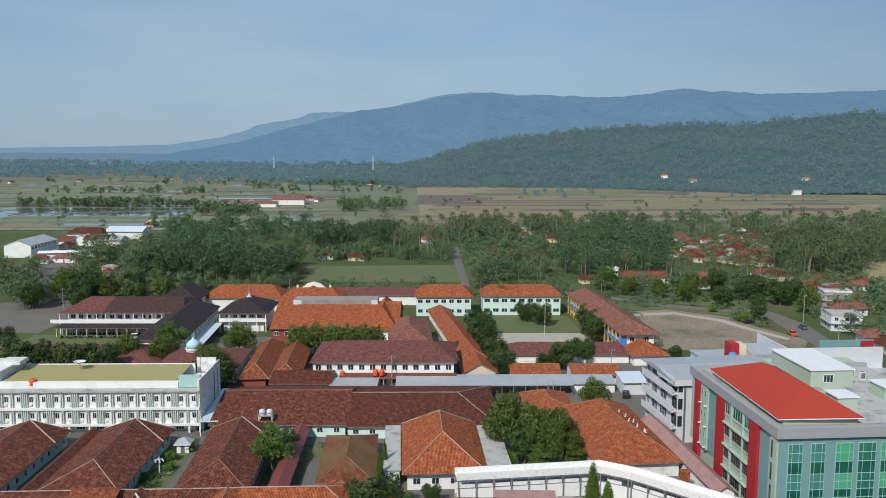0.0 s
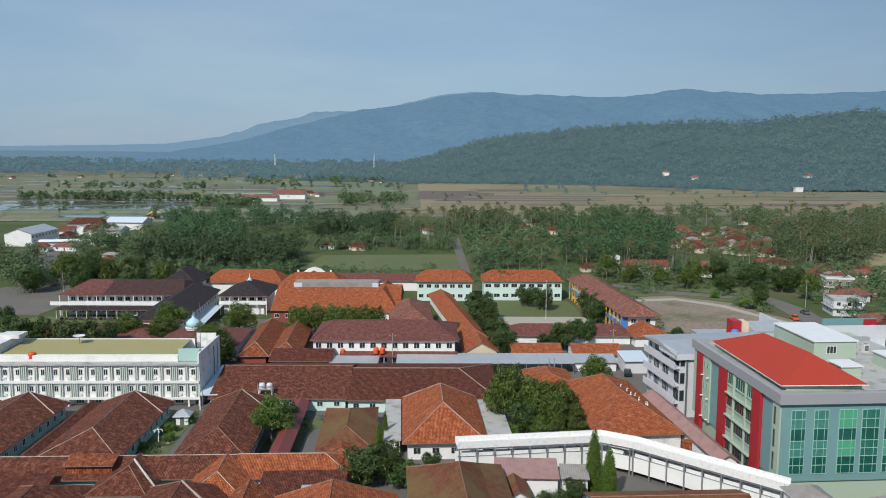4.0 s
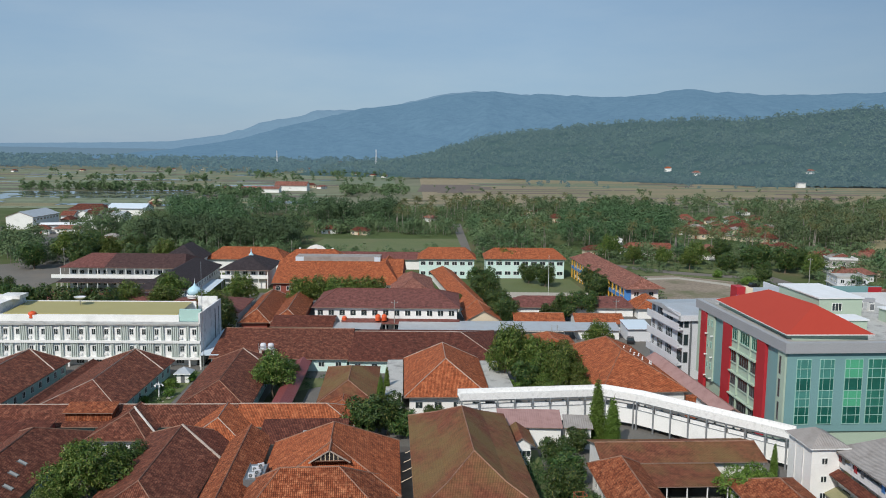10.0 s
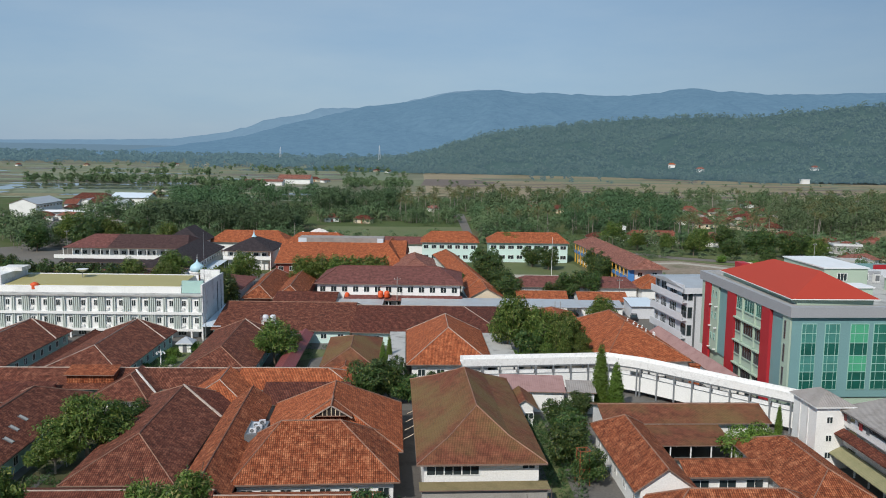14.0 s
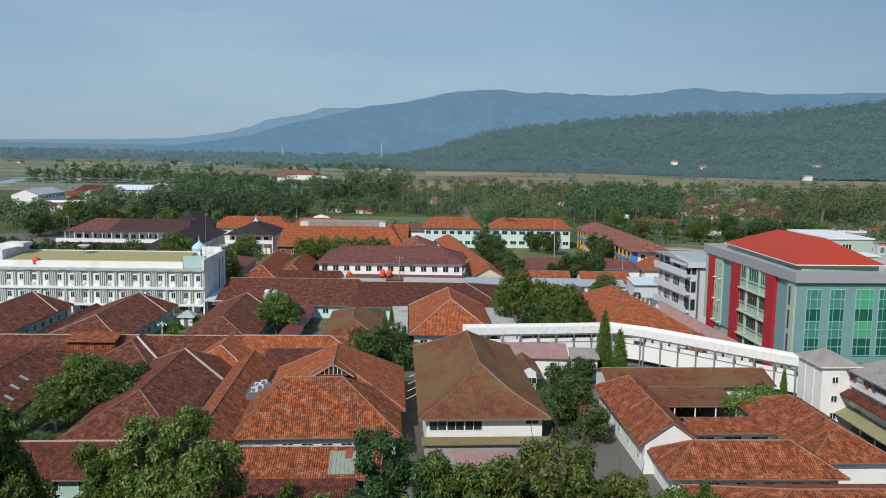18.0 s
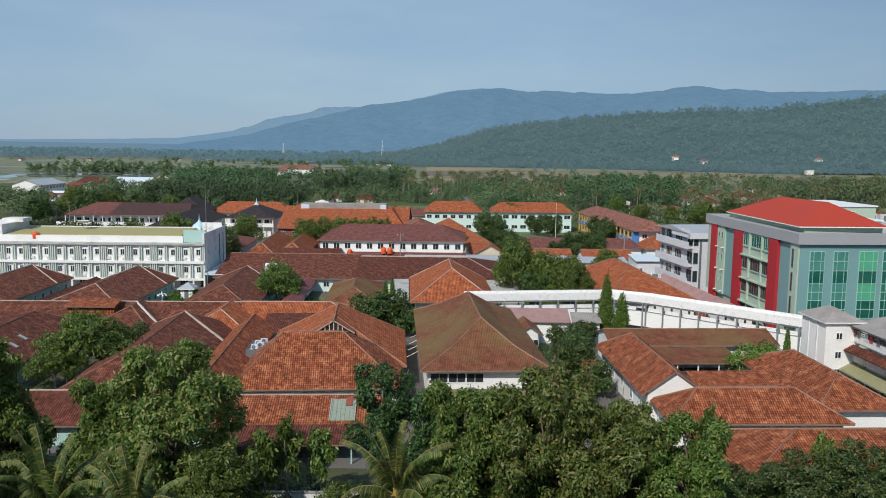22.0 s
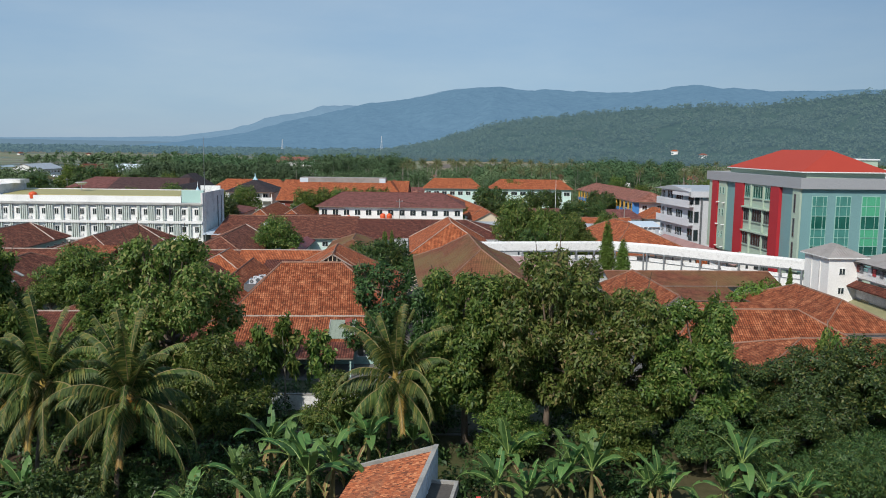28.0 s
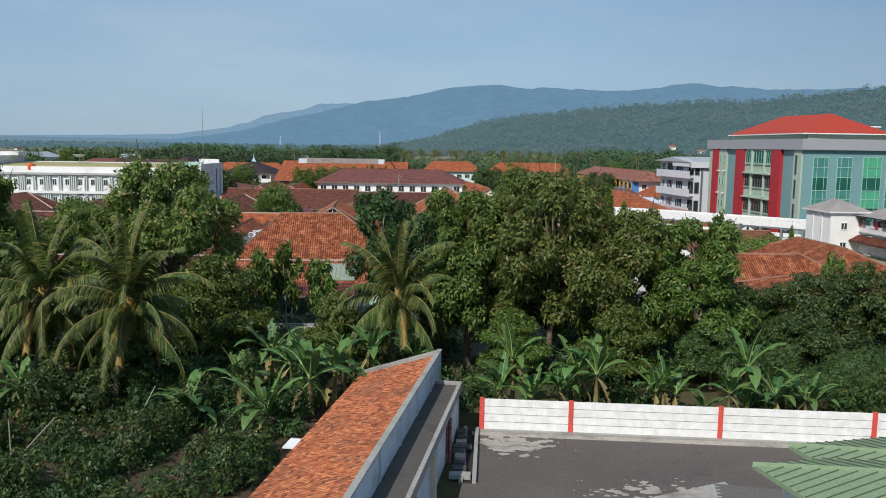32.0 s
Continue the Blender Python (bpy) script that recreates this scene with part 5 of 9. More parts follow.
g.poly([(-0.6, -0.5, 8.1), (-0.6, 21, 8.1), (11, 21, 10.2), (11, -0.5, 10.2)][::-1])
g.poly([(23, -0.5, 8.1), (11, -0.5, 10.2), (11, 21, 10.2), (23, 21, 8.1)][::-1])
g.poly([(-0.6, -0.5, 7.95), (23, -0.5, 7.95), (23, 21, 7.95), (-0.6, 21, 7.95)][::-1])
part("roof", g, M_FIBRE, e)
for j, (yy, c) in enumerate(((14.0, M_GREYDARK), (15.6, M_CARMINE), (16.6, M_GREYWALL), (18.4, M_GREYDARK), (19.3, M_SHEET_MAROON), (9.5, M_BLUE), (6.5, M_GREYWALL))):
    l = thing("laundry", 0, 0, 0, "cloth hung over the gallery rail", "laundry", "laundry")
    l.matrix_basis = e.matrix_basis @ pose(-0.02, yy, 6.7)
    part("cloth", Geo().box(-0.06, 0, 0, 0.0, 0.7, 0.9).box(0.0, 0, 0.82, 0.2, 0.7, 0.9), c, l)

# ---- the school and other buildings beyond ----
house("classroom_block", "two-storey white classroom block with plum roof and awning", -34.2, 203.2, 0, 37.8, 21.5, 6.8, 9.9, "x", 5.5, 6.5, M_TILE_PLUM, M_WHITE, category="building", win=[("f", 13, 1.5, 1.5, 4.6), ("f", 13, 1.5, 1.3, 1.0)], cap=M_TILE_PLUM)
lean_to("awning_roof", "long plum tiled awning below the upper windows", -26.5, 201.6, 0, 30.0, 2.4, 3.0, 3.9, M_TILE_PLUM, 9, post_mat=M_WHITE)
water_tank(-15.6, 202.6, 3.6, 0.7, 1.7)
water_tank(-17.2, 202.6, 3.6, 0.7, 1.7)
house("hall", "hall under a faded plum hipped roof", -15.6, 227.0, 4, 13.2, 34, 5.2, 8.6, "y", 12, 9, M_TILE_FADED, M_WHITE, category="building", cap=M_TILE_FADED)
house("long_wing", "very long low wing under an orange tile roof", 4.9, 219.0, 8.8, 8.2, 70, 3.2, 5.6, "y", 3, 4, M_TILE_ORANGE, M_WHITE, category="building", cap=M_MORTAR)
house("gatehouse", "small cream gabled house with orange tile roof", 5.0, 206.0, 4, 9.6, 13, 3.0, 5.6, "y", 0, 0, M_TILE_ORANGE, M_CREAM, category="house", cap=M_MORTAR)
house("low_wing", "low wing under a dull red tile roof", 19.0, 227.0, 0, 35, 13, 2.6, 4.8, "x", 3, 3, M_TILE_PLUM, M_WHITE, category="building")
house("low_wing", "low shed under orange tile roof", 17.6, 206.8, 0, 13.4, 10, 2.6, 4.2, "x", 0, 0, M_TILE_ORANGE, M_WHITE, category="building", cap=M_MORTAR)
house("low_wing", "low shed under orange tile roof beside trees", 33.4, 206.0, 0, 13.0, 11, 2.6, 4.2, "x", 0, 0, M_TILE_ORANGE, M_WHITE, category="building", cap=M_MORTAR)
house("cottage", "small hipped cottage with orange roof", 53.2, 224.0, 3, 11, 15, 3.0, 5.6, "y", 5, 5, M_TILE_ORANGE, M_WHITE, cap=M_MORTAR)
lean_to("parking_shed", "long open parking shed with pale zinc roof", -11.8, 196.0, 0.7, 44.2, 7.6, 2.8, 3.5, M_SHEET, 16, category="shed")
lean_to("garage", "white-walled garage under a zinc roof", 32.6, 198.9, 0.7, 11.0, 6.0, 2.4, 3.2, M_SHEET, 0, wall=M_WHITE)
lean_to("grey_shed", "small grey sheet shed", 44.8, 197.0, 3, 6.5, 8, 3.2, 4.0, M_SHEET_BLUE, 0, wall=M_GREYWALL)
house("class_wing", "two-storey school wing with charred plum roof and white balcony", -126.5, 263.6, 0, 41.0, 23.0, 7.2, 10.5, "x", 6, 3, M_TILE_CHAR, M_WHITE, category="building", ov=2.4, win=[("f", 14, 1.6, 1.4, 4.7), ("f", 14, 1.6, 1.6, 0.9)])
e = thing("roof_patch", -126.5, 263.6, 0, "newer plum-red tiled stretch of the school roof", "roof")
g = Geo()
g.poly([(-0.05, -0.05, 7.2), (14.5, -0.05, 7.2), (14.5, 11.5, 10.55), (6.0, 11.5, 10.55)])
g.poly([(6.0, 11.5, 10.45), (14.5, 11.5, 10.45), (14.5, -0.05, 7.1), (-0.05, -0.05, 7.1)])
part("tiles", g, M_TILE_PLUM, e)
e = thing("school_balcony", -126.5, 263.6, 0, "white school balcony on slender columns", "balcony")
part("parapet", Geo().box(-3, 0.2, 3.6, 40, 0.4, 4.8).box(-3, 0.4, 3.4, 40, 2.4, 3.6), M_WHITE, e)
for k in range(14):
    part("column", Geo().box(k * 3.05, 0.25, 0, k * 3.05 + 0.22, 0.47, 7.0), M_WHITE, e)
lean_to("school_awning", "long dark tiled awning over the school's ground floor", -126.0, 259.4, 0, 40.0, 4.6, 2.9, 3.5, M_TILE_BLACK, 13, post_mat=M_WHITE)
lean_to("side_canopy", "pale sheet canopy along the dark hall", -75.2, 232.0, 3.5, 4.0, 34, 3.0, 3.3, M_SHEET_BLUE, 2)
house("dark_hall", "dark-roofed two-storey hall with mint windows", -90.0, 231.0, 3.5, 15.0, 50, 5.8, 9.4, "y", 7, 6, M_TILE_BLACK, M_WHITE, category="building", win=[("r", 14, 1.8, 1.3, 3.6), ("r", 14, 1.8, 1.3, 0.9)])
house("rear_hall", "dark plum hall with stacked roof behind the school", -103, 288, 0, 15, 16, 6.6, 11.2, "y", 6, 0, M_TILE_BLACK, M_WHITE, category="building")
house("meeting_pavilion", "dark hipped pavilion with white balcony and spire", -75.2, 266.0, 0, 17.0, 21.0, 6.4, 10.2, "y", 8, 8, M_TILE_BLACK, M_WHITE, category="building", ov=1.8, win=[("f", 5, 1.6, 1.2, 4.6)])
e = thing("pavilion_balcony", -75.2, 266.0, 0, "white balcony front of the dark pavilion", "balcony")
part("parapet", Geo().box(0.6, 0.3, 3.5, 16.4, 0.5, 4.7).box(0.6, 0.5, 3.3, 16.4, 1.8, 3.5), M_WHITE, e)
for k in range(6):
    part("column", Geo().box(0.8 + k * 3.05, 0.4, 0, 1.05 + k * 3.05, 0.65, 6.3), M_WHITE, e)
part("spire", Geo().lathe([(0.9, 10.0), (0.5, 10.6), (0.2, 11.2), (0.05, 12.4)], 8, 8.5, 10.5), M_DOME, e)
house("great_hall", "great hall under a broad orange tile roof with grey monitor", -54.2, 249.5, 0, 40.5, 31, 5.0, 10.8, "x", 0, 0, M_TILE_ORANGE, M_BRICKRED, category="building", win=[("f", 12, 1.5, 1.4, 2.6)])
e = thing("roof_monitor", -49.0, 263.2, 0, "long grey sheet roof monitor with white ends", "roof structure")
part("roof", Geo().box(0, 0, 9.4, 27.5, 6.5, 11.6), M_FIBRE, e)
part("end_panel", Geo().box(-0.05, -0.1, 9.0, 2.6, -0.01, 11.5), M_SHEET_BLUE, e)
part("end_panel", Geo().box(25.6, -0.1, 8.6, 27.6, -0.01, 11.5), M_SHEET_BLUE, e)
house("hall_end", "end pavilion of the great hall under an orange hip", -24.5, 247.5, 0, 10.5, 34, 5.0, 10.9, "y", 8, 8, M_TILE_ORANGE, M_WHITE, category="building")
house("entrance_hall", "gabled entrance hall with white stepped gable", -60, 290, 0, 24, 16, 6.0, 9.6, "x", 5, 5, M_TILE_ORANGE, M_WHITE, category="building")
house("entrance_hall", "orange hall behind with pale gable trim", -90, 300, 0, 30, 16, 5.2, 9.0, "x", 5, 5, M_TILE_ORANGE, M_WHITE, category="building")
house("rear_wing", "long low maroon-roofed rear wing", -44, 312, 0, 36, 12, 4.0, 6.2, "x", 0, 0, M_TILE_PLUM, M_WHITE, category="building")
house("class_wing", "white and mint classroom block with orange roof", -10.5, 291.5, 0, 21.5, 15, 7.2, 10.6, "x", 4, 4, M_TILE_ORANGE, M_MINT_PALE, category="building", win=[("f", 7, 1.8, 1.4, 4.8), ("f", 7, 1.8, 1.4, 1.2)])
house("class_wing", "mint classroom block with orange roof and wide windows", 13.8, 293.0, 0, 30.0, 15, 7.2, 10.4, "x", 4, 4, M_TILE_ORANGE, M_MINT_PALE, category="building", win=[("f", 9, 2.2, 1.4, 4.8), ("f", 9, 2.2, 1.4, 1.2)])
house("blue_school", "two-storey school with blue and yellow walls and faded roof", 52.0, 233.0, 5.2, 12.0, 68, 7.0, 9.7, "y", 3, 5, M_TILE_FADED, M_WHITE, category="building", ov=1.6, win=[("l", 16, 2.0, 1.4, 4.6), ("l", 16, 2.0, 1.6, 1.0), ("f", 2, 1.5, 1.3, 4.6)])
e = thing("school_arcade", 52.0, 233.0, 5.2, "blue and yellow arcade along the school front", "arcade")
part("parapet", Geo().box(0.2, 1.6, 3.5, 0.4, 66, 4.5), M_BLUE, e)
part("walkway_slab", Geo().box(0.4, 1.6, 3.3, 1.6, 66, 3.5), M_WHITE, e)
part("end_panel", Geo().box(0.1, 1.2, 0, 2.0, 1.55, 7.0), M_BLUE, e)
for k in range(17):
    part("column", Geo().box(0.15, 2.0 + k * 3.9, 0, 0.5, 2.4 + k * 3.9, 6.9), M_YELLOW, e)
house("long_roof", "long dark plum-roofed building behind the white block", -131, 213.5, 0, 54, 22, 3.2, 6.4, "x", 8, 9, M_TILE_PLUM, M_WHITE, category="building")
house("mosque", "mosque hall under a low plum hipped roof", -75.5, 206.5, 2, 22, 20, 4.4, 7.0, "y", 9, 9, M_TILE_PLUM, M_WHITE, category="mosque")
e = thing("mosque_dome", -67.6, 216.0, 0, "pale blue onion dome with white patterned band", "dome", z=6.6)
e.matrix_basis = e.matrix_basis @ Matrix.Scale(0.84, 4)
part("drum", Geo().lathe([(2.3, 0), (2.3, 0.5), (2.6, 0.6), (2.6, 1.0), (2.2, 1.1)], 20), M_WHITE, e)
part("dome", Geo().lathe([(1.95, 1.1), (2.25, 1.5), (2.3, 2.0), (2.1, 2.6), (1.65, 3.1), (1.0, 3.55), (0.5, 3.95), (0.25, 4.4), (0.12, 4.9)], 24), M_DOME, e, smooth=True)
part("finial", Geo().tube([(0, 0, 4.8), (0, 0, 6.4)], [0.07, 0.03], 6).lathe([(0.02, 5.2), (0.2, 5.35), (0.02, 5.5)], 8), M_FRAME, e)
for xx in (-52.5, -44.5):
    house("twin_shed", "narrow red tile-roofed shed, one of a pair", xx, 201.5, 3.5, 8.0, 38, 3.0, 5.6, "y", 5, 4, M_TILE_MIX, M_BRICKRED, group="twin sheds", category="shed", cap=M_MORTAR_PALE)
house("maroon_shed", "low maroon sheet-roofed shed", -43.4, 196.5, 0, 15.6, 13, 3.2, 4.8, "x", 0, 0, M_TILE_DARK, M_CREAM, category="shed")
lean_to("red_store", "red-walled store with white sheet roof", -28.2, 193.0, 0, 12.0, 9.5, 2.9, 3.2, M_SHEET, 0, wall=M_BRICKRED)
water_tank(-25.8, 203.5, 3.3, 0.6, 1.3)

# yards, courts and roads, laid on the land
M_LAWN = surface("lawn", (0.088, 0.12, 0.045), (0.135, 0.155, 0.065), scale=0.08, fine=2.5, bump=0.3, stain=(0.16, 0.15, 0.08), stain_scale=0.06, stain_amt=0.5, space="Object")
M_DIRT = surface("packed_dirt", (0.15, 0.12, 0.085), (0.33, 0.27, 0.21), scale=0.09, fine=0.8, bump=0.3, stain=(0.11, 0.12, 0.055), stain_scale=0.07, stain_amt=0.9, space="Object")
M_PAVE = surface("grey_paving", (0.11, 0.105, 0.098), (0.16, 0.152, 0.142), scale=0.2, fine=3.0, stain=(0.1, 0.1, 0.09), stain_scale=0.1, space="Object")
M_SAND = surface("pale_sand", (0.36, 0.33, 0.28), (0.43, 0.4, 0.34), scale=0.2, fine=3.0, space="Object")
M_STRAW = surface("straw_stubble", (0.26, 0.23, 0.12), (0.32, 0.28, 0.16), scale=0.05, fine=1.5, space="Object")
M_ROAD = surface("worn_road", (0.12, 0.112, 0.10), (0.17, 0.158, 0.142), scale=0.1, fine=4.0, stain=(0.2, 0.17, 0.14), stain_scale=0.06, space="Object")

M_GARDEN = surface("court_earth", (0.045, 0.055, 0.022), (0.085, 0.085, 0.04), scale=0.3, fine=3.0, bump=0.3, stain=(0.10, 0.08, 0.055), stain_scale=0.25, stain_amt=0.6, space="Object")


def sheet(name, label, pts, z, mat, category="yard"):
    g = Geo()
    g.poly([(x, y, z) for x, y in pts])
    n = len(pts)
    for i in range(n):
        (xa, ya), (xb, yb) = pts[i], pts[(i + 1) % n]
        g.poly([(xa, ya, 0.0), (xb, yb, 0.0), (xb, yb, z), (xa, ya, z)])
    return tagged(part(name, g, mat), label, category, kind="structure")


sheet("pavement", "grey paved service yards between the wards", [(-110, 60), (56, 60), (56, 205), (60, 260), (-110, 260), (-140, 215), (-140, 130)], 0.02, M_PAVE, "pavement")
sheet("garden_strip", "dark shaded soil below the tree row", [(-62, 60.5), (20, 60.5), (20, 74.0), (-24, 74.0), (-24, 76.0), (-62, 76.0)], 0.06, M_GARDEN, "soil")
sheet("lawn", "green school lawn", [(-134, 246), (-92, 246), (-92, 262), (-134, 262)], 0.06, M_LAWN, "lawn")
sheet("lawn", "ward garden lawn", [(-58, 136), (-50.5, 136), (-51.5, 167), (-57, 167)], 0.06, M_LAWN, "lawn")
sheet("lawn", "narrow grass court beside the pavilion", [(-33, 150), (-24, 158), (-24, 163), (-33, 163)], 0.06, M_LAWN, "lawn")
sheet("lawn", "grass strip beside the brown hall", [(13.2, 88), (15.5, 88), (14.5, 124), (11.4, 124)], 0.06, M_LAWN, "lawn")
sheet("playing_field", "school playing field of thin grass", [(17, 265), (46.5, 265), (45, 292), (16, 292)], 0.08, M_LAWN, "field")
sheet("sand_strip", "pale sandy strip before the playing field", [(17.5, 250), (47.5, 250), (46.8, 264.8), (17, 264.8)], 0.08, M_SAND, "yard")
sheet("dirt_lot", "open lot of bare trampled earth", [(68, 300), (85, 304), (104, 290), (108, 273), (117, 255), (106, 236), (66, 244), (62, 257)], 0.07, M_DIRT, "lot")
sheet("track", "pale worn track across the lot", [(70, 296), (86, 299), (100, 286), (105, 272), (112, 257), (110, 255), (102, 271), (97, 283), (85, 295), (70, 292)], 0.09, M_SAND, "track")
sheet("grass_verge", "grass verge along the road", [(66, 322), (86, 306.5), (105, 298), (116, 294), (110, 276), (105, 292), (85, 305), (66, 302)], 0.075, M_LAWN, "verge")
sheet("grass_strip", "green strip behind the village road", [(70, 333), (90, 316), (112, 306), (124, 306), (128, 318), (100, 326), (80, 336)], 0.075, M_LAWN, "lawn")
sheet("far_meadow", "green meadow before the palm grove", [(-66, 368), (9, 366), (6, 420), (-62, 415)], 0.05, M_LAWN, "meadow")
sheet("road", "narrow asphalt lane", [(8.5, 350), (12, 350), (9, 500), (3.5, 500)], 0.09, M_ROAD, "road")
sheet("road", "asphalt road at the edge of the village", [(69, 331), (90, 313), (109, 304), (122, 304), (126, 278), (121, 225), (115, 220), (116, 265), (117, 296), (106, 299), (87, 307), (68, 324)], 0.1, M_ROAD, "road")
sheet("road", "asphalt road and yard by the school", [(-190, 265), (-134, 265), (-134, 290), (-150, 330), (-240, 520), (-255, 520), (-170, 320), (-190, 300)], 0.09, M_ROAD, "road")
sheet("parking_yard", "asphalt parking yard beside the long shed", [(16, 177), (48, 177), (50, 203), (16, 203)], 0.05, M_ROAD, "yard")
sheet("stubble_field", "dry stubble field", [(221, 428), (262, 440), (215, 352), (189, 358)], 0.05, M_STRAW, "field")

# ---- trees and plants ----


def unit(a):
    return a / np.maximum(1e-9, np.linalg.norm(a, axis=1))[:, None]


def leaf_cloud(lobes, clusters, per, size, seed, droop=0.45, spread=0.35, width=0.42):
    """Leaves in rosettes over the skins of ellipsoid lobes (cx, cy, cz, rx, ry, rz)."""
    rng = np.random.default_rng(seed)
    L = np.array(lobes, dtype=float)
    wgt = (L[:, 3] * L[:, 4] + L[:, 3] * L[:, 5]) ** 1.0
    pick = rng.choice(len(L), clusters, p=wgt / wgt.sum())
    d = unit(rng.normal(size=(clusters, 3)))
    r = np.clip(1.0 - np.abs(rng.normal(0, 0.22, clusters)), 0.25, 1.0) + rng.normal(0, 0.05, clusters)
    c = L[pick, :3] + d * L[pick, 3:] * r[:, None]
    nrm = unit(d * 0.8 + rng.normal(0, 0.45, (clusters, 3)) + np.array([0, 0, 0.35]))
    c, nrm = np.repeat(c, per, 0), np.repeat(nrm, per, 0)
    n = len(c)
    t = rng.normal(size=(n, 3))
    t = unit(t - nrm * (t * nrm).sum(1)[:, None])
    t = unit(t + nrm * rng.uniform(-0.1, 0.6, n)[:, None] + np.array([0, 0, -droop]))
    side = unit(np.cross(t, nrm + rng.normal(0, 0.2, (n, 3))))
    s = size * rng.uniform(0.6, 1.35, n)[:, None]
    base = c + rng.normal(0, spread * size, (n, 3))
    sag = np.array([0, 0, -0.12])
    v = np.stack([base, base + t * s * 0.45 + side * s * width / 2, base + t * s + sag * s, base + t * s * 0.45 - side * s * width / 2], axis=1)
    return v.reshape(-1, 3)


def tree(name, label, trunk_h, trunk_r, lobes, clusters, per, size, leaf_mat, bark, seed, category="tree", droop=0.15, lean=(0, 0)):
    """Trunk, limbs that reach into the lobes, and a crown of single leaves; it stands at the origin."""
    rng = random.Random(seed)
    e = new(name)
    tagged(e, label, category)
    top = Vector((lean[0], lean[1], trunk_h))
    mid = Vector((lean[0] * 0.3 + rng.uniform(-0.2, 0.2), lean[1] * 0.3 + rng.uniform(-0.2, 0.2), trunk_h * 0.5))
    part("trunk", Geo().tube([(0, 0, -0.1), (0, 0, 0.3), mid, top], [trunk_r * 1.35, trunk_r, trunk_r * 0.8, trunk_r * 0.6], 8), bark, e, smooth=True, uv=False)
    g = Geo()
    for lb in lobes:
        c = Vector(lb[:3])
        start = mid.lerp(top, rng.uniform(0.2, 1.0))
        bend = start.lerp(c, 0.5) + Vector((rng.uniform(-0.4, 0.4), rng.uniform(-0.4, 0.4), rng.uniform(0, 0.5)))
        g.tube([start, bend, c, c + (c - bend) * 0.5], [trunk_r * 0.45, trunk_r * 0.3, trunk_r * 0.16, 0.02], 5)
        for _ in range(3):
            q = c + Vector((rng.uniform(-1, 1) * lb[3], rng.uniform(-1, 1) * lb[4], rng.uniform(-0.2, 0.9) * lb[5])) * 0.85
            g.tube([bend.lerp(c, 0.6), q], [trunk_r * 0.16, 0.02], 4)
    part("branching", g, bark, e, smooth=True, uv=False)
    quads("crown", leaf_cloud(lobes, clusters, per, size, seed, droop), 4, leaf_mat, e)
    return e


def lobes_for(h, w, n, seed, low=0.35, flat=0.75, r0=0.3, r1=0.48):
    """Lobes that fill an uneven crown of width w from low*h to h."""
    rng = random.Random(seed)
    out = []
    for k in range(n):
        f = (k + 0.5) / n
        z = h * (low + (1 - low) * (0.15 + 0.7 * f))
        ring = (1.0 - 0.75 * abs(f - 0.35) ** 1.2) * w * 0.5
        a = k * 2.4 + rng.uniform(-0.5, 0.5)
        rr = ring * rng.uniform(0.3, 1.0)
        r = w * rng.uniform(r0, r1) * (0.8 if f > 0.7 else 1.0) * 0.62
        out.append((rr * math.cos(a), rr * math.sin(a), z, r, r, r * flat * rng.uniform(0.8, 1.15)))
    return out


def hide_source(ob):
    """Takes a pattern thing and its parts out of the scene once it has been copied."""
    for o in (*ob.children_recursive, ob):
        bpy.data.objects.remove(o)


def stand(src, x, y, z=0.0, turn=0.0, s=1.0, label="", group="", sz=None):
    o = copy_thing(src, pose(x, y, z, 0, 0, turn) @ Matrix.Diagonal((s, s, sz or s, 1)))
    return tagged(o, label, "", group)


# the row of big broadleaf trees before the hospital
T_A = tree("broadleaf_tree", "tall broadleaf tree with mottled olive and brown foliage", 6.0, 0.28, lobes_for(14.4, 10.5, 34, 1, low=0.10, flat=0.85, r0=0.11, r1=0.26), 6400, 6, 0.36, M_LEAF_OLIVE, M_BARK, 1)
T_B = tree("broadleaf_tree", "big broadleaf tree with dense green clustered leaves", 6.0, 0.3, lobes_for(13.4, 9.8, 34, 2, low=0.08, flat=0.85, r0=0.11, r1=0.26), 6600, 6, 0.36, M_LEAF, M_BARK, 2)
T_C = tree("slim_tree", "slim dark tree with upright branches", 7.5, 0.2, lobes_for(13.2, 5.6, 16, 3, low=0.22, flat=1.1, r0=0.17, r1=0.36), 2200, 6, 0.32, M_LEAF_DARK, M_BARK_PALE, 3)
T_D = tree("feathery_tree", "dark tree with fine feathery leaves", 4.0, 0.2, lobes_for(8.4, 9.0, 18, 4, low=0.15, flat=0.6, r0=0.18, r1=0.36), 4200, 6, 0.27, M_LEAF_FEATHER, M_BARK, 4)
T_E = tree("layered_tree", "spreading tree with layered light green leaves", 3.4, 0.2, [(0, 0, 2.2, 3.8, 3.4, 0.8), (0.8, -0.6, 3.6, 3.6, 3.2, 0.8), (-0.6, 0.5, 5.0, 3.2, 2.8, 0.8), (0.5, 0.2, 6.3, 2.6, 2.4, 0.8), (0, 0, 7.4, 1.6, 1.6, 0.7)], 3400, 6, 0.30, M_LEAF, M_BARK, 5, droop=0.2)
T_F = tree("young_tree", "young tree with big drooping leaves", 4.5, 0.1, lobes_for(8.0, 3.2, 9, 6, low=0.3, flat=0.9, r0=0.16, r1=0.34), 260, 6, 0.52, M_LEAF, M_BARK_PALE, 6, droop=0.7)
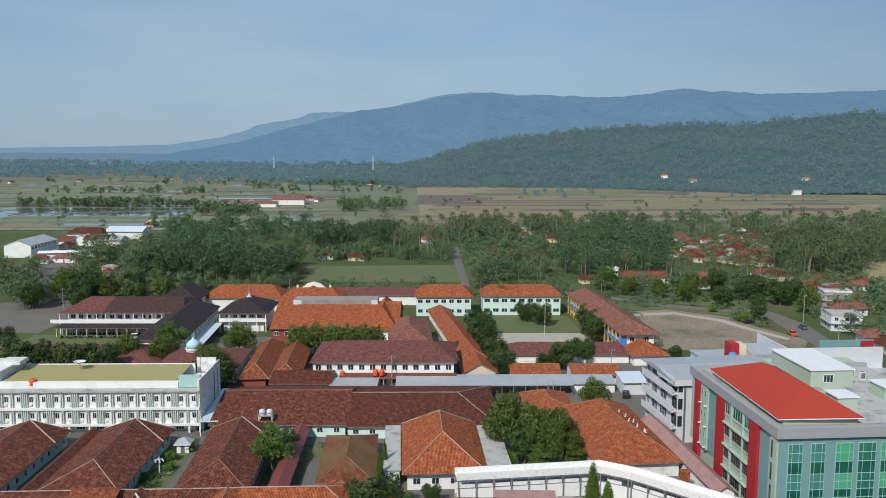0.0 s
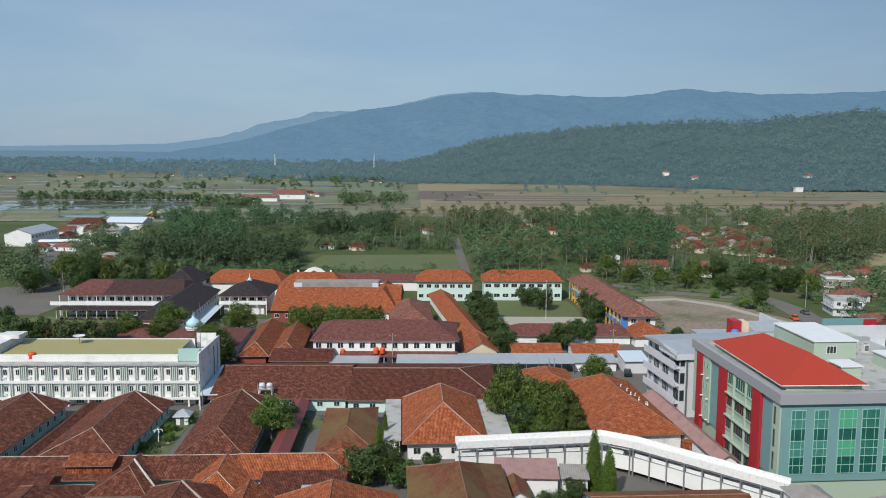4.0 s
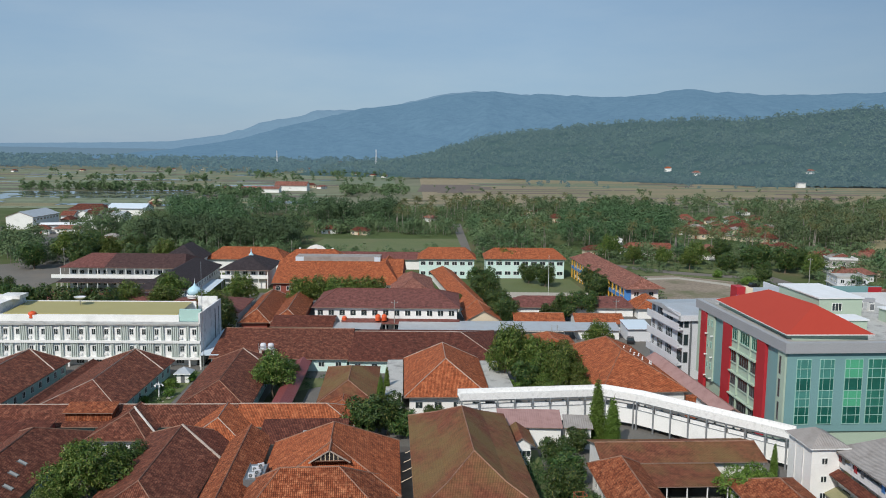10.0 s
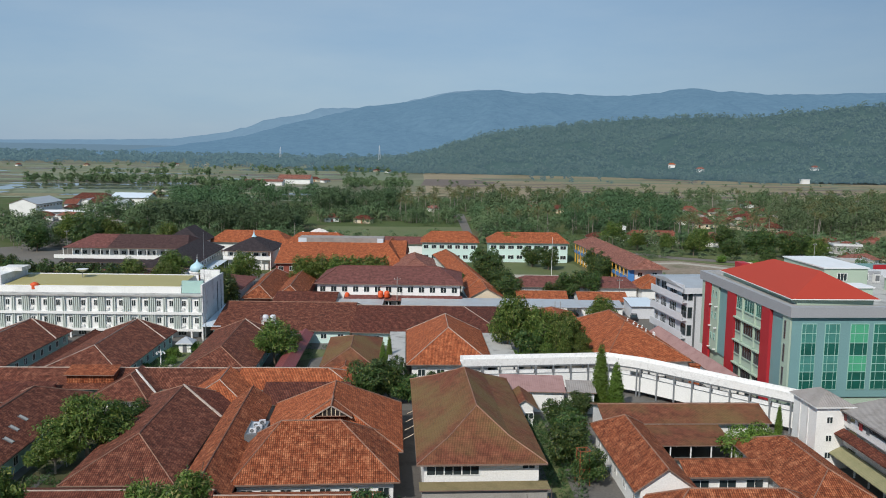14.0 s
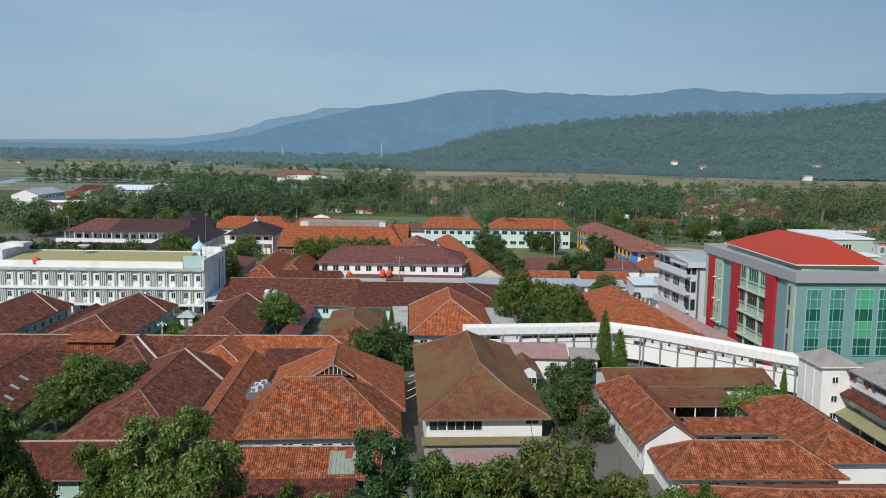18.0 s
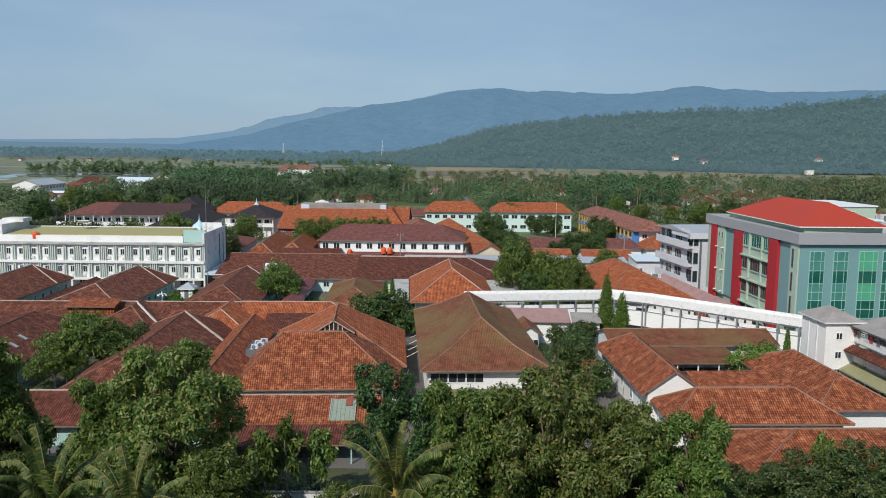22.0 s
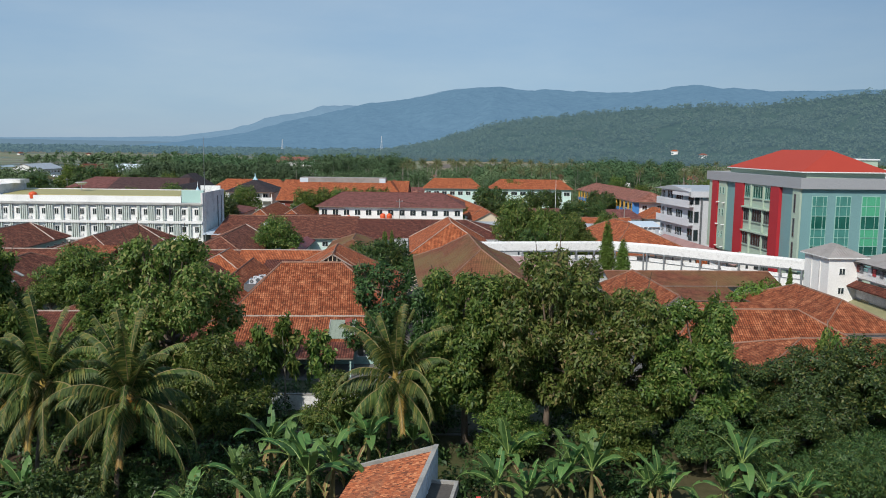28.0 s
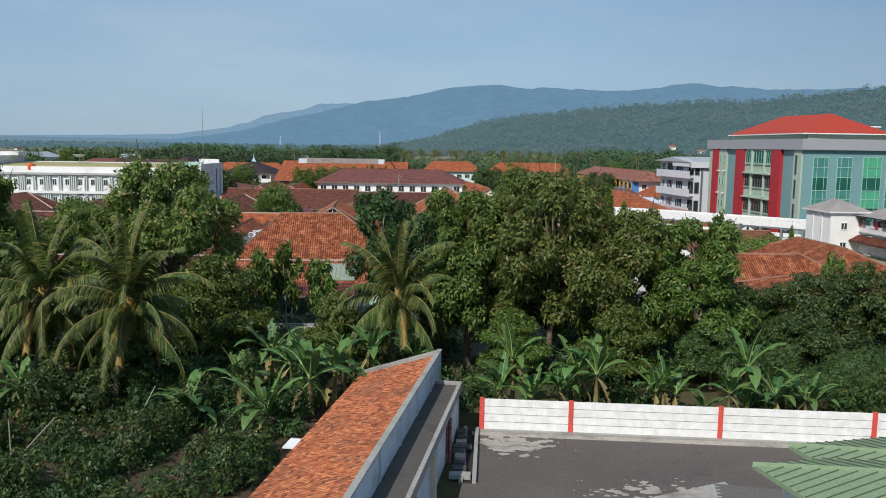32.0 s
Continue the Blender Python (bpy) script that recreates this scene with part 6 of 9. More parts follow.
for src, x, y, turn, s, sz in ((T_A, -22.3, 62.5, 20, 1.0, 1.16), (T_B, -29.2, 66.5, 80, 0.86, 0.88), (T_B, -38.4, 64.0, 200, 0.95, 1.18), (T_A, -43.0, 64.5, 140, 0.9, 1.02), (T_E, -17.5, 57.5, 30, 1.0, 1.0), (T_E, -24.5, 55.5, 130, 0.95, 0.85), (T_C, -5.8, 66.0, 10, 1.0, 1.03), (T_C, -1.8, 64.0, 100, 0.8, 0.93)):
    stand(src, x, y, 0, turn, s, group="tree row", sz=sz)
for src, x, y, turn, s, sz in ((T_F, -13.6, 64.0, 40, 0.8, 1.15), (T_F, -11.0, 66.0, 160, 0.75, 0.95), (T_F, -15.4, 62.5, 250, 0.75, 1.1), (T_B, 1.0, 58.5, 60, 0.9, 1.07), (T_A, 6.9, 58.0, 220, 0.95, 1.14), (T_B, 5.4, 60.5, 300, 0.8, 1.0), (T_A, 12.4, 58.5, 150, 0.85, 0.93), (T_B, 17.2, 57.0, 255, 0.84, 0.92)):
    stand(src, x, y, 0, turn, s, group="tree row", sz=sz)
for src, x, y, turn, s, sz in ((T_F, 18.9, 58.0, 10, 0.7, 1.6), (T_D, 21.5, 61.0, 70, 0.85, 0.82), (T_D, 27.5, 60.5, 190, 1.0, 0.92), (T_D, 33.5, 61.5, 300, 1.05, 0.98), (T_D, 40.0, 60.0, 20, 1.0, 1.0), (T_F, 29.6, 62.0, 80, 0.6, 1.15), (T_D, 24.5, 56.5, 110, 0.7, 0.62), (T_E, 11.5, 54.5, 200, 0.7, 0.7)):
    stand(src, x, y, 0, turn, s, group="tree row", sz=sz)
for src, x, y, turn, s, sz in ((T_E, 4.0, 55.0, 20, 0.65, 0.62), (T_D, 17.5, 53.5, 20, 0.6, 0.6), (T_E, -33.0, 58.0, 75, 1.0, 0.9), (T_B, -50.5, 63.5, 20, 0.9, 0.8), (T_E, -8.5, 57.5, 220, 0.62, 0.7)):
    stand(src, x, y, 0, turn, s, group="tree row", sz=sz)
for src in (T_A, T_C, T_D, T_F):
    hide_source(src)

# trees in the courts
T_G = tree("court_tree", "round-crowned garden tree with fresh green leaves", 3.6, 0.22, lobes_for(8.6, 8.0, 12, 21, low=0.28, flat=0.85), 1300, 6, 0.46, M_LEAF, M_BARK, 21)
T_H = tree("court_tree", "dense dark green tree in a court", 3.0, 0.2, lobes_for(7.5, 6.5, 10, 22, low=0.12, flat=0.9), 1200, 6, 0.46, M_LEAF_FEATHER, M_BARK, 22)
T_I = tree("garden_bush", "rounded bright green garden bush", 1.2, 0.12, lobes_for(4.2, 5.6, 9, 23, low=0.05, flat=0.75), 1100, 6, 0.30, M_LEAF_LIGHT, M_BARK, 23)
T_J = tree("cypress", "dense columnar green cypress with a pointed top", 2.0, 0.14, [(0, 0, 0.6 + 0.75 * k, 0.95 - 0.75 * (k / 11.5) ** 2.4, 0.95 - 0.75 * (k / 11.5) ** 2.4, 0.8) for k in range(12)], 4200, 6, 0.17, M_LEAF_LIGHT, M_BARK, 24, droop=-0.35)
T_K = tree("shade_tree", "wide low-branched shade tree with pale trunk", 3.2, 0.3, lobes_for(8.6, 9.0, 13, 25, low=0.3, flat=0.7), 2400, 6, 0.40, M_LEAF, M_BARK_PALE, 25)
for src, x, y, turn, s, sz in ((T_G, 11.8, 157.0, 10, 0.95, 1.42), (T_K, 18.0, 158.0, 70, 0.95, 1.22), (T_G, 14.6, 161.0, 130, 0.9, 1.36), (T_K, 22.8, 158.0, 200, 0.95, 1.12), (T_E, 25.4, 153.6, 20, 0.75, 0.78), (T_G, 21.6, 153.2, 300, 0.7, 1.0), (T_H, 16.0, 153.4, 40, 0.8, 0.95), (T_I, 12.8, 151.8, 90, 0.7, 0.75), (T_E, 18.8, 151.6, 160, 0.6, 0.6), (T_H, 35.6, 171.5, 0, 0.55, 0.8)):
    stand(src, x, y, 0, turn, s, sz=sz)
for src, x, y, turn, s in ((T_G, -32.8, 150.0, 20, 1.0), (T_H, -31.0, 158.0, 80, 0.7), (T_H, -9.6, 130.0, 50, 1.0), (T_H, -13.2, 129.5, 160, 0.95), (T_H, -6.4, 129.0, 160, 0.7), (T_J, -11.6, 141.0, 0, 0.75), (T_J, -11.0, 148.0, 0, 0.7), (T_J, -11.4, 136.0, 0, 0.8), (T_H, -2.0, 135.0, 10, 0.5),):
    stand(src, x, y, 0, turn, s)
for src, x, y, turn, s in ((T_K, -47.2, 102.0, 10, 1.06), (T_K, -49.6, 98.2, 200, 0.62), (T_H, -44.8, 110.5, 40, 0.8), (T_I, 40.4, 106.0, 0, 1.25), (T_I, 43.0, 107.5, 100, 0.95), (T_J, 47.0, 112.0, 0, 0.62), (T_H, 16.6, 116.6, 30, 0.68), (T_H, 20.9, 123.0, 140, 0.58), (T_H, 17.5, 110.0, 80, 0.75), (T_H, 16.0, 103.5, 170, 0.8), (T_H, 17.5, 98.0, 250, 0.62),):
    stand(src, x, y, 0, turn, s)
for src, x, y, turn, s in ((T_H, 12.6, 243, 30, 1.3), (T_H, 12.0, 256, 30, 1.35), (T_H, 16.6, 214, 90, 1.1), (T_H, 14.0, 226, 200, 1.1), (T_G, -59, 205, 10, 1.15), (T_G, -63, 214, 90, 1.0), (T_G, -62, 197, 170, 1.0), (T_G, -88, 222, 30, 1.1), (T_G, -79, 222, 30, 1.0), (T_H, 34, 276, 20, 1.1), (T_H, 29, 282, 20, 1.0), (T_H, 49, 253, 120, 1.15), (T_H, 48, 264, 10, 1.15), (T_H, 51, 275, 10, 1.1),):
    stand(src, x, y, 0, turn, s)
for src, x, y, turn, s in ((T_H, 33, 222, 220, 1.1), (T_H, 28, 218, 220, 0.8), (T_H, 40, 228, 10, 1.0), (T_G, 35.5, 186.0, 10, 0.85),):
    stand(src, x, y, 0, turn, s)
for src, x, y, turn, s in ((T_G, -37.5, 234, 0, 1.1), (T_G, -32, 233, 30, 1.12), (T_G, -26, 233, 60, 1.1), (T_G, -20.5, 231, 60, 1.15), (T_G, -42, 235, 100, 1.05), (T_G, -79.5, 233, 150, 1.2), (T_H, -113, 210, 0, 1.45), (T_H, -107.5, 209.5, 60, 1.5), (T_H, -98, 209.5, 160, 1.45), (T_H, -91, 210, 20, 1.4), (T_G, -60, 235, 40, 1.15), (T_H, -56.5, 200, 90, 1.3), (T_H, -126, 232, 160, 1.0), (T_H, -133, 240, 20, 1.1), (T_H, -92, 209, 220, 0.85), (T_K, 22, 300, 30, 1.2), (T_H, 3, 233, 30, 0.7),):
    stand(src, x, y, 0, turn, s)
for src, x, y, turn, s in ((T_H, -2, 214, 30, 0.8),):
    stand(src, x, y, 0, turn, s)
for src, x, y, turn, s in ((T_I, -54.0, 155.0, 0, 0.5), (T_I, -52.5, 150.0, 60, 0.42), (T_I, -55.5, 145.0, 60, 0.36), (T_I, -51.5, 160.0, 60, 0.4), (T_I, -21.0, 163.0, 60, 0.3), (T_H, 60, 228, 10, 0.6), (T_H, 68, 232, 60, 0.55), (T_H, -71, 139, 60, 0.3), (T_H, -70.5, 146, 60, 0.3),):
    stand(src, x, y, 0, turn, s)

for src, x, y, turn, s in ((T_G, 96, 318, 10, 1.0), (T_H, 108, 309, 70, 1.15), (T_G, 88, 327, 130, 0.9), (T_H, 118, 300, 20, 0.9), (T_H, 122, 322, 60, 1.3), (T_G, 103, 333, 200, 1.1), (T_H, 131, 312, 15, 1.4), (T_G, 136, 298, 80, 1.1), (T_H, 128, 330, 300, 1.3), (T_G, 77, 331, 40, 0.9), (T_H, 113, 286, 140, 0.8), (T_H, 140, 322, 260, 1.2), (T_G, 70, 345, 30, 1.2), (T_H, 116, 340, 110, 1.4), (T_I, 106, 282, 0, 0.9), (T_I, 101, 300, 50, 0.7)):
    stand(src, x, y, 0, turn, s)
for src, x, y, turn, s in ((T_H, -141, 312, 0, 1.7), (T_G, -150, 322, 60, 1.5), (T_H, -146, 335, 90, 1.6), (T_H, -136, 300, 30, 1.3), (T_G, -132, 318, 150, 1.3), (T_H, -120, 312, 10, 1.2), (T_G, -110, 318, 220, 1.2), (T_H, -156, 305, 70, 1.4), (T_H, -128, 334, 45, 1.4)):
    stand(src, x, y, 0, turn, s)
stand(T_J, 24.4, 127.0, 0, 0, 1.45, sz=1.12)
stand(T_J, 26.7, 126.0, 0, 60, 1.4, sz=0.84)


def frond(length, lift, droop, mat, seed, leaflet=0.62, pairs=38):
    """A feather leaf that rises from the origin along +x and bends down."""
    rng = random.Random(seed)
    g = Geo()
    mid = []
    n = 10
    a, p = lift, Vector((0, 0, 0))
    for k in range(n + 1):
        mid.append(p.copy())
        p = p + Vector((math.cos(a), 0, math.sin(a))) * (length / n)
        a -= droop / n * (0.5 + k / n)
    g.tube(mid, [0.05 * (1 - 0.85 * k / n) + 0.006 for k in range(n + 1)], 4, 1)
    for k in range(pairs):
        f = 0.14 + 0.86 * k / pairs
        i = min(n - 1, int(f * n))
        c = mid[i].lerp(mid[i + 1], f * n - i)
        d = (mid[i + 1] - mid[i]).normalized()
        ll = leaflet * math.sin(min(1.0, 0.25 + f * 1.1) * math.pi * 0.82 + 0.25) * rng.uniform(0.85, 1.1) + 0.12
        for s in (-1, 1):
            out = (Vector((0, s, 0)) * 0.75 + d * 0.55 + Vector((0, 0, -0.35 - rng.uniform(0, 0.35)))).normalized()
            w = d * 0.05
            m = c + out * ll * 0.5 + Vector((0, 0, 0.02))
            tip = c + out * ll + Vector((0, 0, -0.3 * ll * rng.uniform(0.7, 1.3)))
            j = len(g.v)
            g.v += [tuple(c - w), tuple(c + w), tuple(m + w), tuple(m - w), tuple(tip)]
            g.f += [(j, j + 1, j + 2, j + 3), (j + 3, j + 2, j + 4)]
            g.m += [0, 0]
    ob = part("frond", g, [mat, M_STEM], None, uv=False)
    me = ob.data
    bpy.data.objects.remove(ob)
    return me


FRONDS = [frond(5.7, lift, dr, M_FROND, 30 + i, 1.1, 58) for i, (lift, dr) in enumerate(((1.42, 0.5), (1.15, 1.3), (0.8, 2.0), (0.45, 2.1), (0.0, 1.7), (-0.5, 1.1)))]
M_NUT = surface("orange_coconut_husk", (0.42, 0.13, 0.02), (0.52, 0.22, 0.04), rough=0.5, scale=4.0, bump=0.02)
FROND_DRY = [frond(5.0, -0.1, 1.35, M_FROND_DRY, 41, 0.9, 50), frond(4.4, -0.9, 0.7, M_FROND_DRY, 42, 0.9, 50)]


def palm(x, y, h, seed, lean, label, s=1.0, dry=3):
    rng = random.Random(seed)
    e = thing("coconut_palm", x, y, 0, label, "palm tree", "coconut palms")
    top = Vector((lean[0], lean[1], h))
    pts_ = [Vector((0, 0, -0.1)), Vector((lean[0] * 0.15, lean[1] * 0.15, h * 0.3)), Vector((lean[0] * 0.5, lean[1] * 0.5, h * 0.65)), top]
    part("trunk", Geo().tube(pts_, [0.24, 0.15, 0.13, 0.14], 9), M_BARK, e, smooth=True, uv=False)
    part("crown_shaft", Geo().lathe([(0.16, h - 0.1), (0.3, h + 0.15), (0.2, h + 0.7), (0.05, h + 1.2)], 9, lean[0], lean[1]), M_FROND_DRY, e, "fibrous brown crown heart", uv=False)
    n = 30
    for k in range(n):
        lay = min(5, int(k / n * 6))
        share("frond", FRONDS[lay], e, pose(top.x, top.y, top.z + 0.55 - lay * 0.1, 0, rng.uniform(-8, 8), k * 137.5 + rng.uniform(-14, 14)) @ Matrix.Scale(s * rng.uniform(0.85, 1.1), 4))
    for k in range(dry):
        share("frond", FROND_DRY[k % 2], e, pose(top.x, top.y, top.z + 0.1, 0, 0, 40 + k * 121) @ Matrix.Scale(s, 4), "yellowed hanging frond")
    for k in range(14):
        a, r = k * 0.9, 0.42 + 0.16 * (k % 2)
        part("coconut", Geo().lathe([(0.01, -0.24), (0.14, -0.16), (0.2, 0.0), (0.14, 0.16), (0.01, 0.24)], 8, top.x + r * math.cos(a), top.y + r * math.sin(a)), M_NUT if seed == 1 else M_STEM, e, uv=False).location.z = h + 0.15 - 0.2 * (k % 3)
    return e


palm(-20.6, 47.0, 6.2, 1, (0.9, 0.5), "coconut palm with orange nuts and hanging yellowed fronds", 1.0, 4)
palm(-26.4, 49.0, 6.3, 2, (0.4, 0.6), "coconut palm with golden dry lower fronds", 1.0, 5)
palm(-4.5, 55.0, 5.4, 3, (0.5, 0.3), "coconut palm standing behind the tiled shed", 0.95, 3)
palm(-33.5, 52.0, 5.6, 4, (-0.5, 0.4), "coconut palm at the edge of the grove", 0.95, 2)


def banana_leaf(length, width, lift, droop, mat, seed):
    rng = random.Random(seed)
    g = Geo()
    n, a, p = 11, lift, Vector((0, 0, 0))
    mid = []
    for k in range(n + 1):
        mid.append(p.copy())
        p = p + Vector((math.cos(a), 0, math.sin(a))) * (length / n)
        a -= droop / n * (0.4 + 1.2 * k / n)
    prof = [0.03, 0.05, 0.55, 0.85, 1.0, 1.0, 0.98, 0.93, 0.85, 0.7, 0.45, 0.05]
    for s in (-1, 1):
        i0 = len(g.v)
        for k in range(n + 1):
            w = width / 2 * prof[k] * rng.uniform(0.85, 1.05)
            g.v.append(tuple(mid[k]))
            g.v.append((mid[k].x + rng.uniform(-0.03, 0.03), s * w, mid[k].z + w * 0.25 - 0.3 * w * abs(rng.gauss(0, 0.6))))
        for k in range(n):
            if rng.random() < 0.08 and k > 2:
                continue
            q = (i0 + 2 * k, i0 + 2 * k + 1, i0 + 2 * k + 3, i0 + 2 * k + 2)
            g.f.append(q if s > 0 else q[::-1])
            g.m.append(0)
    g.tube([m - Vector((0, 0, 0.012)) for m in mid], [0.035 * (1 - 0.8 * k / n) + 0.004 for k in range(n + 1)], 4, 1)
    ob = part("leaf", g, [mat, M_MIDRIB], None, uv=False)
    me = ob.data
    bpy.data.objects.remove(ob)
    return me


M_MIDRIB = surface("pale_midrib", (0.2, 0.3, 0.08), (0.28, 0.36, 0.12), rough=0.5, bump=0.0, space="Object")
BLADES = [banana_leaf(l * 1.2, w * 1.2, li, dr, M_BANANA, 60 + i) for i, (l, w, li, dr) in enumerate(((2.1, 0.5, 1.35, 0.5), (2.3, 0.58, 1.1, 1.3), (2.3, 0.6, 0.85, 1.7), (2.2, 0.58, 0.6, 1.9), (1.9, 0.52, 1.2, 0.9)))]
BLADE_DRY = banana_leaf(1.7, 0.4, -0.7, 1.0, M_BANANA_DRY, 71)


def banana(x, y, h, seed, s=1.0, n=8, label="banana plant with ragged green leaves"):
    rng = random.Random(seed)
    e = thing("banana_plant", x, y, rng.uniform(0, 360), label, "banana plant", "banana plants")
    part("stem", Geo().tube([(0, 0, -0.05), (0.03, 0.02, h * 0.5), (0.06, 0.0, h)], [0.16 * s, 0.13 * s, 0.09 * s], 8), M_STEM, e, smooth=True, uv=False)
    for k in range(n):
        lay = 0 if k == 0 else 1 + (k * 7 + seed) % 4
        share("leaf", BLADES[lay], e, pose(0.05, 0, h - 0.05, 0, rng.uniform(-10, 10), k * 137.5 + rng.uniform(-20, 20)) @ Matrix.Scale(s * rng.uniform(0.8, 1.1), 4))
    for k in range(2):
        share("leaf", BLADE_DRY, e, pose(0.05, 0, h - 0.15, 0, 0, 70 + k * 170 + seed * 13) @ Matrix.Scale(s, 4), "withered brown leaf")
    return e


for i, (x, y, h, s) in enumerate(((2.7, 46.4, 1.9, 1.0), (3.5, 47.0, 3.5, 1.1), (4.5, 46.1, 1.5, 0.9), (6.1, 46.6, 2.0, 0.95), (7.3, 47.3, 2.7, 1.15), (8.4, 46.5, 2.9, 1.2), (11.9, 46.2, 2.0, 0.85), (12.5, 46.6, 2.3, 0.85), (13.0, 46.0, 1.9, 0.8), (16.0, 45.4, 2.2, 0.9), (17.0, 45.5, 1.3, 0.8), (17.5, 47.0, 3.3, 1.2), (18.8, 45.6, 1.9, 0.9), (20.5, 45.6, 1.8, 0.95), (21.6, 46.8, 1.3, 0.7))):
    banana(x, y, h, 100 + i, s)
for i, (x, y, h, s) in enumerate(((14.6, 45.7, 0.9, 0.7), (-10.6, 43.2, 1.3, 1.15), (-8.6, 46.6, 2.3, 1.35), (-7.4, 47.9, 2.4, 1.2), (-5.6, 52.0, 2.6, 1.1), (-10.4, 49.5, 2.4, 1.1), (-12.8, 46.6, 2.0, 1.05), (-15.2, 44.0, 1.2, 1.2), (-24.5, 44.0, 2.0, 1.0), (-7.4, 53.0, 2.2, 1.0), (-2.6, 53.5, 2.0, 0.95), (-12.0, 51.5, 2.6, 1.1))):
    banana(x, y, h, 120 + i, s)

e = thing("low_wall", -17.2, 65.2, 2, "low whitewashed wall with stained plaster behind the bananas", "wall")
part("wall", Geo().box(0, 0, 0, 9.4, 0.25, 1.35), M_WHITE_WORN, e)
part("coping", Geo().box(-0.05, -0.05, 1.35, 9.45, 0.3, 1.45), M_CONCRETE, e)
part("pillar", Geo().box(-0.2, -0.1, 0, 0.2, 0.35, 1.7), M_WHITE_WORN, e)

# low growth under and before the trees
rng_ = random.Random(5)
low = []
for _ in range(420):
    x, y = rng_.uniform(-50, 48), rng_.uniform(47.5, 72)
    if -18 < x < 0 and 68.5 < y:
        continue
    h = rng_.uniform(0.6, 2.4)
    r = rng_.uniform(0.8, 1.9)
    low.append((x, y, h * 0.45, r, r, h * 0.55))
shr = quads("undergrowth", leaf_cloud(low, 24000, 5, 0.32, 77), 4, M_LEAF_DARK)
tagged(shr, "tangled dark green undergrowth beneath the trees", "undergrowth", kind="stuff")
low = []
for _ in range(520):
    x, y = rng_.uniform(-38, -8.5), rng_.uniform(30, 50)
    if x > -9.5 + (y - 40) * 0.14:
        continue
    h = rng_.uniform(0.5, 1.6) + (1.0 if y > 43 and rng_.random() < 0.5 else 0.0)
    r = rng_.uniform(0.6, 1.3)
    low.append((x, y, h * 0.45, r, r, h * 0.55))
shr = quads("shrubs", leaf_cloud(low[::2], 21000, 6, 0.2, 78), 4, M_LEAF_DARK)
big_ = [(x, y, z * 1.7 + 0.3, r * 0.9, r2 * 0.9, h * 1.5) for x, y, z, r, r2, h in low[1::5]]
tagged(quads("shrubs", leaf_cloud(big_, 9000, 6, 0.24, 81), 4, M_LEAF_FEATHER), "taller leafy shrubs and cassava beside the shed", "shrubs", kind="stuff")
tagged(shr, "low green shrubs and cassava beside the shed", "shrubs", kind="stuff")
low = [(rng_.uniform(18, 30), rng_.uniform(47.5, 53), rng_.uniform(1.0, 2.6), 1.6, 1.5, 1.3) for _ in range(30)]
bam = quads("bamboo_thicket", leaf_cloud(low, 6500, 6, 0.24, 79, droop=0.5, width=0.2), 4, M_LEAF_FEATHER)
tagged(bam, "thicket of fine-leaved young bamboo behind the wall", "bamboo", kind="stuff")

# ---- woods, tree lines and villages beyond the school ----


def wood(name, label, spots, seed, per, size, mat, h0, h1, spread=0.45, tagged_as="woods"):
    """Many far trees in one mesh: each a crown of leaf clumps in seven lobes; spots are (x, y, ground z)."""
    rng = np.random.default_rng(seed)
    P_ = np.array(spots, dtype=float)
    n = len(P_)
    h = rng.uniform(h0, h1, n)
    w = h * rng.uniform(spread * 0.75, spread * 1.25, n)
    mid_h = 0.52 if h1 > 11 else 0.46
    lob = unit(rng.normal(size=(n * 7, 3)) + np.array([0, 0, 0.15])).reshape(n, 7, 3) * rng.uniform(0.45, 0.85, (n, 7, 1))
    rad = rng.uniform(0.3, 0.52, (n, 7))
    tree_i = np.repeat(np.arange(n), per)
    lobe_i = rng.integers(0, 7, n * per)
    d = unit(rng.normal(size=(n * per, 3)))
    d[:, 2] = np.where(rng.random(n * per) < 0.7, np.abs(d[:, 2]), d[:, 2])
    off = lob[tree_i, lobe_i] + d * (rad[tree_i, lobe_i] * rng.uniform(0.75, 1.0, n * per))[:, None]
    hh, ww = h[tree_i], w[tree_i]
    c = P_[tree_i] + np.stack([off[:, 0] * ww * 0.7, off[:, 1] * ww * 0.7, hh * mid_h + off[:, 2] * hh * (1.0 - mid_h) * 0.96], 1)
    nrm = unit(d + np.array([0, 0, 0.35]) + rng.normal(0, 0.2, (n * per, 3)))
    t = unit(np.cross(nrm, rng.normal(size=(n * per, 3))))
    s_ = unit(np.cross(nrm, t))
    sz = (size * rng.uniform(0.55, 1.25, n * per) * (h / h1)[tree_i])[:, None]
    v = np.stack([c - t * sz, c + s_ * sz * 0.7, c + t * sz - nrm * sz * 0.3, c - s_ * sz * 0.7], 1)
    ob = tagged(quads(name, v.reshape(-1, 3), 4, mat), label, tagged_as, kind="stuff")
    if name == "grove":
        up = np.stack([np.zeros(n), np.zeros(n), h * 0.6], 1)
        stems = []
        for ax in (np.array([0.13, 0, 0]), np.array([0, 0.13, 0])):
            stems.append(np.stack([P_ - ax, P_ + ax, P_ + up + ax * 0.5, P_ + up - ax * 0.5], 1))
        quads("trunks", np.concatenate(stems).reshape(-1, 3), 4, M_BARK_PALE, ob, "pale slender trunks")
    return ob


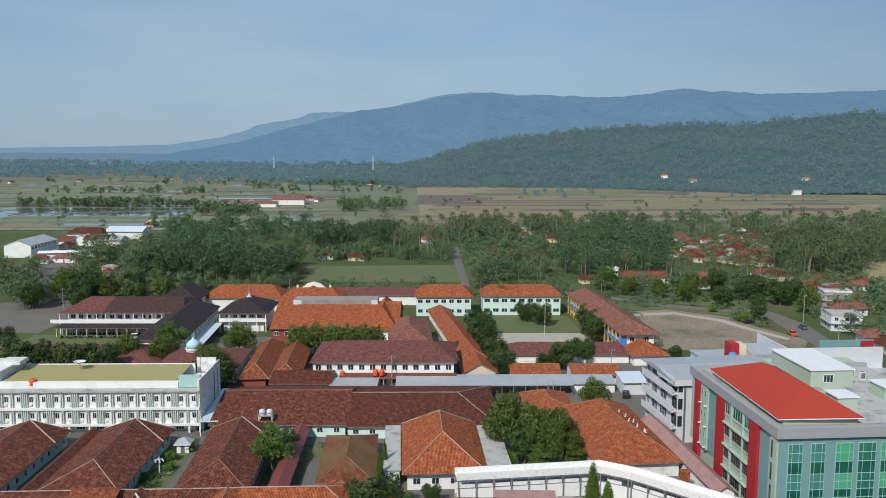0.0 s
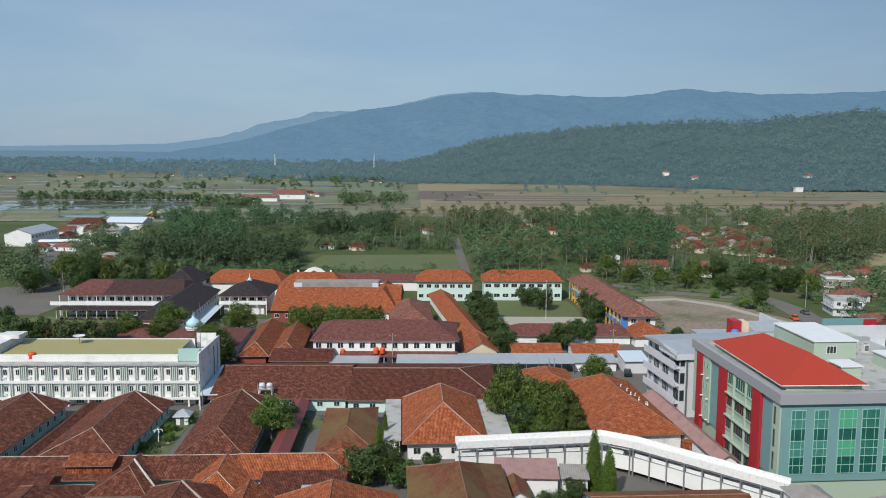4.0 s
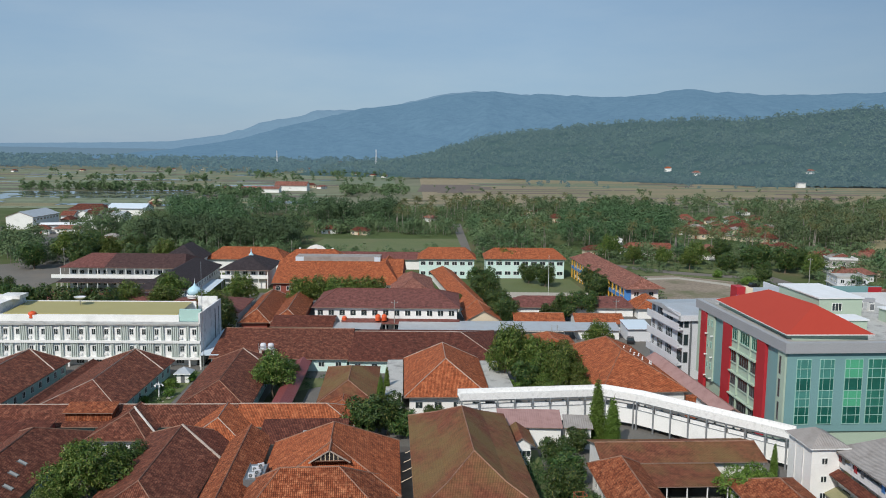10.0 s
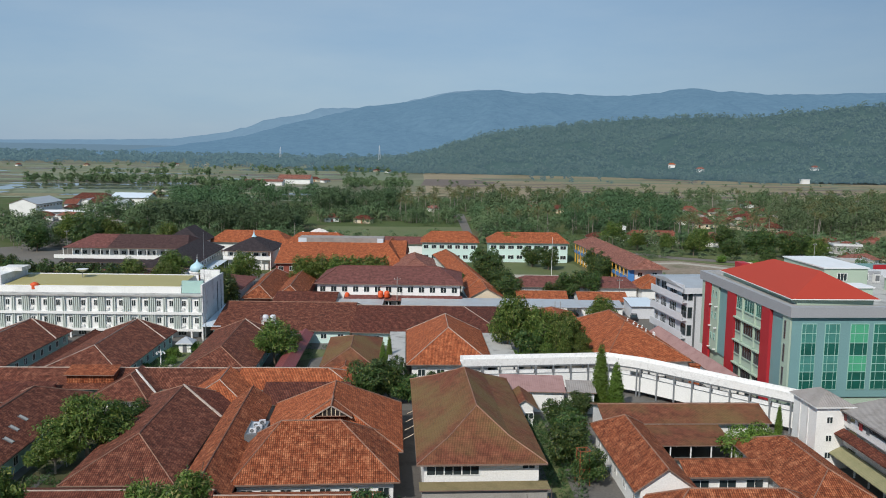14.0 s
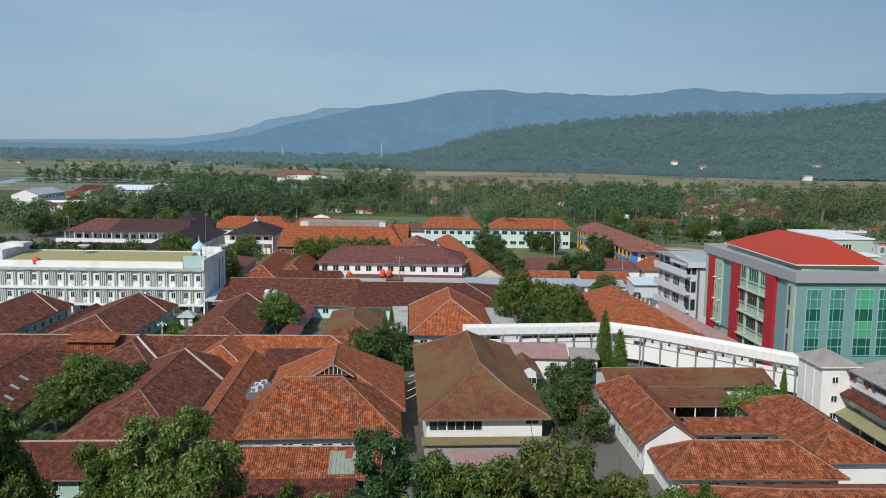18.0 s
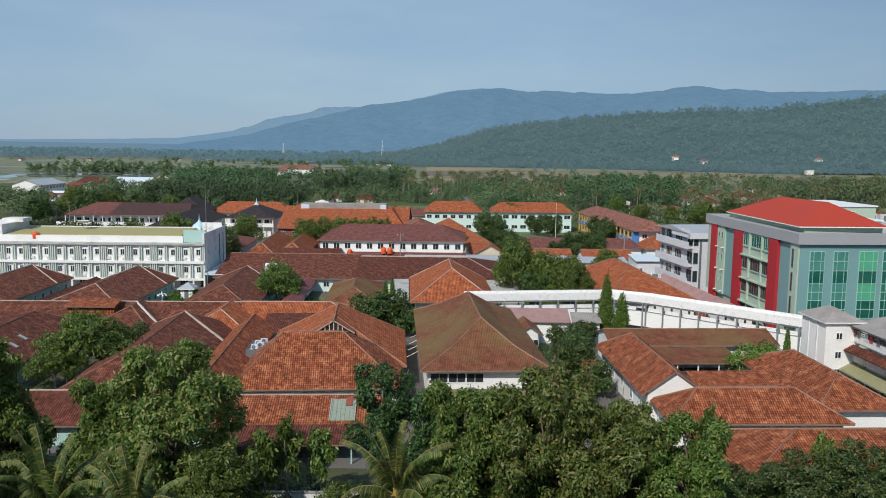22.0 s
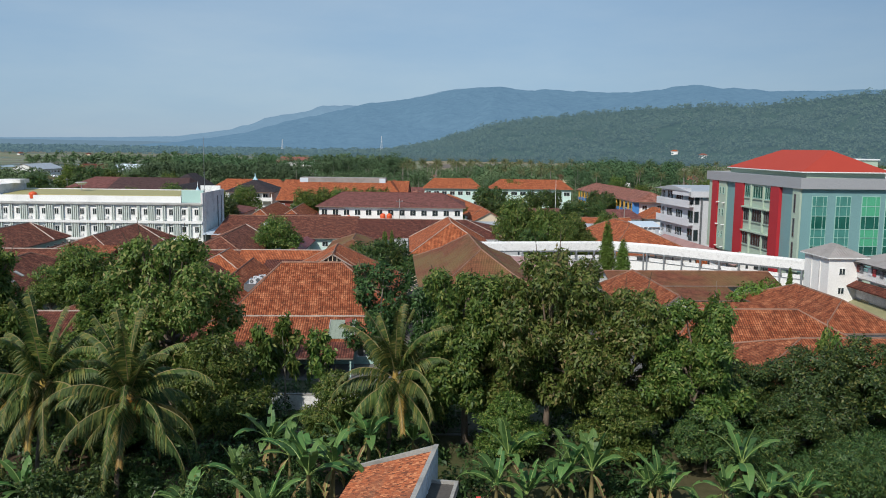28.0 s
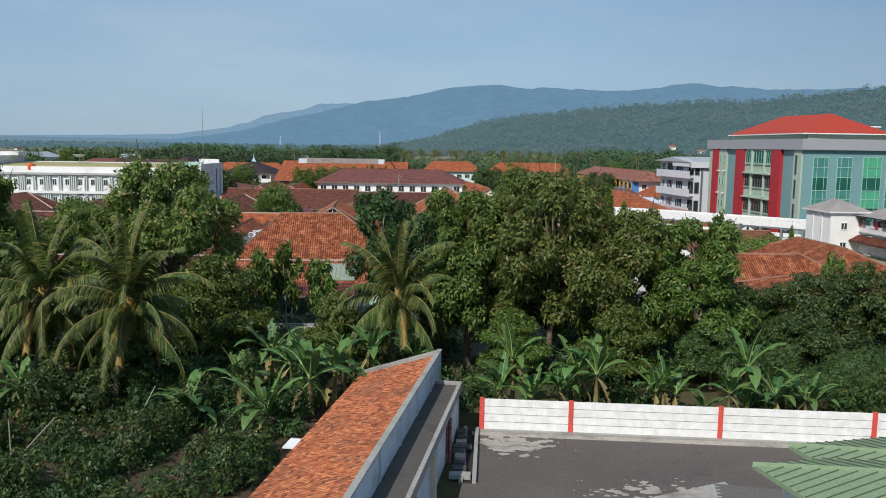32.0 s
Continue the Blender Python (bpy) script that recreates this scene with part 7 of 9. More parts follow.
def scatter(n, x0, x1, y0, y1, seed, skip=(), thin=0.0):
    rng = random.Random(seed)
    out = []
    while len(out) < n:
        x, y = rng.uniform(x0, x1), rng.uniform(y0, y1)
        if any(a <= x <= b and c <= y <= d for a, b, c, d in skip):
            continue
        if thin and noise.noise(Vector((x / 45, y / 60, seed))) < thin - 0.5:
            continue
        out.append((x, y, 0.0))
    return out


def within(x, y, poly):
    inside = False
    for k in range(len(poly)):
        (xa, ya), (xb, yb) = poly[k - 1], poly[k]
        if (ya > y) != (yb > y) and x < (xb - xa) * (y - ya) / (yb - ya) + xa:
            inside = not inside
    return inside


def fill(n, seed, *poly, thin=0.0):
    """n places within a polygon of the plan."""
    rng = random.Random(seed)
    xs, ys = [p[0] for p in poly], [p[1] for p in poly]
    out = []
    for _ in range(n * 40):
        x, y = rng.uniform(min(xs), max(xs)), rng.uniform(min(ys), max(ys))
        if within(x, y, poly) and not (thin and noise.noise(Vector((x / 22, y / 40, seed))) < thin - 0.5):
            out.append((x, y, 0.0))
        if len(out) == n:
            break
    return out


wood("grove", "dense grove of tall green plantation trees", fill(170, 1, (-137, 366), (-68, 366), (-74, 418), (-124, 418), (-148, 395)), 1, 422, 0.43, M_LEAF_GROVE, 9, 14.5, 0.62)
wood("grove", "tall plantation trees with feathery crowns", fill(120, 2, (-139, 418), (-101, 418), (-138, 516), (-179, 531)) + fill(46, 3, (-179, 531), (-138, 516), (-83, 531), (-97, 573), (-185, 573)), 2, 390, 0.49, M_LEAF_GROVE, 11, 17, 0.62)
wood("grove", "tall grove behind the meadow houses", fill(72, 4, (-78, 474), (-31, 474), (-35, 535), (-87, 535)), 3, 390, 0.49, M_LEAF_GROVE, 12, 17.5, 0.62)
wood("grove", "garden trees behind the meadow", fill(60, 5, (-71, 435), (-29, 435), (-31, 467), (-76, 467), thin=0.4) + fill(120, 6, (-28, 430), (5, 430), (6, 565), (-37, 565), thin=0.4), 4, 308, 0.40, M_LEAF_FAR, 4.5, 10, 0.7)
wood("grove", "mixed trees beside the lane", fill(190, 7, (14, 352), (45, 366), (60, 487), (12, 462)), 5, 325, 0.43, M_LEAF_FAR, 7, 13, 0.62)
wood("grove", "loose trees among gardens", fill(230, 8, (6, 516), (78, 516), (94, 625), (7, 625), thin=0.45), 6, 243, 0.50, M_LEAF_FAR, 6, 11, 0.65)
wood("grove", "tall dark grove beside the village", fill(170, 9, (57, 373), (104, 373), (139, 516), (74, 516)), 7, 390, 0.49, M_LEAF_GROVE, 10, 16.5, 0.62)
wood("grove", "garden trees along the village road", fill(34, 10, (61, 337), (96, 337), (103, 363), (65, 363)) + fill(50, 11, (91, 322), (127, 322), (144, 363), (103, 363), thin=0.45), 8, 308, 0.34, M_LEAF_FAR, 4, 8.5, 0.8)
wood("grove", "scattered trees beyond the village", fill(230, 12, (82, 548), (299, 548), (358, 657), (99, 657), thin=0.5), 9, 227, 0.55, M_LEAF_FAR, 7, 13, 0.65)
wood("grove", "thick trees and palms right of the village", fill(240, 13, (152, 373), (198, 382), (241, 439), (290, 531), (207, 516)), 10, 325, 0.46, M_LEAF_FAR, 8, 15, 0.65)
wood("grove", "garden trees between roadside houses", fill(26, 14, (145, 292), (161, 292), (186, 337), (167, 337)), 11, 292, 0.37, M_LEAF_FAR, 5, 8.5, 0.8)
wood("grove", "garden trees between the far houses", fill(46, 15, (-178, 300), (-153, 307), (-197, 399), (-219, 399)) + fill(70, 17, (-180, 382), (-140, 382), (-165, 487), (-209, 487), thin=0.4), 12, 325, 0.43, M_LEAF_FAR, 7, 12.5, 0.7)
wood("grove", "low roadside trees beside the school", fill(95, 16, (-159, 318), (-124, 325), (-143, 382), (-180, 382), thin=0.35), 13, 308, 0.34, M_LEAF_FAR, 4, 8, 0.85)
wood("garden_trees", "small garden trees between the village houses", fill(140, 41, (125, 405), (200, 405), (205, 515), (125, 515)) + fill(150, 42, (130, 235), (190, 235), (195, 370), (135, 370)), 21, 243, 0.34, M_LEAF_FAR, 3.5, 8, 0.8)
wood("grove", "broad garden trees behind the school", fill(60, 51, (-120, 322), (-70, 330), (-66, 362), (-150, 366)) + fill(16, 52, (-60, 330), (0, 330), (0, 345), (-60, 345)) + fill(30, 53, (8, 318), (60, 318), (66, 350), (12, 350)), 25, 325, 0.34, M_LEAF_FAR, 4, 8, 0.8)
wood("scrub", "low scrub and saplings over rough grass", [p for p in fill(1900, 43, (-160, 345), (210, 345), (280, 640), (-230, 640), thin=0.42) if not (-66 < p[0] < 10 and 364 < p[1] < 424) and not (2 < p[0] < 13 and p[1] < 505) and not (p[0] > 185 and p[1] < 440)], 22, 97, 0.37, M_LEAF_FAR, 1.4, 4.6, 1.15, "scrub")
wood("scrub", "bushes along the lot and the road", fill(70, 44, (66, 310), (124, 300), (130, 330), (66, 338)) + fill(22, 45, (62, 244), (68, 244), (70, 300), (62, 300)) + fill(16, 46, (100, 286), (110, 270), (116, 290), (108, 298)), 23, 146, 0.29, M_LEAF_FAR, 1.0, 4.0, 1.0, "scrub")
wood("scrub", "tufts and lone trees on the far paddies", fill(90, 47, (-420, 640), (-60, 640), (-60, 1200), (-600, 1200), thin=0.4) + fill(40, 48, (-20, 650), (330, 650), (520, 960), (-40, 960), thin=0.5), 24, 100, 0.74, M_LEAF_FAR, 2.0, 6.0, 0.9, "scrub")
wood("grove", "trees round the mill", fill(40, 18, (-209, 693), (-156, 693), (-173, 771), (-232, 771)) + fill(46, 19, (-96, 752), (-33, 752), (-38, 852), (-109, 852)) + fill(12, 20, (-225, 600), (-160, 600), (-165, 640), (-225, 640)), 14, 200, 0.87, M_LEAF_FAR, 7, 12, 0.7)
wood("tree_line", "rows of trees between distant paddies", fill(120, 21, (-423, 812), (-240, 812), (-257, 842), (-440, 842)) + fill(40, 22, (-500, 1040), (-300, 1040), (-300, 1060), (-520, 1060)) + fill(90, 23, (-235, 1030), (-45, 1030), (-65, 1463), (-337, 1463), thin=0.45) + fill(26, 26, (-800, 1200), (-260, 1200), (-300, 1420), (-900, 1420)), 15, 125, 1.01, M_LEAF_FAR, 5, 11, 0.7)
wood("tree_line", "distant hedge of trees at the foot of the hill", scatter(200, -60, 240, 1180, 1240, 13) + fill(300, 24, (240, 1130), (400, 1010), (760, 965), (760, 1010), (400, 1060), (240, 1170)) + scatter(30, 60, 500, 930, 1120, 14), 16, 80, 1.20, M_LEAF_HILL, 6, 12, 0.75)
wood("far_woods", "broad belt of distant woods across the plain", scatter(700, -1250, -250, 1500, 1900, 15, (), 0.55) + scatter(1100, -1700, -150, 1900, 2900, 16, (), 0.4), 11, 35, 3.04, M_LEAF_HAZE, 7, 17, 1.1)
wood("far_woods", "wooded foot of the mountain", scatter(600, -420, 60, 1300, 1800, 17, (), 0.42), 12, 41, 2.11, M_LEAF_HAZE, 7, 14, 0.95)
rng_ = random.Random(9)
hv = hill_near.data.vertices
cells = []
HILL_HOUSES = ((318.0, 1170.0), (345.0, 1135.0), (480.0, 1075.0))
for _ in range(13000):
    i, j = rng_.randrange(150), rng_.randrange(30)
    a = hv[j * 151 + i].co.lerp(hv[j * 151 + i + 1].co, rng_.random())
    b = hv[(j + 1) * 151 + i].co.lerp(hv[(j + 1) * 151 + i + 1].co, rng_.random())
    p = a.lerp(b, rng_.random())
    if any(abs(p.x - hx) < 11 and -26 < p.y - hy < 9 for hx, hy in HILL_HOUSES):
        continue
    if p.z > 1.5 and abs(p.x) < 0.56 * p.y + 60:
        cells.append((p.x, p.y, p.z - 1.5))
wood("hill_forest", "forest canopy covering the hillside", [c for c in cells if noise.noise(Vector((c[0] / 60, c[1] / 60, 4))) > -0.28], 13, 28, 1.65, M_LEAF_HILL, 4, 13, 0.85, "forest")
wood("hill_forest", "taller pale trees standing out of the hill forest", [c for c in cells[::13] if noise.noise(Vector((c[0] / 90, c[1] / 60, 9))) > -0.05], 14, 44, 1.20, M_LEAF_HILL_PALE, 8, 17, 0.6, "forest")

# palms standing out of the groves
FAR_FRONDS = [frond(3.3, li, dr, M_FROND_FAR, 50 + i, 0.8, 12) for i, (li, dr) in enumerate(((1.1, 1.2), (0.5, 1.5), (-0.2, 1.2)))]
pal = new("grove_palm")
tagged(pal, "slender coconut palm rising from the grove", "palm tree", "grove palms")
part("trunk", Geo().tube([(0, 0, 0), (0.3, 0.1, 5), (0.7, 0.2, 10)], [0.25, 0.17, 0.14], 6), M_BARK_PALE, pal, uv=False)
for k in range(15):
    share("frond", FAR_FRONDS[min(2, k // 5)], pal, pose(0.7, 0.2, 10.1, 0, 0, k * 137.5))
for x, y, _ in fill(24, 31, (-28, 430), (5, 430), (6, 565), (-37, 565)) + fill(22, 32, (6, 516), (78, 516), (94, 625), (7, 625)) + fill(30, 33, (14, 366), (100, 373), (120, 480), (12, 462)) + fill(18, 34, (82, 560), (299, 560), (330, 640), (99, 640)) + fill(34, 35, (152, 373), (198, 382), (241, 439), (290, 531), (207, 516)) + fill(12, 36, (91, 330), (127, 330), (144, 363), (103, 363)):
    stand(pal, x, y, 0, (x * 37) % 360, 0.95 + 0.25 * ((x * 7) % 1.0))
for k in range(9):
    stand(pal, -20 + k * 9.5, 560 + (k % 3) * 9, 0, k * 50, 1.15)
hide_source(pal)


def cottage(name, label, w, d, ze, zr, roof, wall, seed):
    """A village house with hipped tile roof, door and windows."""
    e = new(name)
    tagged(e, label, "house", "village houses")
    part("wall", Geo().box(0.7 - w / 2, 0.7 - d / 2, 0, w / 2 - 0.7, d / 2 - 0.7, ze), wall, e)
    g, lines = roof_geo(w, d, ze, zr, "x", d * 0.4, d * 0.4)
    g.v = [(a - w / 2, b - d / 2, c) for a, b, c in g.v]
    part("roof", g, [roof, M_FASCIA], e)
    for fx in (-0.3, 0.3):
        window(e, w * fx, 0.7 - d / 2, 1.0, 1.4, 1.2)
    part("door", Geo().box(-0.45, 0.62 - d / 2, 0, 0.45, 0.72 - d / 2, 2.05), M_RUST, e)
    return e


C1 = cottage("village_house", "small village house with faded red tile roof", 10, 8, 3.0, 5.2, M_TILE_VILLAGE, M_WHITE, 1)
C2 = cottage("village_house", "village house with dark red tile roof", 13, 9, 3.0, 5.6, M_TILE_DARK, M_CREAM, 2)
C3 = cottage("village_house", "village house with grey fibre-cement roof", 11, 8, 3.2, 4.8, M_FIBRE, M_CREAM, 3)
C4 = cottage("village_house", "low house with brown tile roof", 16, 8, 3.0, 5.0, M_TILE_FADED, M_WHITE, 4)
KINDS = (C1, C2, C4, C1, C3, C2)


def village(spots, seed):
    rng = random.Random(seed)
    for k, (x, y) in enumerate(spots):
        stand(KINDS[(k + seed) % 6], x, y, 0, rng.uniform(-25, 25) + 90 * (k % 2), rng.uniform(0.7, 1.0))


def row_spots(x0, y0, x1, y1, n, seed, jitter=3.0):
    rng = random.Random(seed)
    return [(x0 + (x1 - x0) * (k + 0.5) / n + rng.uniform(-jitter, jitter), y0 + (y1 - y0) * (k + 0.5) / n + rng.uniform(-jitter, jitter)) for k in range(n)]


village(row_spots(134, 424, 158, 532, 9, 1) + row_spots(145, 420, 172, 532, 9, 2) + row_spots(156, 416, 186, 535, 10, 3) + row_spots(165, 412, 202, 538, 10, 4) + [(128, 452), (186, 466), (200, 500)], 1)
village(row_spots(146, 286, 158, 352, 5, 5, 1.5) + row_spots(158, 300, 172, 372, 6, 6, 1.5) + row_spots(134, 236, 139, 256, 2, 7, 1.0) + row_spots(147, 240, 156, 276, 4, 8, 1.5) + row_spots(164, 258, 182, 320, 5, 9) + [(150, 382), (156, 374), (176, 345), (184, 352), (190, 338)], 2)
village(((92, 358), (104, 357), (66, 364), (114, 352), (-46, 436), (-9, 516), (-64, 441), (59, 584), (66, 568), (132, 531), (311, 699), (120, 366), (40, 520), (84, 600), (230, 560), (215, 590), (70, 520), (82, 545), (52, 545)), 3)


def storeyed(name, label, x, y, yaw, w, d, h, wall, trim_mat, floors, deck=True):
    """A town house of several floors under a flat roof with parapet, ledges and windows."""
    e = thing(name, x, y, yaw, label, "house", "roadside houses")
    part("wall", Geo().box(0, 0, 0, w, d, h), wall, e)
    part("parapet", Geo().box(-0.15, -0.15, h, w + 0.15, 0.1, h + 0.7).box(-0.15, 0.1, h, 0.1, d, h + 0.7).box(w - 0.1, 0.1, h, w + 0.15, d, h + 0.7), trim_mat, e)
    if deck:
        part("roof", Geo().box(0.1, 0.1, h, w - 0.1, d, h + 0.15), M_SLAB, e)
    fh = h / floors
    for f in range(floors):
        row_of_windows(e, (0, 0, w, d), "f", 3, 1.3, 1.3, f * fh + 0.9)
        row_of_windows(e, (0, 0, w, d), "l", 3, 1.2, 1.3, f * fh + 0.9)
        if f:
            part("ledge", Geo().box(-0.6, -0.6, f * fh - 0.12, w + 0.1, -0.01, f * fh + 0.1).box(-0.6, 0, f * fh - 0.12, -0.01, d, f * fh + 0.1), trim_mat, e)
    return e


storeyed("town_house", "white two-storey house with grey flat roof by the road", 130.0, 268.0, -8, 10, 11, 5.2, M_GREYWALL, M_SLAB, 2)
storeyed("town_house", "weathered grey two-storey house with pale ledges", 146.0, 308.0, -10, 10, 8, 6.0, M_CONCRETE, M_WHITE_WORN, 2)
storeyed("town_house", "tall narrow white house among garden trees", 76.0, 366.0, 5, 3.6, 5.0, 6.0, M_WHITE, M_WHITE_WORN, 2)
house("row_house", "long low row house under a faded red tile roof", 80.5, 362.0, -2, 22, 9, 3.0, 5.2, "x", 2, 2, M_TILE_VILLAGE, M_WHITE, category="house", win=[("f", 7, 1.3, 1.2, 1.0)])
house("field_barn", "small cream gabled barn at the edge of the paddies", -226.0, 616.0, 4, 9, 9, 4.0, 6.4, "y", 0, 0, M_CREAM, M_CREAM, category="barn")
village(((-217, 455), (-226, 487), (-231, 531), (-205, 505), (-198, 470), (-159, 382), (-164, 399), (-165, 428), (-212, 425), (-220, 399), (-200, 430), (-222, 541), (-240, 430), (-190, 520), (-186, 450), (-180, 480), (-236, 405)), 4)
village(((-175, 828), (-160, 852), (-151, 913), (-136, 895), (-227, 852), (-223, 886), (-266, 1224), (-142, 1295), (-112, 1258), (-92, 1224), (-487, 1463), (-447, 1500), (-221, 616), (-693, 1313), (-610, 1374), (-150, 870), (-165, 900), (-205, 870)), 5)
village(((-294, 1746), (-211, 1463), (-217, 1620), (-225, 1500), (-200, 1560), (-280, 1660), (-325, 1790), (-240, 1700), (-180, 1440), (-260, 1560)), 6)
house("warehouse", "white warehouse with pale sheet roof", -243.0, 446.0, 0, 16.5, 31, 6.8, 9.8, "y", 0, 0, M_SHEET, M_WHITE, category="warehouse", win=[("r", 8, 2.4, 1.2, 4.6)])
house("warehouse", "long pale warehouse with arched blue-grey roof", -224.0, 536.0, -4, 26, 16, 5.0, 8.0, "x", 0, 0, M_SHEET_BLUE, M_WHITE, category="warehouse")
house("factory_shed", "red tile-roofed works shed", -246, 528, 0, 24, 16, 4.5, 8, "x", 4, 4, M_TILE_DARK, M_WHITE, category="shed")
for k in range(5):
    house("factory_shed", "low white-walled works building with faded red roof", -236.0 + 7.6 * k, 496.0 + (k % 2) * 5, 4 - 3 * k, 8.5, 12, 3.6 + 0.4 * (k % 3), 6.0 + 0.4 * (k % 3), "y" if k % 2 else "x", 0, 0, (M_TILE_VILLAGE, M_SHEET, M_TILE_DARK)[k % 3], M_WHITE, category="shed", group="works sheds")
house("factory_shed", "long low canopy roof of pale sheet beside the road", -222.0, 442.0, 12, 30, 7, 3.0, 4.0, "x", 0, 0, M_SHEET_WHITE, M_WHITE_WORN, category="shed")
house("mill", "white mill with red roofs among the fields", -178, 846, 0, 34, 18, 5.5, 9.5, "x", 0, 0, M_TILE_FADED, M_WHITE, category="mill")
house("mill", "low long mill hall in the paddies", -206, 812, 0, 40, 14, 4, 6, "x", 0, 0, M_TILE_FADED, M_WHITE, category="mill")
for src in (C1, C2, C3, C4):
    hide_source(src)
for src in (T_B, T_E, T_G, T_H, T_I, T_J, T_K):
    hide_source(src)

# flooded paddies and low dykes
m, t, b = nodes_of("paddy_water")
b.inputs["Base Color"].default_value, b.inputs["Roughness"].default_value = (0.12, 0.13, 0.125, 1), 0.06
bump_of(t, b, noise_of(t, coords(t, "Object"), 0.3), 0.05, 0.05)
M_WATER = m
M_PADDY = surface("green_paddy", (0.12, 0.16, 0.095), (0.17, 0.20, 0.13), scale=0.02, fine=0.2, bump=0.1, stain=(0.18, 0.17, 0.10), stain_scale=0.012, space="Object")
M_STUBBLE = surface("dry_paddy", (0.22, 0.185, 0.115), (0.29, 0.235, 0.15), scale=0.02, fine=0.2, bump=0.1, stain=(0.19, 0.175, 0.085), stain_scale=0.01, space="Object")
M_MUD = surface("ploughed_mud", (0.12, 0.095, 0.08), (0.16, 0.13, 0.11), scale=0.03, fine=0.3, bump=0.2, space="Object")
sheet("water", "flooded rice paddies reflecting the sky", [(-430, 712), (-232, 706), (-222, 770), (-250, 806), (-430, 806)], 0.12, M_WATER, "water")
for k in range(14):
    x = -395 + k * 12.5
    tagged(part("dyke", Geo().box(x, 715, 0, x + 0.7, 800, 0.4) if k % 3 else Geo().box(x, 735 + 4 * k, 0, x + 60, 735.8 + 4 * k, 0.4), M_PADDY), "low grassy dyke between paddies", "dyke", "paddy dykes")
sheet("paddy_field", "wide green paddy fields", [(-760, 960), (-60, 960), (-90, 1420), (-820, 1440)], 0.1, M_PADDY, "field")
sheet("dry_field", "broad dry stubble plain before the hill", [(-20, 720), (360, 705), (560, 1000), (470, 1235), (-40, 1235)], 0.1, M_STUBBLE, "field")
sheet("mud_field", "dark ploughed field", [(180, 700), (300, 700), (330, 800), (230, 820)], 0.16, M_MUD, "field")
sheet("mud_field", "grey ploughed paddies in strips", [(-30, 850), (60, 850), (110, 1010), (-30, 1010)], 0.16, M_MUD, "field")
sheet("green_field", "green strip along the dry plain", [(250, 820), (480, 860), (540, 980), (300, 930)], 0.16, M_PADDY, "field")
M_PADDY_PALE = surface("pale_green_paddy", (0.17, 0.21, 0.13), (0.22, 0.25, 0.16), scale=0.02, fine=0.2, bump=0.1, stain=(0.2, 0.2, 0.13), stain_scale=0.012, space="Object")
M_STUBBLE_GREEN = surface("weedy_stubble", (0.19, 0.18, 0.10), (0.24, 0.215, 0.125), scale=0.02, fine=0.2, bump=0.1, stain=(0.15, 0.165, 0.08), stain_scale=0.012, space="Object")


def parcels(name, label, x0, x1, y0, y1, w_, d_, skew, seed, mats, keep, z):
    """A patchwork of narrow field parcels with bare dykes between them."""
    rng = random.Random(seed)
    g = Geo()
    y = y0
    while y < y1:
        d = d_ * rng.uniform(0.6, 1.4)
        x = x0 + rng.uniform(0, w_)
        run = rng.randrange(len(mats))
        while x < x1:
            w = w_ * rng.uniform(0.5, 1.6)
            if rng.random() < 0.55:
                run = rng.randrange(len(mats))
            xa = x + skew * (y - y0)
            if keep(xa + w / 2, y + d / 2):
                gap = 0.35 + 0.0004 * y
                g.poly([(xa + gap, y + gap, z), (xa + w - gap, y + gap, z), (xa + w - gap + skew * d, y + d - gap, z), (xa + gap + skew * d, y + d - gap, z)], run)
            x += w
        y += d
    return tagged(part(name, g, mats), label, "fields", kind="stuff")


parcels("paddy_parcels", "patchwork of green and flooded rice paddies with grassy dykes", -900, -40, 590, 1480, 46, 17, -0.12, 5, [M_PADDY, M_PADDY_PALE, M_PADDY, M_STUBBLE_GREEN, M_WATER, M_PADDY_PALE, M_MUD],
        lambda x, y: -0.66 * y - 60 < x < -0.11 * y - 20 and not (-430 < x < -215 and 700 < y < 812) and not (x > -250 and 790 < y < 930), 0.34)
parcels("stubble_parcels", "patchwork of harvested fields before the hill", -60, 640, 655, 1230, 62, 20, 0.22, 8, [M_STUBBLE, M_STUBBLE_GREEN, M_STUBBLE, M_PADDY, M_STUBBLE, M_MUD, M_STUBBLE_GREEN],
        lambda x, y: -35 < x < 0.52 * y and y < HILL_FOOT(x) - 12, 0.38)

# ---- the yard in front: wall, tiled shed, asphalt, green roof ----
e = thing("boundary_wall", 1.55, 44.45, -4.2, "white precast panel wall with red posts", "wall")
stops_ = [0.0, 5.05, 13.35, 21.65, 29.9]
M_PANEL = surface("white_panel", (0.76, 0.76, 0.75), (0.80, 0.80, 0.79), scale=0.3, fine=2.0, bump=0.04, stain=(0.66, 0.64, 0.61), stain_scale=0.12, stain_amt=0.35)
M_POSTRED = surface("red_post", (0.60, 0.07, 0.05), (0.68, 0.10, 0.08), rough=0.6, stain=(0.45, 0.1, 0.08), stain_scale=2.0)
for k in range(5):
    part("post", Geo().box(stops_[k] - 0.13, -0.06, 0, stops_[k] + 0.13, 0.16, 1.98), M_POSTRED, e)
    if k < 4:
        x0, x1 = stops_[k] + 0.13, stops_[k + 1] - 0.13
        for r in range(4):
            z = 0.16 + r * 0.45
            part("panel", Geo().box(x0, 0.0 + 0.006 * (r % 2), z, x1, 0.07 + 0.006 * (r % 2), z + 0.415), M_PANEL, e)
# added dark sheet paints the shade in the grooves between panels
part("backing", Geo().box(0, 0.05, 0.1, 29.9, 0.066, 1.9), M_GREYDARK, e)
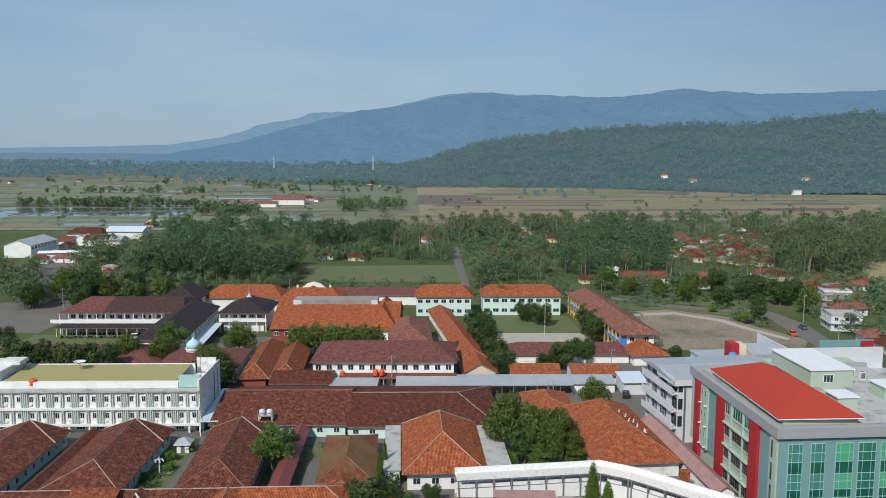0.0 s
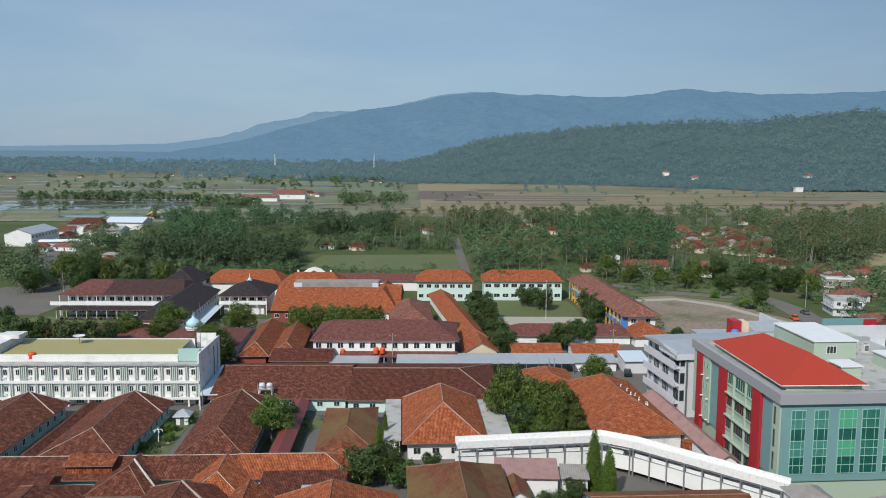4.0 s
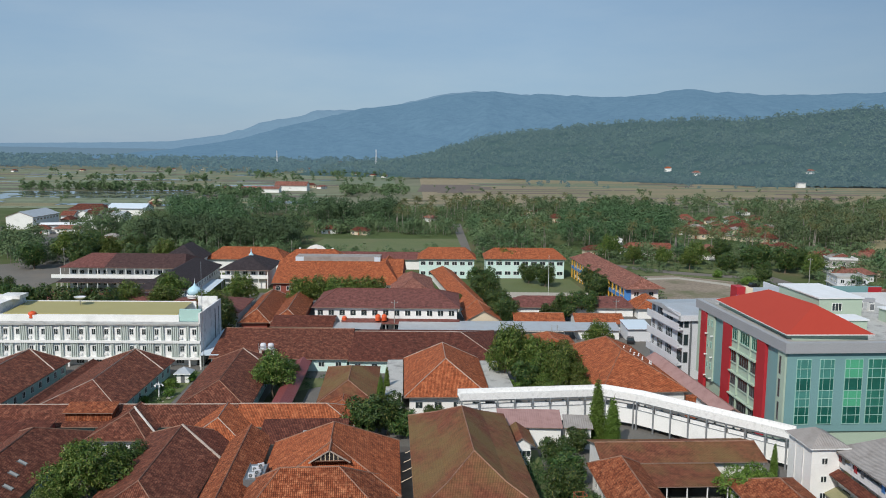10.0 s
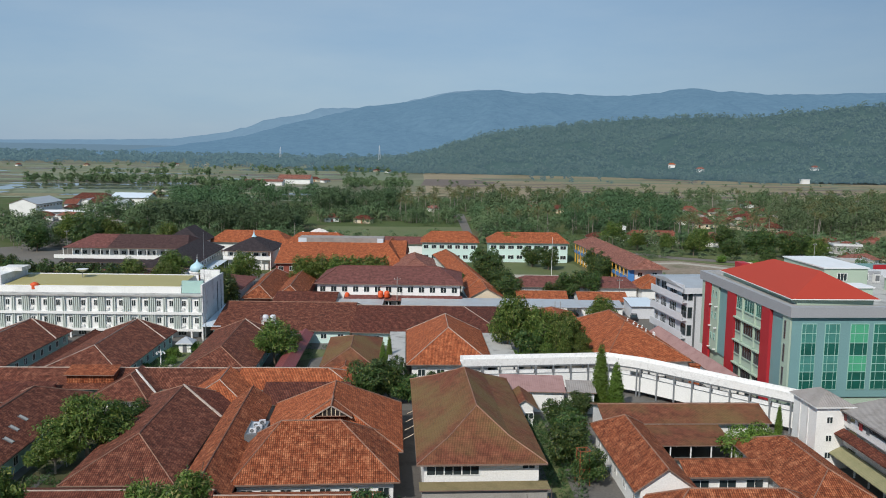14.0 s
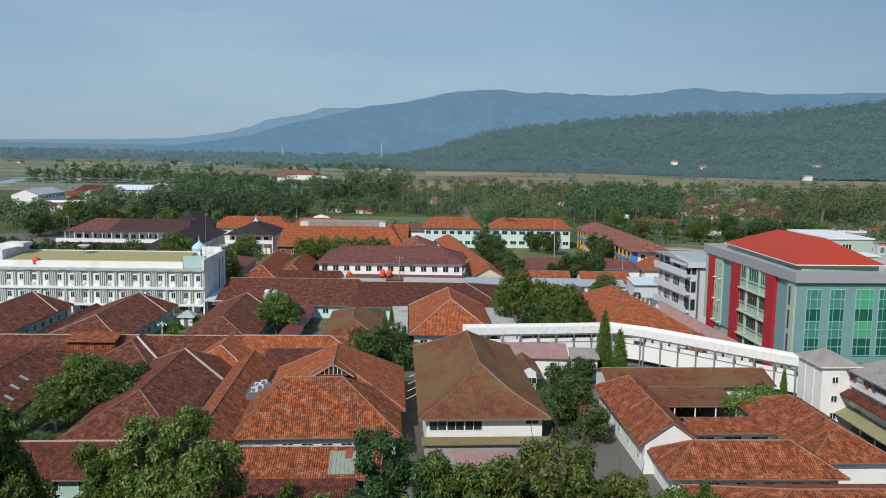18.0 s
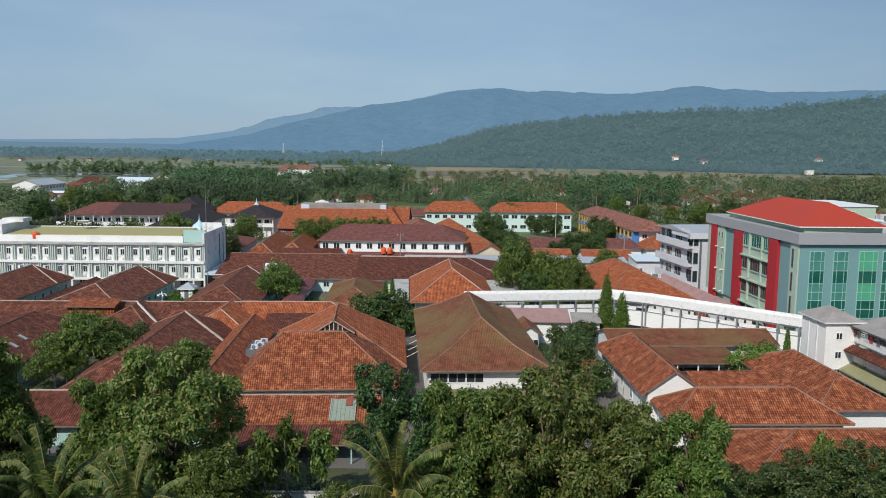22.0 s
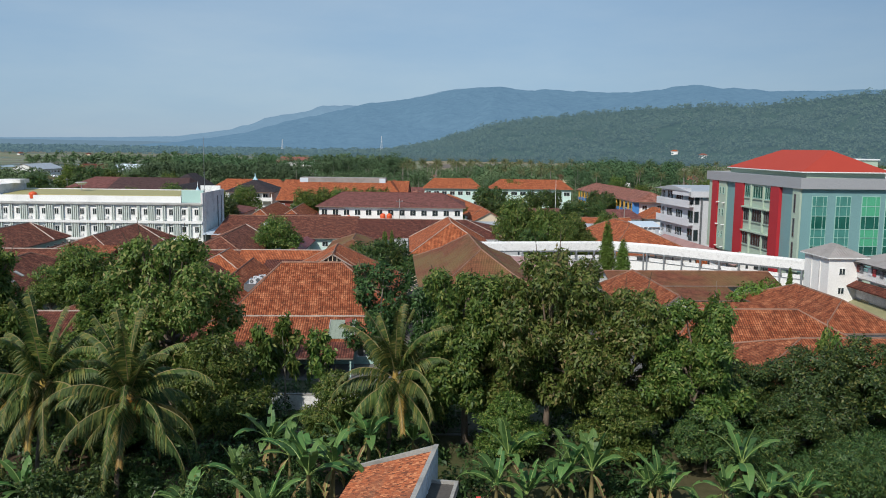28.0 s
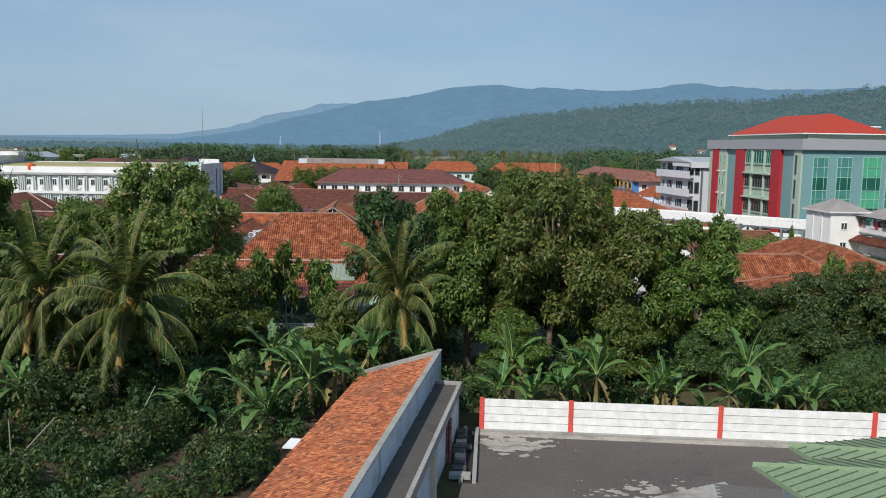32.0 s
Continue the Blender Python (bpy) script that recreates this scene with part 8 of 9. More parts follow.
part("footing", Geo().box(-0.3, -0.22, -0.05, 30, 0.2, 0.155), M_CONCRETE, e, "rough concrete footing")
sheet("asphalt_yard", "dark asphalt yard with pale stains", [(0.9, 44.2), (25, 42.4), (34, 8), (-2.5, 8), (0.2, 36)], 0.05, M_ASPHALT, "yard")
M_CEMENT = surface("spilt_cement", (0.30, 0.27, 0.24), (0.42, 0.39, 0.35), scale=1.2, fine=7.0, stain=(0.12, 0.11, 0.10), stain_scale=0.6, stain_amt=0.8, space="Object")
M_SOIL = surface("dark_garden_soil", (0.045, 0.03, 0.02), (0.095, 0.062, 0.04), scale=0.5, fine=5.0, bump=0.6, stain=(0.03, 0.035, 0.015), stain_scale=0.35, stain_amt=0.7, space="Object")
sheet("garden_plot", "bare dark earth plot beside the shed", [(-45, 22), (-9, 22), (-6.6, 44), (-4, 58), (-45, 58)], 0.03, M_SOIL, "garden")
sheet("kerb_strip", "rough concrete strip along the wall", [(1.0, 44.2), (24.5, 42.5), (24.5, 41.9), (1.0, 43.65)], 0.075, M_CEMENT, "kerb")
rngp = random.Random(4)


def spill(name, label, cx, cy, sx, sy, n, big, mat, z):
    """Many ragged little patches, thick in the middle and thinning outwards."""
    g = Geo()
    for k in range(n):
        x, y = cx + rngp.gauss(0, sx), cy + rngp.gauss(0, sy)
        if x < 1.5 or y > 43.7:
            continue
        r = big * rngp.uniform(0.15, 1.0) * math.exp(-0.35 * (((x - cx) / sx) ** 2 + ((y - cy) / sy) ** 2))
        g.poly([(x + r * rngp.uniform(0.6, 1.2) * 1.5 * math.cos(a * 0.628), y + r * rngp.uniform(0.6, 1.2) * math.sin(a * 0.628), z + 0.0004 * k) for a in range(10)])
    return tagged(part(name, g, mat), label, "patch", kind="stuff")


spill("cement_spill", "pale cement dust and crumbs on the asphalt", 3.2, 42.3, 1.5, 1.0, 110, 0.5, M_CEMENT, 0.054)
spill("damp_hollows", "dark damp hollows in the asphalt", 10.5, 38.6, 2.2, 1.0, 26, 0.45, M_DARKSLAB, 0.054)
spill("gravel_crumbs", "gravel crumbs along the broken edge", 9.0, 36.4, 1.8, 0.8, 70, 0.3, M_CEMENT, 0.06)
sheet("gravel_patch", "worn gravelly edge of the asphalt", [(8.5, 35.4), (11.8, 37.0), (12.4, 36.4), (12.4, 30), (6, 30)], 0.056, M_CEMENT, "patch")
sheet("cut_slab", "cracked slab corner with brick edge", [(11.7, 36.9), (13.2, 37.6), (13.4, 36.4), (12.2, 35.6)], 0.09, M_CONCRETE, "slab")
blk = thing("block_paving", 12.6, 37.3, -12, "grey interlocking block paving", "paving")
pg = Geo().box(0, 0, 0, 0.39, 0.19, 0.11)
first = part("paving_block", pg, M_PAVE, blk)
first.matrix_basis = pose(0, -0.2, 0)
for r in range(20):
    for c in range(14):
        if r + c:
            share("paving_block", first.data, blk, pose(c * 0.4 + (r % 2) * 0.2, -0.2 - r * 0.2, 0.004 * ((r * 7 + c * 5) % 3)))

# tiled lean-to shed
e = thing("tiled_shed", -4.0, 26.3, -8.1, "long shed with clay tile roof and pale blue parapet wall", "shed")
SH, SE, SW, SL = 3.75, 2.25, 4.8, 21.0
part("parapet_wall", Geo().box(-0.02, -8, 0, 0.18, SL + 0.2, 4.0), M_PALEBLUE, e, "weathered pale blue wall")
part("coping", Geo().box(-0.06, -8, 4.0, 0.22, SL + 0.25, 4.07), M_CONCRETE, e)
g = Geo()
g.poly([(-SW, SL, SE - 0.3), (0, SL, SH - 0.3), (0, SL, SH + 0.3), (-SW, SL, SE + 0.22)])
g.poly([(-SW, SL + 0.2, SE - 0.3), (0, SL + 0.2, SH - 0.3), (0, SL + 0.2, SH + 0.3), (-SW, SL + 0.2, SE + 0.22)][::-1])
g.poly([(-SW, SL, SE + 0.22), (0, SL, SH + 0.3), (0, SL + 0.2, SH + 0.3), (-SW, SL + 0.2, SE + 0.22)])
part("verge", g, M_CONCRETE, e)
# near-black sheet stands in for the shade between the tiles
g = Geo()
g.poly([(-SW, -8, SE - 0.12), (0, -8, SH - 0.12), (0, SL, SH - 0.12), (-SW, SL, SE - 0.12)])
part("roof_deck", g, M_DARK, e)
part("wall", Geo().box(-SW + 0.6, -7.6, 0, -SW + 0.75, SL, SE - 0.1).box(-SW + 0.75, SL - 0.15, 0, -0.05, SL, SE - 0.1), M_WHITE_WORN, e)
part("flat_roof", Geo().box(0.18, -8, 2.45, 1.55, SL - 2.2, 2.62), M_DARKSLAB, e, "dark flat concrete roof")
part("flat_parapet", Geo().box(1.55, -8, 2.3, 1.75, SL - 2.0, 2.8).box(0.18, SL - 2.2, 2.3, 1.55, SL - 2.0, 2.8), M_CONCRETE, e)
part("side_wall", Geo().box(1.45, -8, 0, 1.6, SL - 2.1, 2.3), M_PALEBLUE, e)
for k in range(5):
    part("pilaster", Geo().box(1.6, -6 + k * 4.9, 0, 1.85, -5.5 + k * 4.9, 2.3), M_CREAM if k % 2 else M_TILE_FADED, e)
    part("rib", Geo().box(0.18, 0.5 + k * 4.2, 2.62, 0.23, 0.62 + k * 4.2, 3.98), M_PALEBLUE, e)
part("gutter_board", Geo().box(-SW - 0.6, 8.8, SE - 0.12, -SW + 0.1, 10.0, SE - 0.05), M_WHITE, e, "white board sticking out of the eave")
# clay tiles of the shed, overlapping courses
slope = math.atan2(SH - SE, SW)
tg = Geo()
tl, tw = 0.26, 0.19
prof = [(-tw / 2, 0.0), (-tw / 5, 0.075), (tw / 6, 0.07), (tw / 2 - 0.012, -0.005)]
for k in range(3):
    (a0, b0), (a1, b1) = prof[k], prof[k + 1]
    tg.poly([(-tl, a0, b0), (0, a0, b0 - 0.0), (0, a1, b1), (-tl, a1, b1)][::-1])
    tg.poly([(-tl, a0, b0 - 0.05), (-tl, a1, b1 - 0.05), (-tl, a1, b1), (-tl, a0, b0)][::-1])
one = part("roof_tile", tg, M_CLAYTILE, e, uv=False)
base = one.data
bpy.data.objects.remove(one)
cols, rows_ = int((SL + 8) / tw), int(SW / math.cos(slope) / (tl * 0.82)) + 1
rngt = random.Random(3)
rest = Geo()
made = 0
for r in range(rows_):
    for c in range(cols):
        s0 = r * tl * 0.82
        x = -s0 * math.cos(slope)
        z = SH - s0 * math.sin(slope)
        if x < -SW + 0.2:
            continue
        y = -8 + (c + 0.5) * tw
        mtx = pose(x, y, z - 0.02, 0, 0, rngt.uniform(-2, 2)) @ Matrix.Rotation(-slope + 0.05, 4, "Y")
        if y > SL - 5.2 and made < 300 and r < 14:
            share("roof_tile", base, e, mtx)
            made += 1
        else:
            i = len(rest.v)
            rest.v += [tuple(mtx @ v.co) for v in base.vertices]
            for p in base.polygons:
                rest.f.append(tuple(i + q for q in p.vertices))
                rest.m.append(0)
ob = part("roof_tiles", rest, M_CLAYTILE, e, "weathered orange clay tiles in uneven courses", uv=False)
ob["kind"] = "stuff"

# concrete drain beside the shed
e = thing("drain", 0.15, 37.0, -3, "open concrete drain with broken slabs", "drain")
part("kerb", Geo().box(0, 0, 0, 0.2, 7.6, 0.25), M_CONCRETE, e)
part("kerb", Geo().box(0.65, 0, 0, 0.85, 7.4, 0.28), M_CONCRETE, e)
part("bed", Geo().box(0.2, 0, 0.0, 0.65, 7.4, 0.06), M_DARK, e)
for k in range(9):
    part("slab", Geo().box(-0.55 + rngp.uniform(0, 0.3), 0.3 + k * 0.75, 0.05 + rngp.uniform(0, 0.2), rngp.uniform(0.1, 0.6), 0.7 + k * 0.75 + rngp.uniform(0, 0.3), 0.33), M_DARKSLAB if k % 3 else M_CONCRETE, e)

# green seamed roofs at the near corner
for nm, x, y, yaw, w, d, ze, zr, lab in (("green_roof_wing", 15.9, 24.4, 14, 16, 8.2, 3.95, 4.7, "green standing-seam roof wing"), ("green_pavilion", 14.7, 17.4, 14, 15, 13.0, 4.0, 5.5, "pavilion with green standing-seam hipped roof")):
    e = thing(nm, x, y, yaw, lab, "pavilion")
    g, lines = roof_geo(w, d, ze, zr, "x", d / 2, 0)
    part("roof", g, [M_SHEET_GREEN, M_SHEET_GREEN], e)
    s = Geo()
    for k in range(1, int(w / 0.45)):
        xx = k * 0.45
        f = min(1.0, xx / (d / 2))
        for sg in (0, 1):
            ya, yb = (0, d / 2 * f) if sg == 0 else (d, d - d / 2 * f)
            s.beam((xx, ya, ze + 0.02), (xx, yb, ze + (zr - ze) * f + 0.02), 0.03, 0.04)
    for k in range(1, int(d / 0.45)):
        yy = k * 0.45
        f = 1 - abs(yy - d / 2) / (d / 2)
        s.beam((0, yy, ze + 0.02), (d / 2 * f, yy, ze + (zr - ze) * f + 0.02), 0.03, 0.04)
    part("seams", s, M_SEAM, e, "dark raised seams")
    caps(e, lines, M_SHEET_GREEN, 0.22)
    part("wall", Geo().box(0.8, 0.8, 0, w - 0.8, d - 0.8, ze - 0.2), M_WHITE, e)

# ---- small things on the roofs, in the courts and on the roads ----
e = thing("gablet", -15.1, 101.4, 4, "small white-framed gable vent set in the orange roof", "roof vent")
g = Geo()
for sx in (-1, 1):
    up = [(sx * 2.7, 0, 6.75), (0, 0, 8.42), (0, 4.0, 8.42), (sx * 2.7, 4.0, 6.75)]
    lo_ = [(p[0], p[1], p[2] - 0.1) for p in up]
    g.poly(up if sx > 0 else up[::-1])
    g.poly(lo_[::-1] if sx > 0 else lo_)
part("roof", g, M_TILE_ORANGE, e)
g = Geo()
g.beam((-2.7, 0.0, 6.72), (0, 0.0, 8.38), 0.1, 0.16)
g.beam((2.7, 0.0, 6.72), (0, 0.0, 8.38), 0.1, 0.16)
part("bargeboard", g, M_MORTAR_PALE, e, "weathered gable board")
# flat near-black triangle painted for the shade inside the vent
g = Geo()
g.poly([(-2.4, 0.2, 6.8), (2.4, 0.2, 6.8), (0, 0.2, 8.3)])
part("opening", g, M_DARK, e)
for k in range(5):
    xx = -1.1 + k * 0.55
    part("slat", Geo().box(xx - 0.05, 0.1, 7.0, xx + 0.05, 0.17, 7.0 + 1.2 * (1 - abs(xx) / 2.2)), M_CREAM, e)
part("sill", Geo().box(-1.9, 0.05, 6.92, 1.9, 0.19, 7.0), M_MORTAR, e)
part("ridge_cap", Geo().tube([(0, -0.1, 8.46), (0, 4.0, 8.46)], [0.12, 0.12], 8), M_MORTAR, e, uv=False)

# light well with machines between two roofs
e = thing("light_well", -24.9, 101.2, 4, "grey slab in a light well between tile roofs", "slab")
part("slab", Geo().box(-1.3, 0, 4.2, 1.0, 5.4, 4.35), M_STEEL, e)
part("curb", Geo().box(-1.4, -0.1, 3.2, -1.3, 5.5, 4.5).box(1.0, -0.1, 3.2, 1.1, 5.5, 4.5).box(-1.3, -0.1, 3.2, 1.0, 0, 4.5), M_GREYDARK, e)
part("support", Geo().box(-1.0, 0.3, 0, 0.7, 5.0, 4.2), M_WHITE_WORN, e)


def condenser(x, y, z, turn, group="roof condensers", label="white air-conditioning condenser"):
    c = thing("air_conditioner", x, y, turn, label, "air conditioner", group, z)
    part("case", Geo().box(-0.42, -0.16, 0, 0.42, 0.16, 0.6), M_GREYWALL, c)
    part("fan_grille", Geo().lathe([(0.25, 0), (0.25, 0.02), (0.05, 0.03)], 12), M_GREYDARK, c).matrix_basis = pose(-0.12, -0.16, 0.3, 90, 0, 0)
    part("bracket", Geo().box(-0.36, -0.14, -0.06, -0.3, 0.14, 0).box(0.3, -0.14, -0.06, 0.36, 0.14, 0), M_STEEL, c)


for k in range(4):
    condenser(-25.4 + 0.5 * (k % 2), 102.0 + k * 1.1, 4.42, 8 + 20 * (k % 2), label="pale condenser standing in the light well")
for k in range(3):
    e = thing("pipe_rack", -24.5, 101.8 + k * 1.4, 4 + k * 9, "grey duct on the light-well slab", "duct", "light-well ducts", 4.35)
    part("duct", Geo().box(-0.2, 0, 0.0, 0.15, 1.3, 0.28), M_STEEL, e)

# skylight panes on the dark ward roof
for k, (lx, ly) in enumerate(((9.8, 8.6), (9.0, 11.8), (8.6, 15.2))):
    e = thing("skylight", 0, 0, 0, "pale glass tile pane let into the roof", "skylight", "roof skylights")
    e.matrix_basis = pose(-65.2, 90.0, 0, 0, 0, 2.5) @ pose(lx, ly, 3.0 + (11.6 - lx) / 5.8 * 3.2 + 0.03) @ Matrix.Rotation(math.atan2(3.2, 5.8), 4, "Y")
    part("pane", Geo().box(-0.6, -0.3, 0, 0.6, 0.3, 0.06), M_SLAB, e)
    part("flashing", Geo().box(-0.68, -0.38, -0.02, 0.68, -0.3, 0.09).box(-0.68, 0.3, -0.02, 0.68, 0.38, 0.09), M_GREYDARK, e)

# translucent roof window on the front gallery
M_ROOFPANE = surface("algae_stained_panel", (0.20, 0.24, 0.19), (0.30, 0.34, 0.28), rough=0.7, scale=0.9, stain=(0.10, 0.13, 0.08), stain_scale=0.8)
e = thing("roof_window", 0, 0, 0, "pale translucent panel in the gallery roof with a red patch", "roof window")
e.matrix_basis = pose(-25.0, 78.6, 0, 0, 0, 3) @ pose(12.6, 0.6, 2.4 + 0.6 / 4.8 * 1.7 + 0.05) @ Matrix.Rotation(math.atan2(1.7, 4.8), 4, "X")
part("panel", Geo().box(0, 0, 0, 2.5, 3.6, 0.05), M_ROOFPANE, e)
for k in range(6):
    part("rib", Geo().box(0.1 + k * 0.45, 0, 0.05, 0.16 + k * 0.45, 3.6, 0.09), M_ROOFPANE, e)
part("patch", Geo().box(1.5, 2.4, 0.1, 2.2, 3.8, 0.15), M_BRICKRED, e)
part("trim", Geo().box(-0.1, -0.02, 0.0, 0.0, 3.65, 0.12).box(2.5, -0.02, 0.0, 2.6, 3.65, 0.12), M_CONCRETE, e)

# vents on the workshop roof
for k in range(7):
    x, y = 36.9 + 0.48 * k + 0.3 * (k % 2), 165.6 - 1.9 * k - 0.7 * (k % 3)
    e = thing("roof_vent", x, y, 15 * k, "small white bent vent pipe on the tile roof", "vent pipe", "roof vents", 6.2 - 0.05 * k)
    part("pipe", Geo().tube([(0, 0, 0), (0, 0, 0.5), (0.1, 0, 0.62), (0.26, 0, 0.62)], [0.08, 0.08, 0.08, 0.1], 8), M_FRAME, e, uv=False)
    part("flange", Geo().box(-0.18, -0.18, 0.15, 0.18, 0.18, 0.22), M_WHITE_WORN, e)


def pole(x, y, h, label="concrete utility pole with a crossarm", arm=True, z=0.0, r=0.13, mat=None):
    e = thing("utility_pole", x, y, 10, label, "pole", "", z)
    part("shaft", Geo().tube([(0, 0, 0), (0, 0, h)], [r, r * 0.6], 8), mat or M_CONCRETE, e, uv=False)
    if arm:
        part("crossarm", Geo().box(-0.8, -0.06, h - 0.7, 0.8, 0.06, h - 0.58), M_GREYDARK, e)
        for dx in (-0.7, 0.0, 0.7):
            part("insulator", Geo().lathe([(0.05, h - 0.58), (0.08, h - 0.5), (0.03, h - 0.4)], 7, dx, 0), M_WHITE, e)
    return e


pole(46.0, 216.9, 7.0)
pole(25.9, 195.4, 4.5, "slim pale post beside the parking shed", False)
pole(27.2, 195.4, 4.5, "slim pale post beside the parking shed", False)
pole(-13.0, 202.0, 9.0)
pole(127.0, 282.0, 10.0)
pole(-56.5, 296.0, 13.0, "thin pole behind the great hall", False, r=0.09)
pole(117.0, 236.0, 9.0)
pole(-142.0, 300.0, 9.0)
pole(33.2, 260.7, 13.0, "tall thin flagpole in the school field", False, r=0.07, mat=M_FRAME)
pole(-51.3, 168.2, 23.3, "very thin tall antenna mast by the white block", False, r=0.07, mat=M_STEEL)
pole(-49.2, 100.5, 3.6, "white pipe post in the court", False, r=0.06, mat=M_WHITE)
pole(-54.6, 112.0, 4.4, "white vent pipe beside the ward", False, r=0.09, mat=M_WHITE)


def cable(pts, label="black power cable between the roofs", r=0.025, mat=None):
    g = Geo()
    for (a, b) in zip(pts[:-1], pts[1:]):
        a, b = Vector(a), Vector(b)
        run = []
        for k in range(9):
            f = k / 8
            p = a.lerp(b, f)
            p.z -= 0.04 * (b - a).length * 4 * f * (1 - f)
            run.append(tuple(p))
        g.tube(run, [r] * 9, 5)
    tagged(part("cable", g, mat or M_DARK, uv=False), label, "cable", "cables")


for k in range(4):
    cable([(-5.9, 104.0 + k * 3.2, 3.1 + 0.1 * k), (-2.9 - 0.2 * k, 104.4 + k * 3.0, 4.9)], "pale service cable across the gap beside the hall", 0.04, M_CREAM)
cable([(46.0, 216.9, 6.5), (-13.0, 202.0, 8.5)])
cable([(117.0, 236.0, 8.4), (127.0, 282.0, 9.4)])

# rusty scaffold tower beside the hall
e = thing("scaffold_tower", 16.9, 97.6, 12, "rusty iron scaffold tower for a water tank", "scaffold")
for px, py in ((-0.7, -0.7), (0.7, -0.7), (0.7, 0.7), (-0.7, 0.7)):
    part("leg", Geo().beam((px, py, 0), (px * 0.85, py * 0.85, 4.6), 0.1, 0.1), M_RUST, e)
for z in (1.0, 2.2, 3.4, 4.5):
    part("rung", Geo().beam((-0.7, -0.7, z), (0.7, -0.7, z), 0.07, 0.07).beam((-0.7, 0.7, z), (0.7, 0.7, z), 0.07, 0.07).beam((-0.7, -0.7, z), (-0.7, 0.7, z), 0.07, 0.07).beam((0.7, -0.7, z), (0.7, 0.7, z), 0.07, 0.07), M_RUST, e)
part("brace", Geo().beam((-0.7, -0.7, 1.0), (0.7, -0.7, 3.4), 0.05, 0.05).beam((0.7, -0.7, 1.0), (0.7, 0.7, 3.4), 0.05, 0.05), M_RUST, e)


def car(x, y, turn, paint, label, big=1.0):
    """A parked car: shaped body, glass house, wheels."""
    e = thing("car", x, y, turn, label, "car", "parked cars")
    prof = [(-2.1, 0.35), (2.05, 0.35), (2.15, 0.75), (1.95, 0.95), (1.0, 1.05), (-1.9, 1.1), (-2.15, 0.9)]
    roof = [(0.95, 1.04), (0.35, 1.55), (-1.5, 1.6 * big), (-1.95, 1.08)]
    for nm, pr, yy, mat in (("body", prof, 0.85, paint), ("glass_house", roof, 0.74, M_GLASS)):
        g = Geo()
        g.poly([(a, -yy, b) for a, b in pr])
        g.poly([(a, yy, b) for a, b in reversed(pr)])
        for i in range(len(pr)):
            (a, b), (c, d) = pr[i - 1], pr[i]
            g.poly([(a, -yy, b), (a, yy, b), (c, yy, d), (c, -yy, d)])
        part(nm, g, mat, e)
    part("roof_panel", Geo().box(-1.5, -0.72, 1.56 * big, 0.3, 0.72, 1.62 * big), paint, e)
    for wx in (-1.35, 1.35):
        for wy in (-0.86, 0.7):
            w = part("wheel", Geo().lathe([(0.02, 0), (0.3, 0), (0.32, 0.04), (0.32, 0.14), (0.3, 0.17), (0.02, 0.17)], 14), M_DARK, e)
            w.matrix_basis = pose(wx, wy + 0.17, 0.33, 90, 0, 0)
    for wy in (-0.6, 0.6):
        part("headlight", Geo().box(2.06, wy - 0.18, 0.7, 2.16, wy + 0.18, 0.86), M_FRAME, e)


M_CARBLACK = surface("black_paint", (0.02, 0.02, 0.022), (0.03, 0.03, 0.034), rough=0.25, bump=0.0)
M_CARGREY = surface("grey_paint", (0.10, 0.11, 0.13), (0.12, 0.13, 0.15), rough=0.25, bump=0.0)
car(36.0, 196.1, 100, M_FRAME, "white hatchback parked beside the long shed")
car(40.6, 197.1, 92, M_CARGREY, "dark grey car parked beside the long shed")
car(45.4, 196.2, 80, M_CARBLACK, "black car parked near the grey shed")
car(-98.5, 256.6, 4, M_FRAME, "white van parked before the school", 1.15)
car(-93.4, 258.0, -3, M_FRAME, "white car parked before the school")
car(107.0, 280.0, 30, M_CARBLACK, "black car standing at the edge of the lot")
car(114.5, 262.0, 85, M_TANK, "small orange-red car on the lot edge", 1.1)
car(122.0, 271.0, 90, M_CARGREY, "grey car on the road")
car(38.6, 184.6, 60, M_FRAME, "white car behind the workshop")
for k in range(37):
    if k < 11:
        bx, by, lab = -9.0 + k * 2.1 + (k % 3) * 0.3, 197.6 + 0.3 * (k % 2), "parked motorbike under the long shed"
    else:
        bx, by, lab = -124.0 + (k - 11) * 1.05 + 0.2 * (k % 3), 257.6 + 0.4 * (k % 2), "motorbike parked before the school awning"
    e = thing("motorbike", bx, by, 80 + 12 * (k % 4), lab, "motorbike", "parked motorbikes")
    part("frame", Geo().box(-0.5, -0.12, 0.4, 0.5, 0.12, 0.75).box(-0.6, -0.1, 0.75, 0.1, 0.1, 0.85), (M_CARBLACK, M_CARMINE, M_BLUE, M_CARGREY)[k % 4], e)
    part("handlebar", Geo().tube([(0.45, -0.35, 1.0), (0.5, 0, 0.95), (0.45, 0.35, 1.0)], [0.03] * 3, 6), M_STEEL, e, uv=False)
    for wx in (-0.6, 0.62):
        part("wheel", Geo().lathe([(0.2, 0), (0.28, 0), (0.28, 0.1), (0.2, 0.1)], 12), M_DARK, e).matrix_basis = pose(wx, 0.05, 0.28, 90, 0, 0)

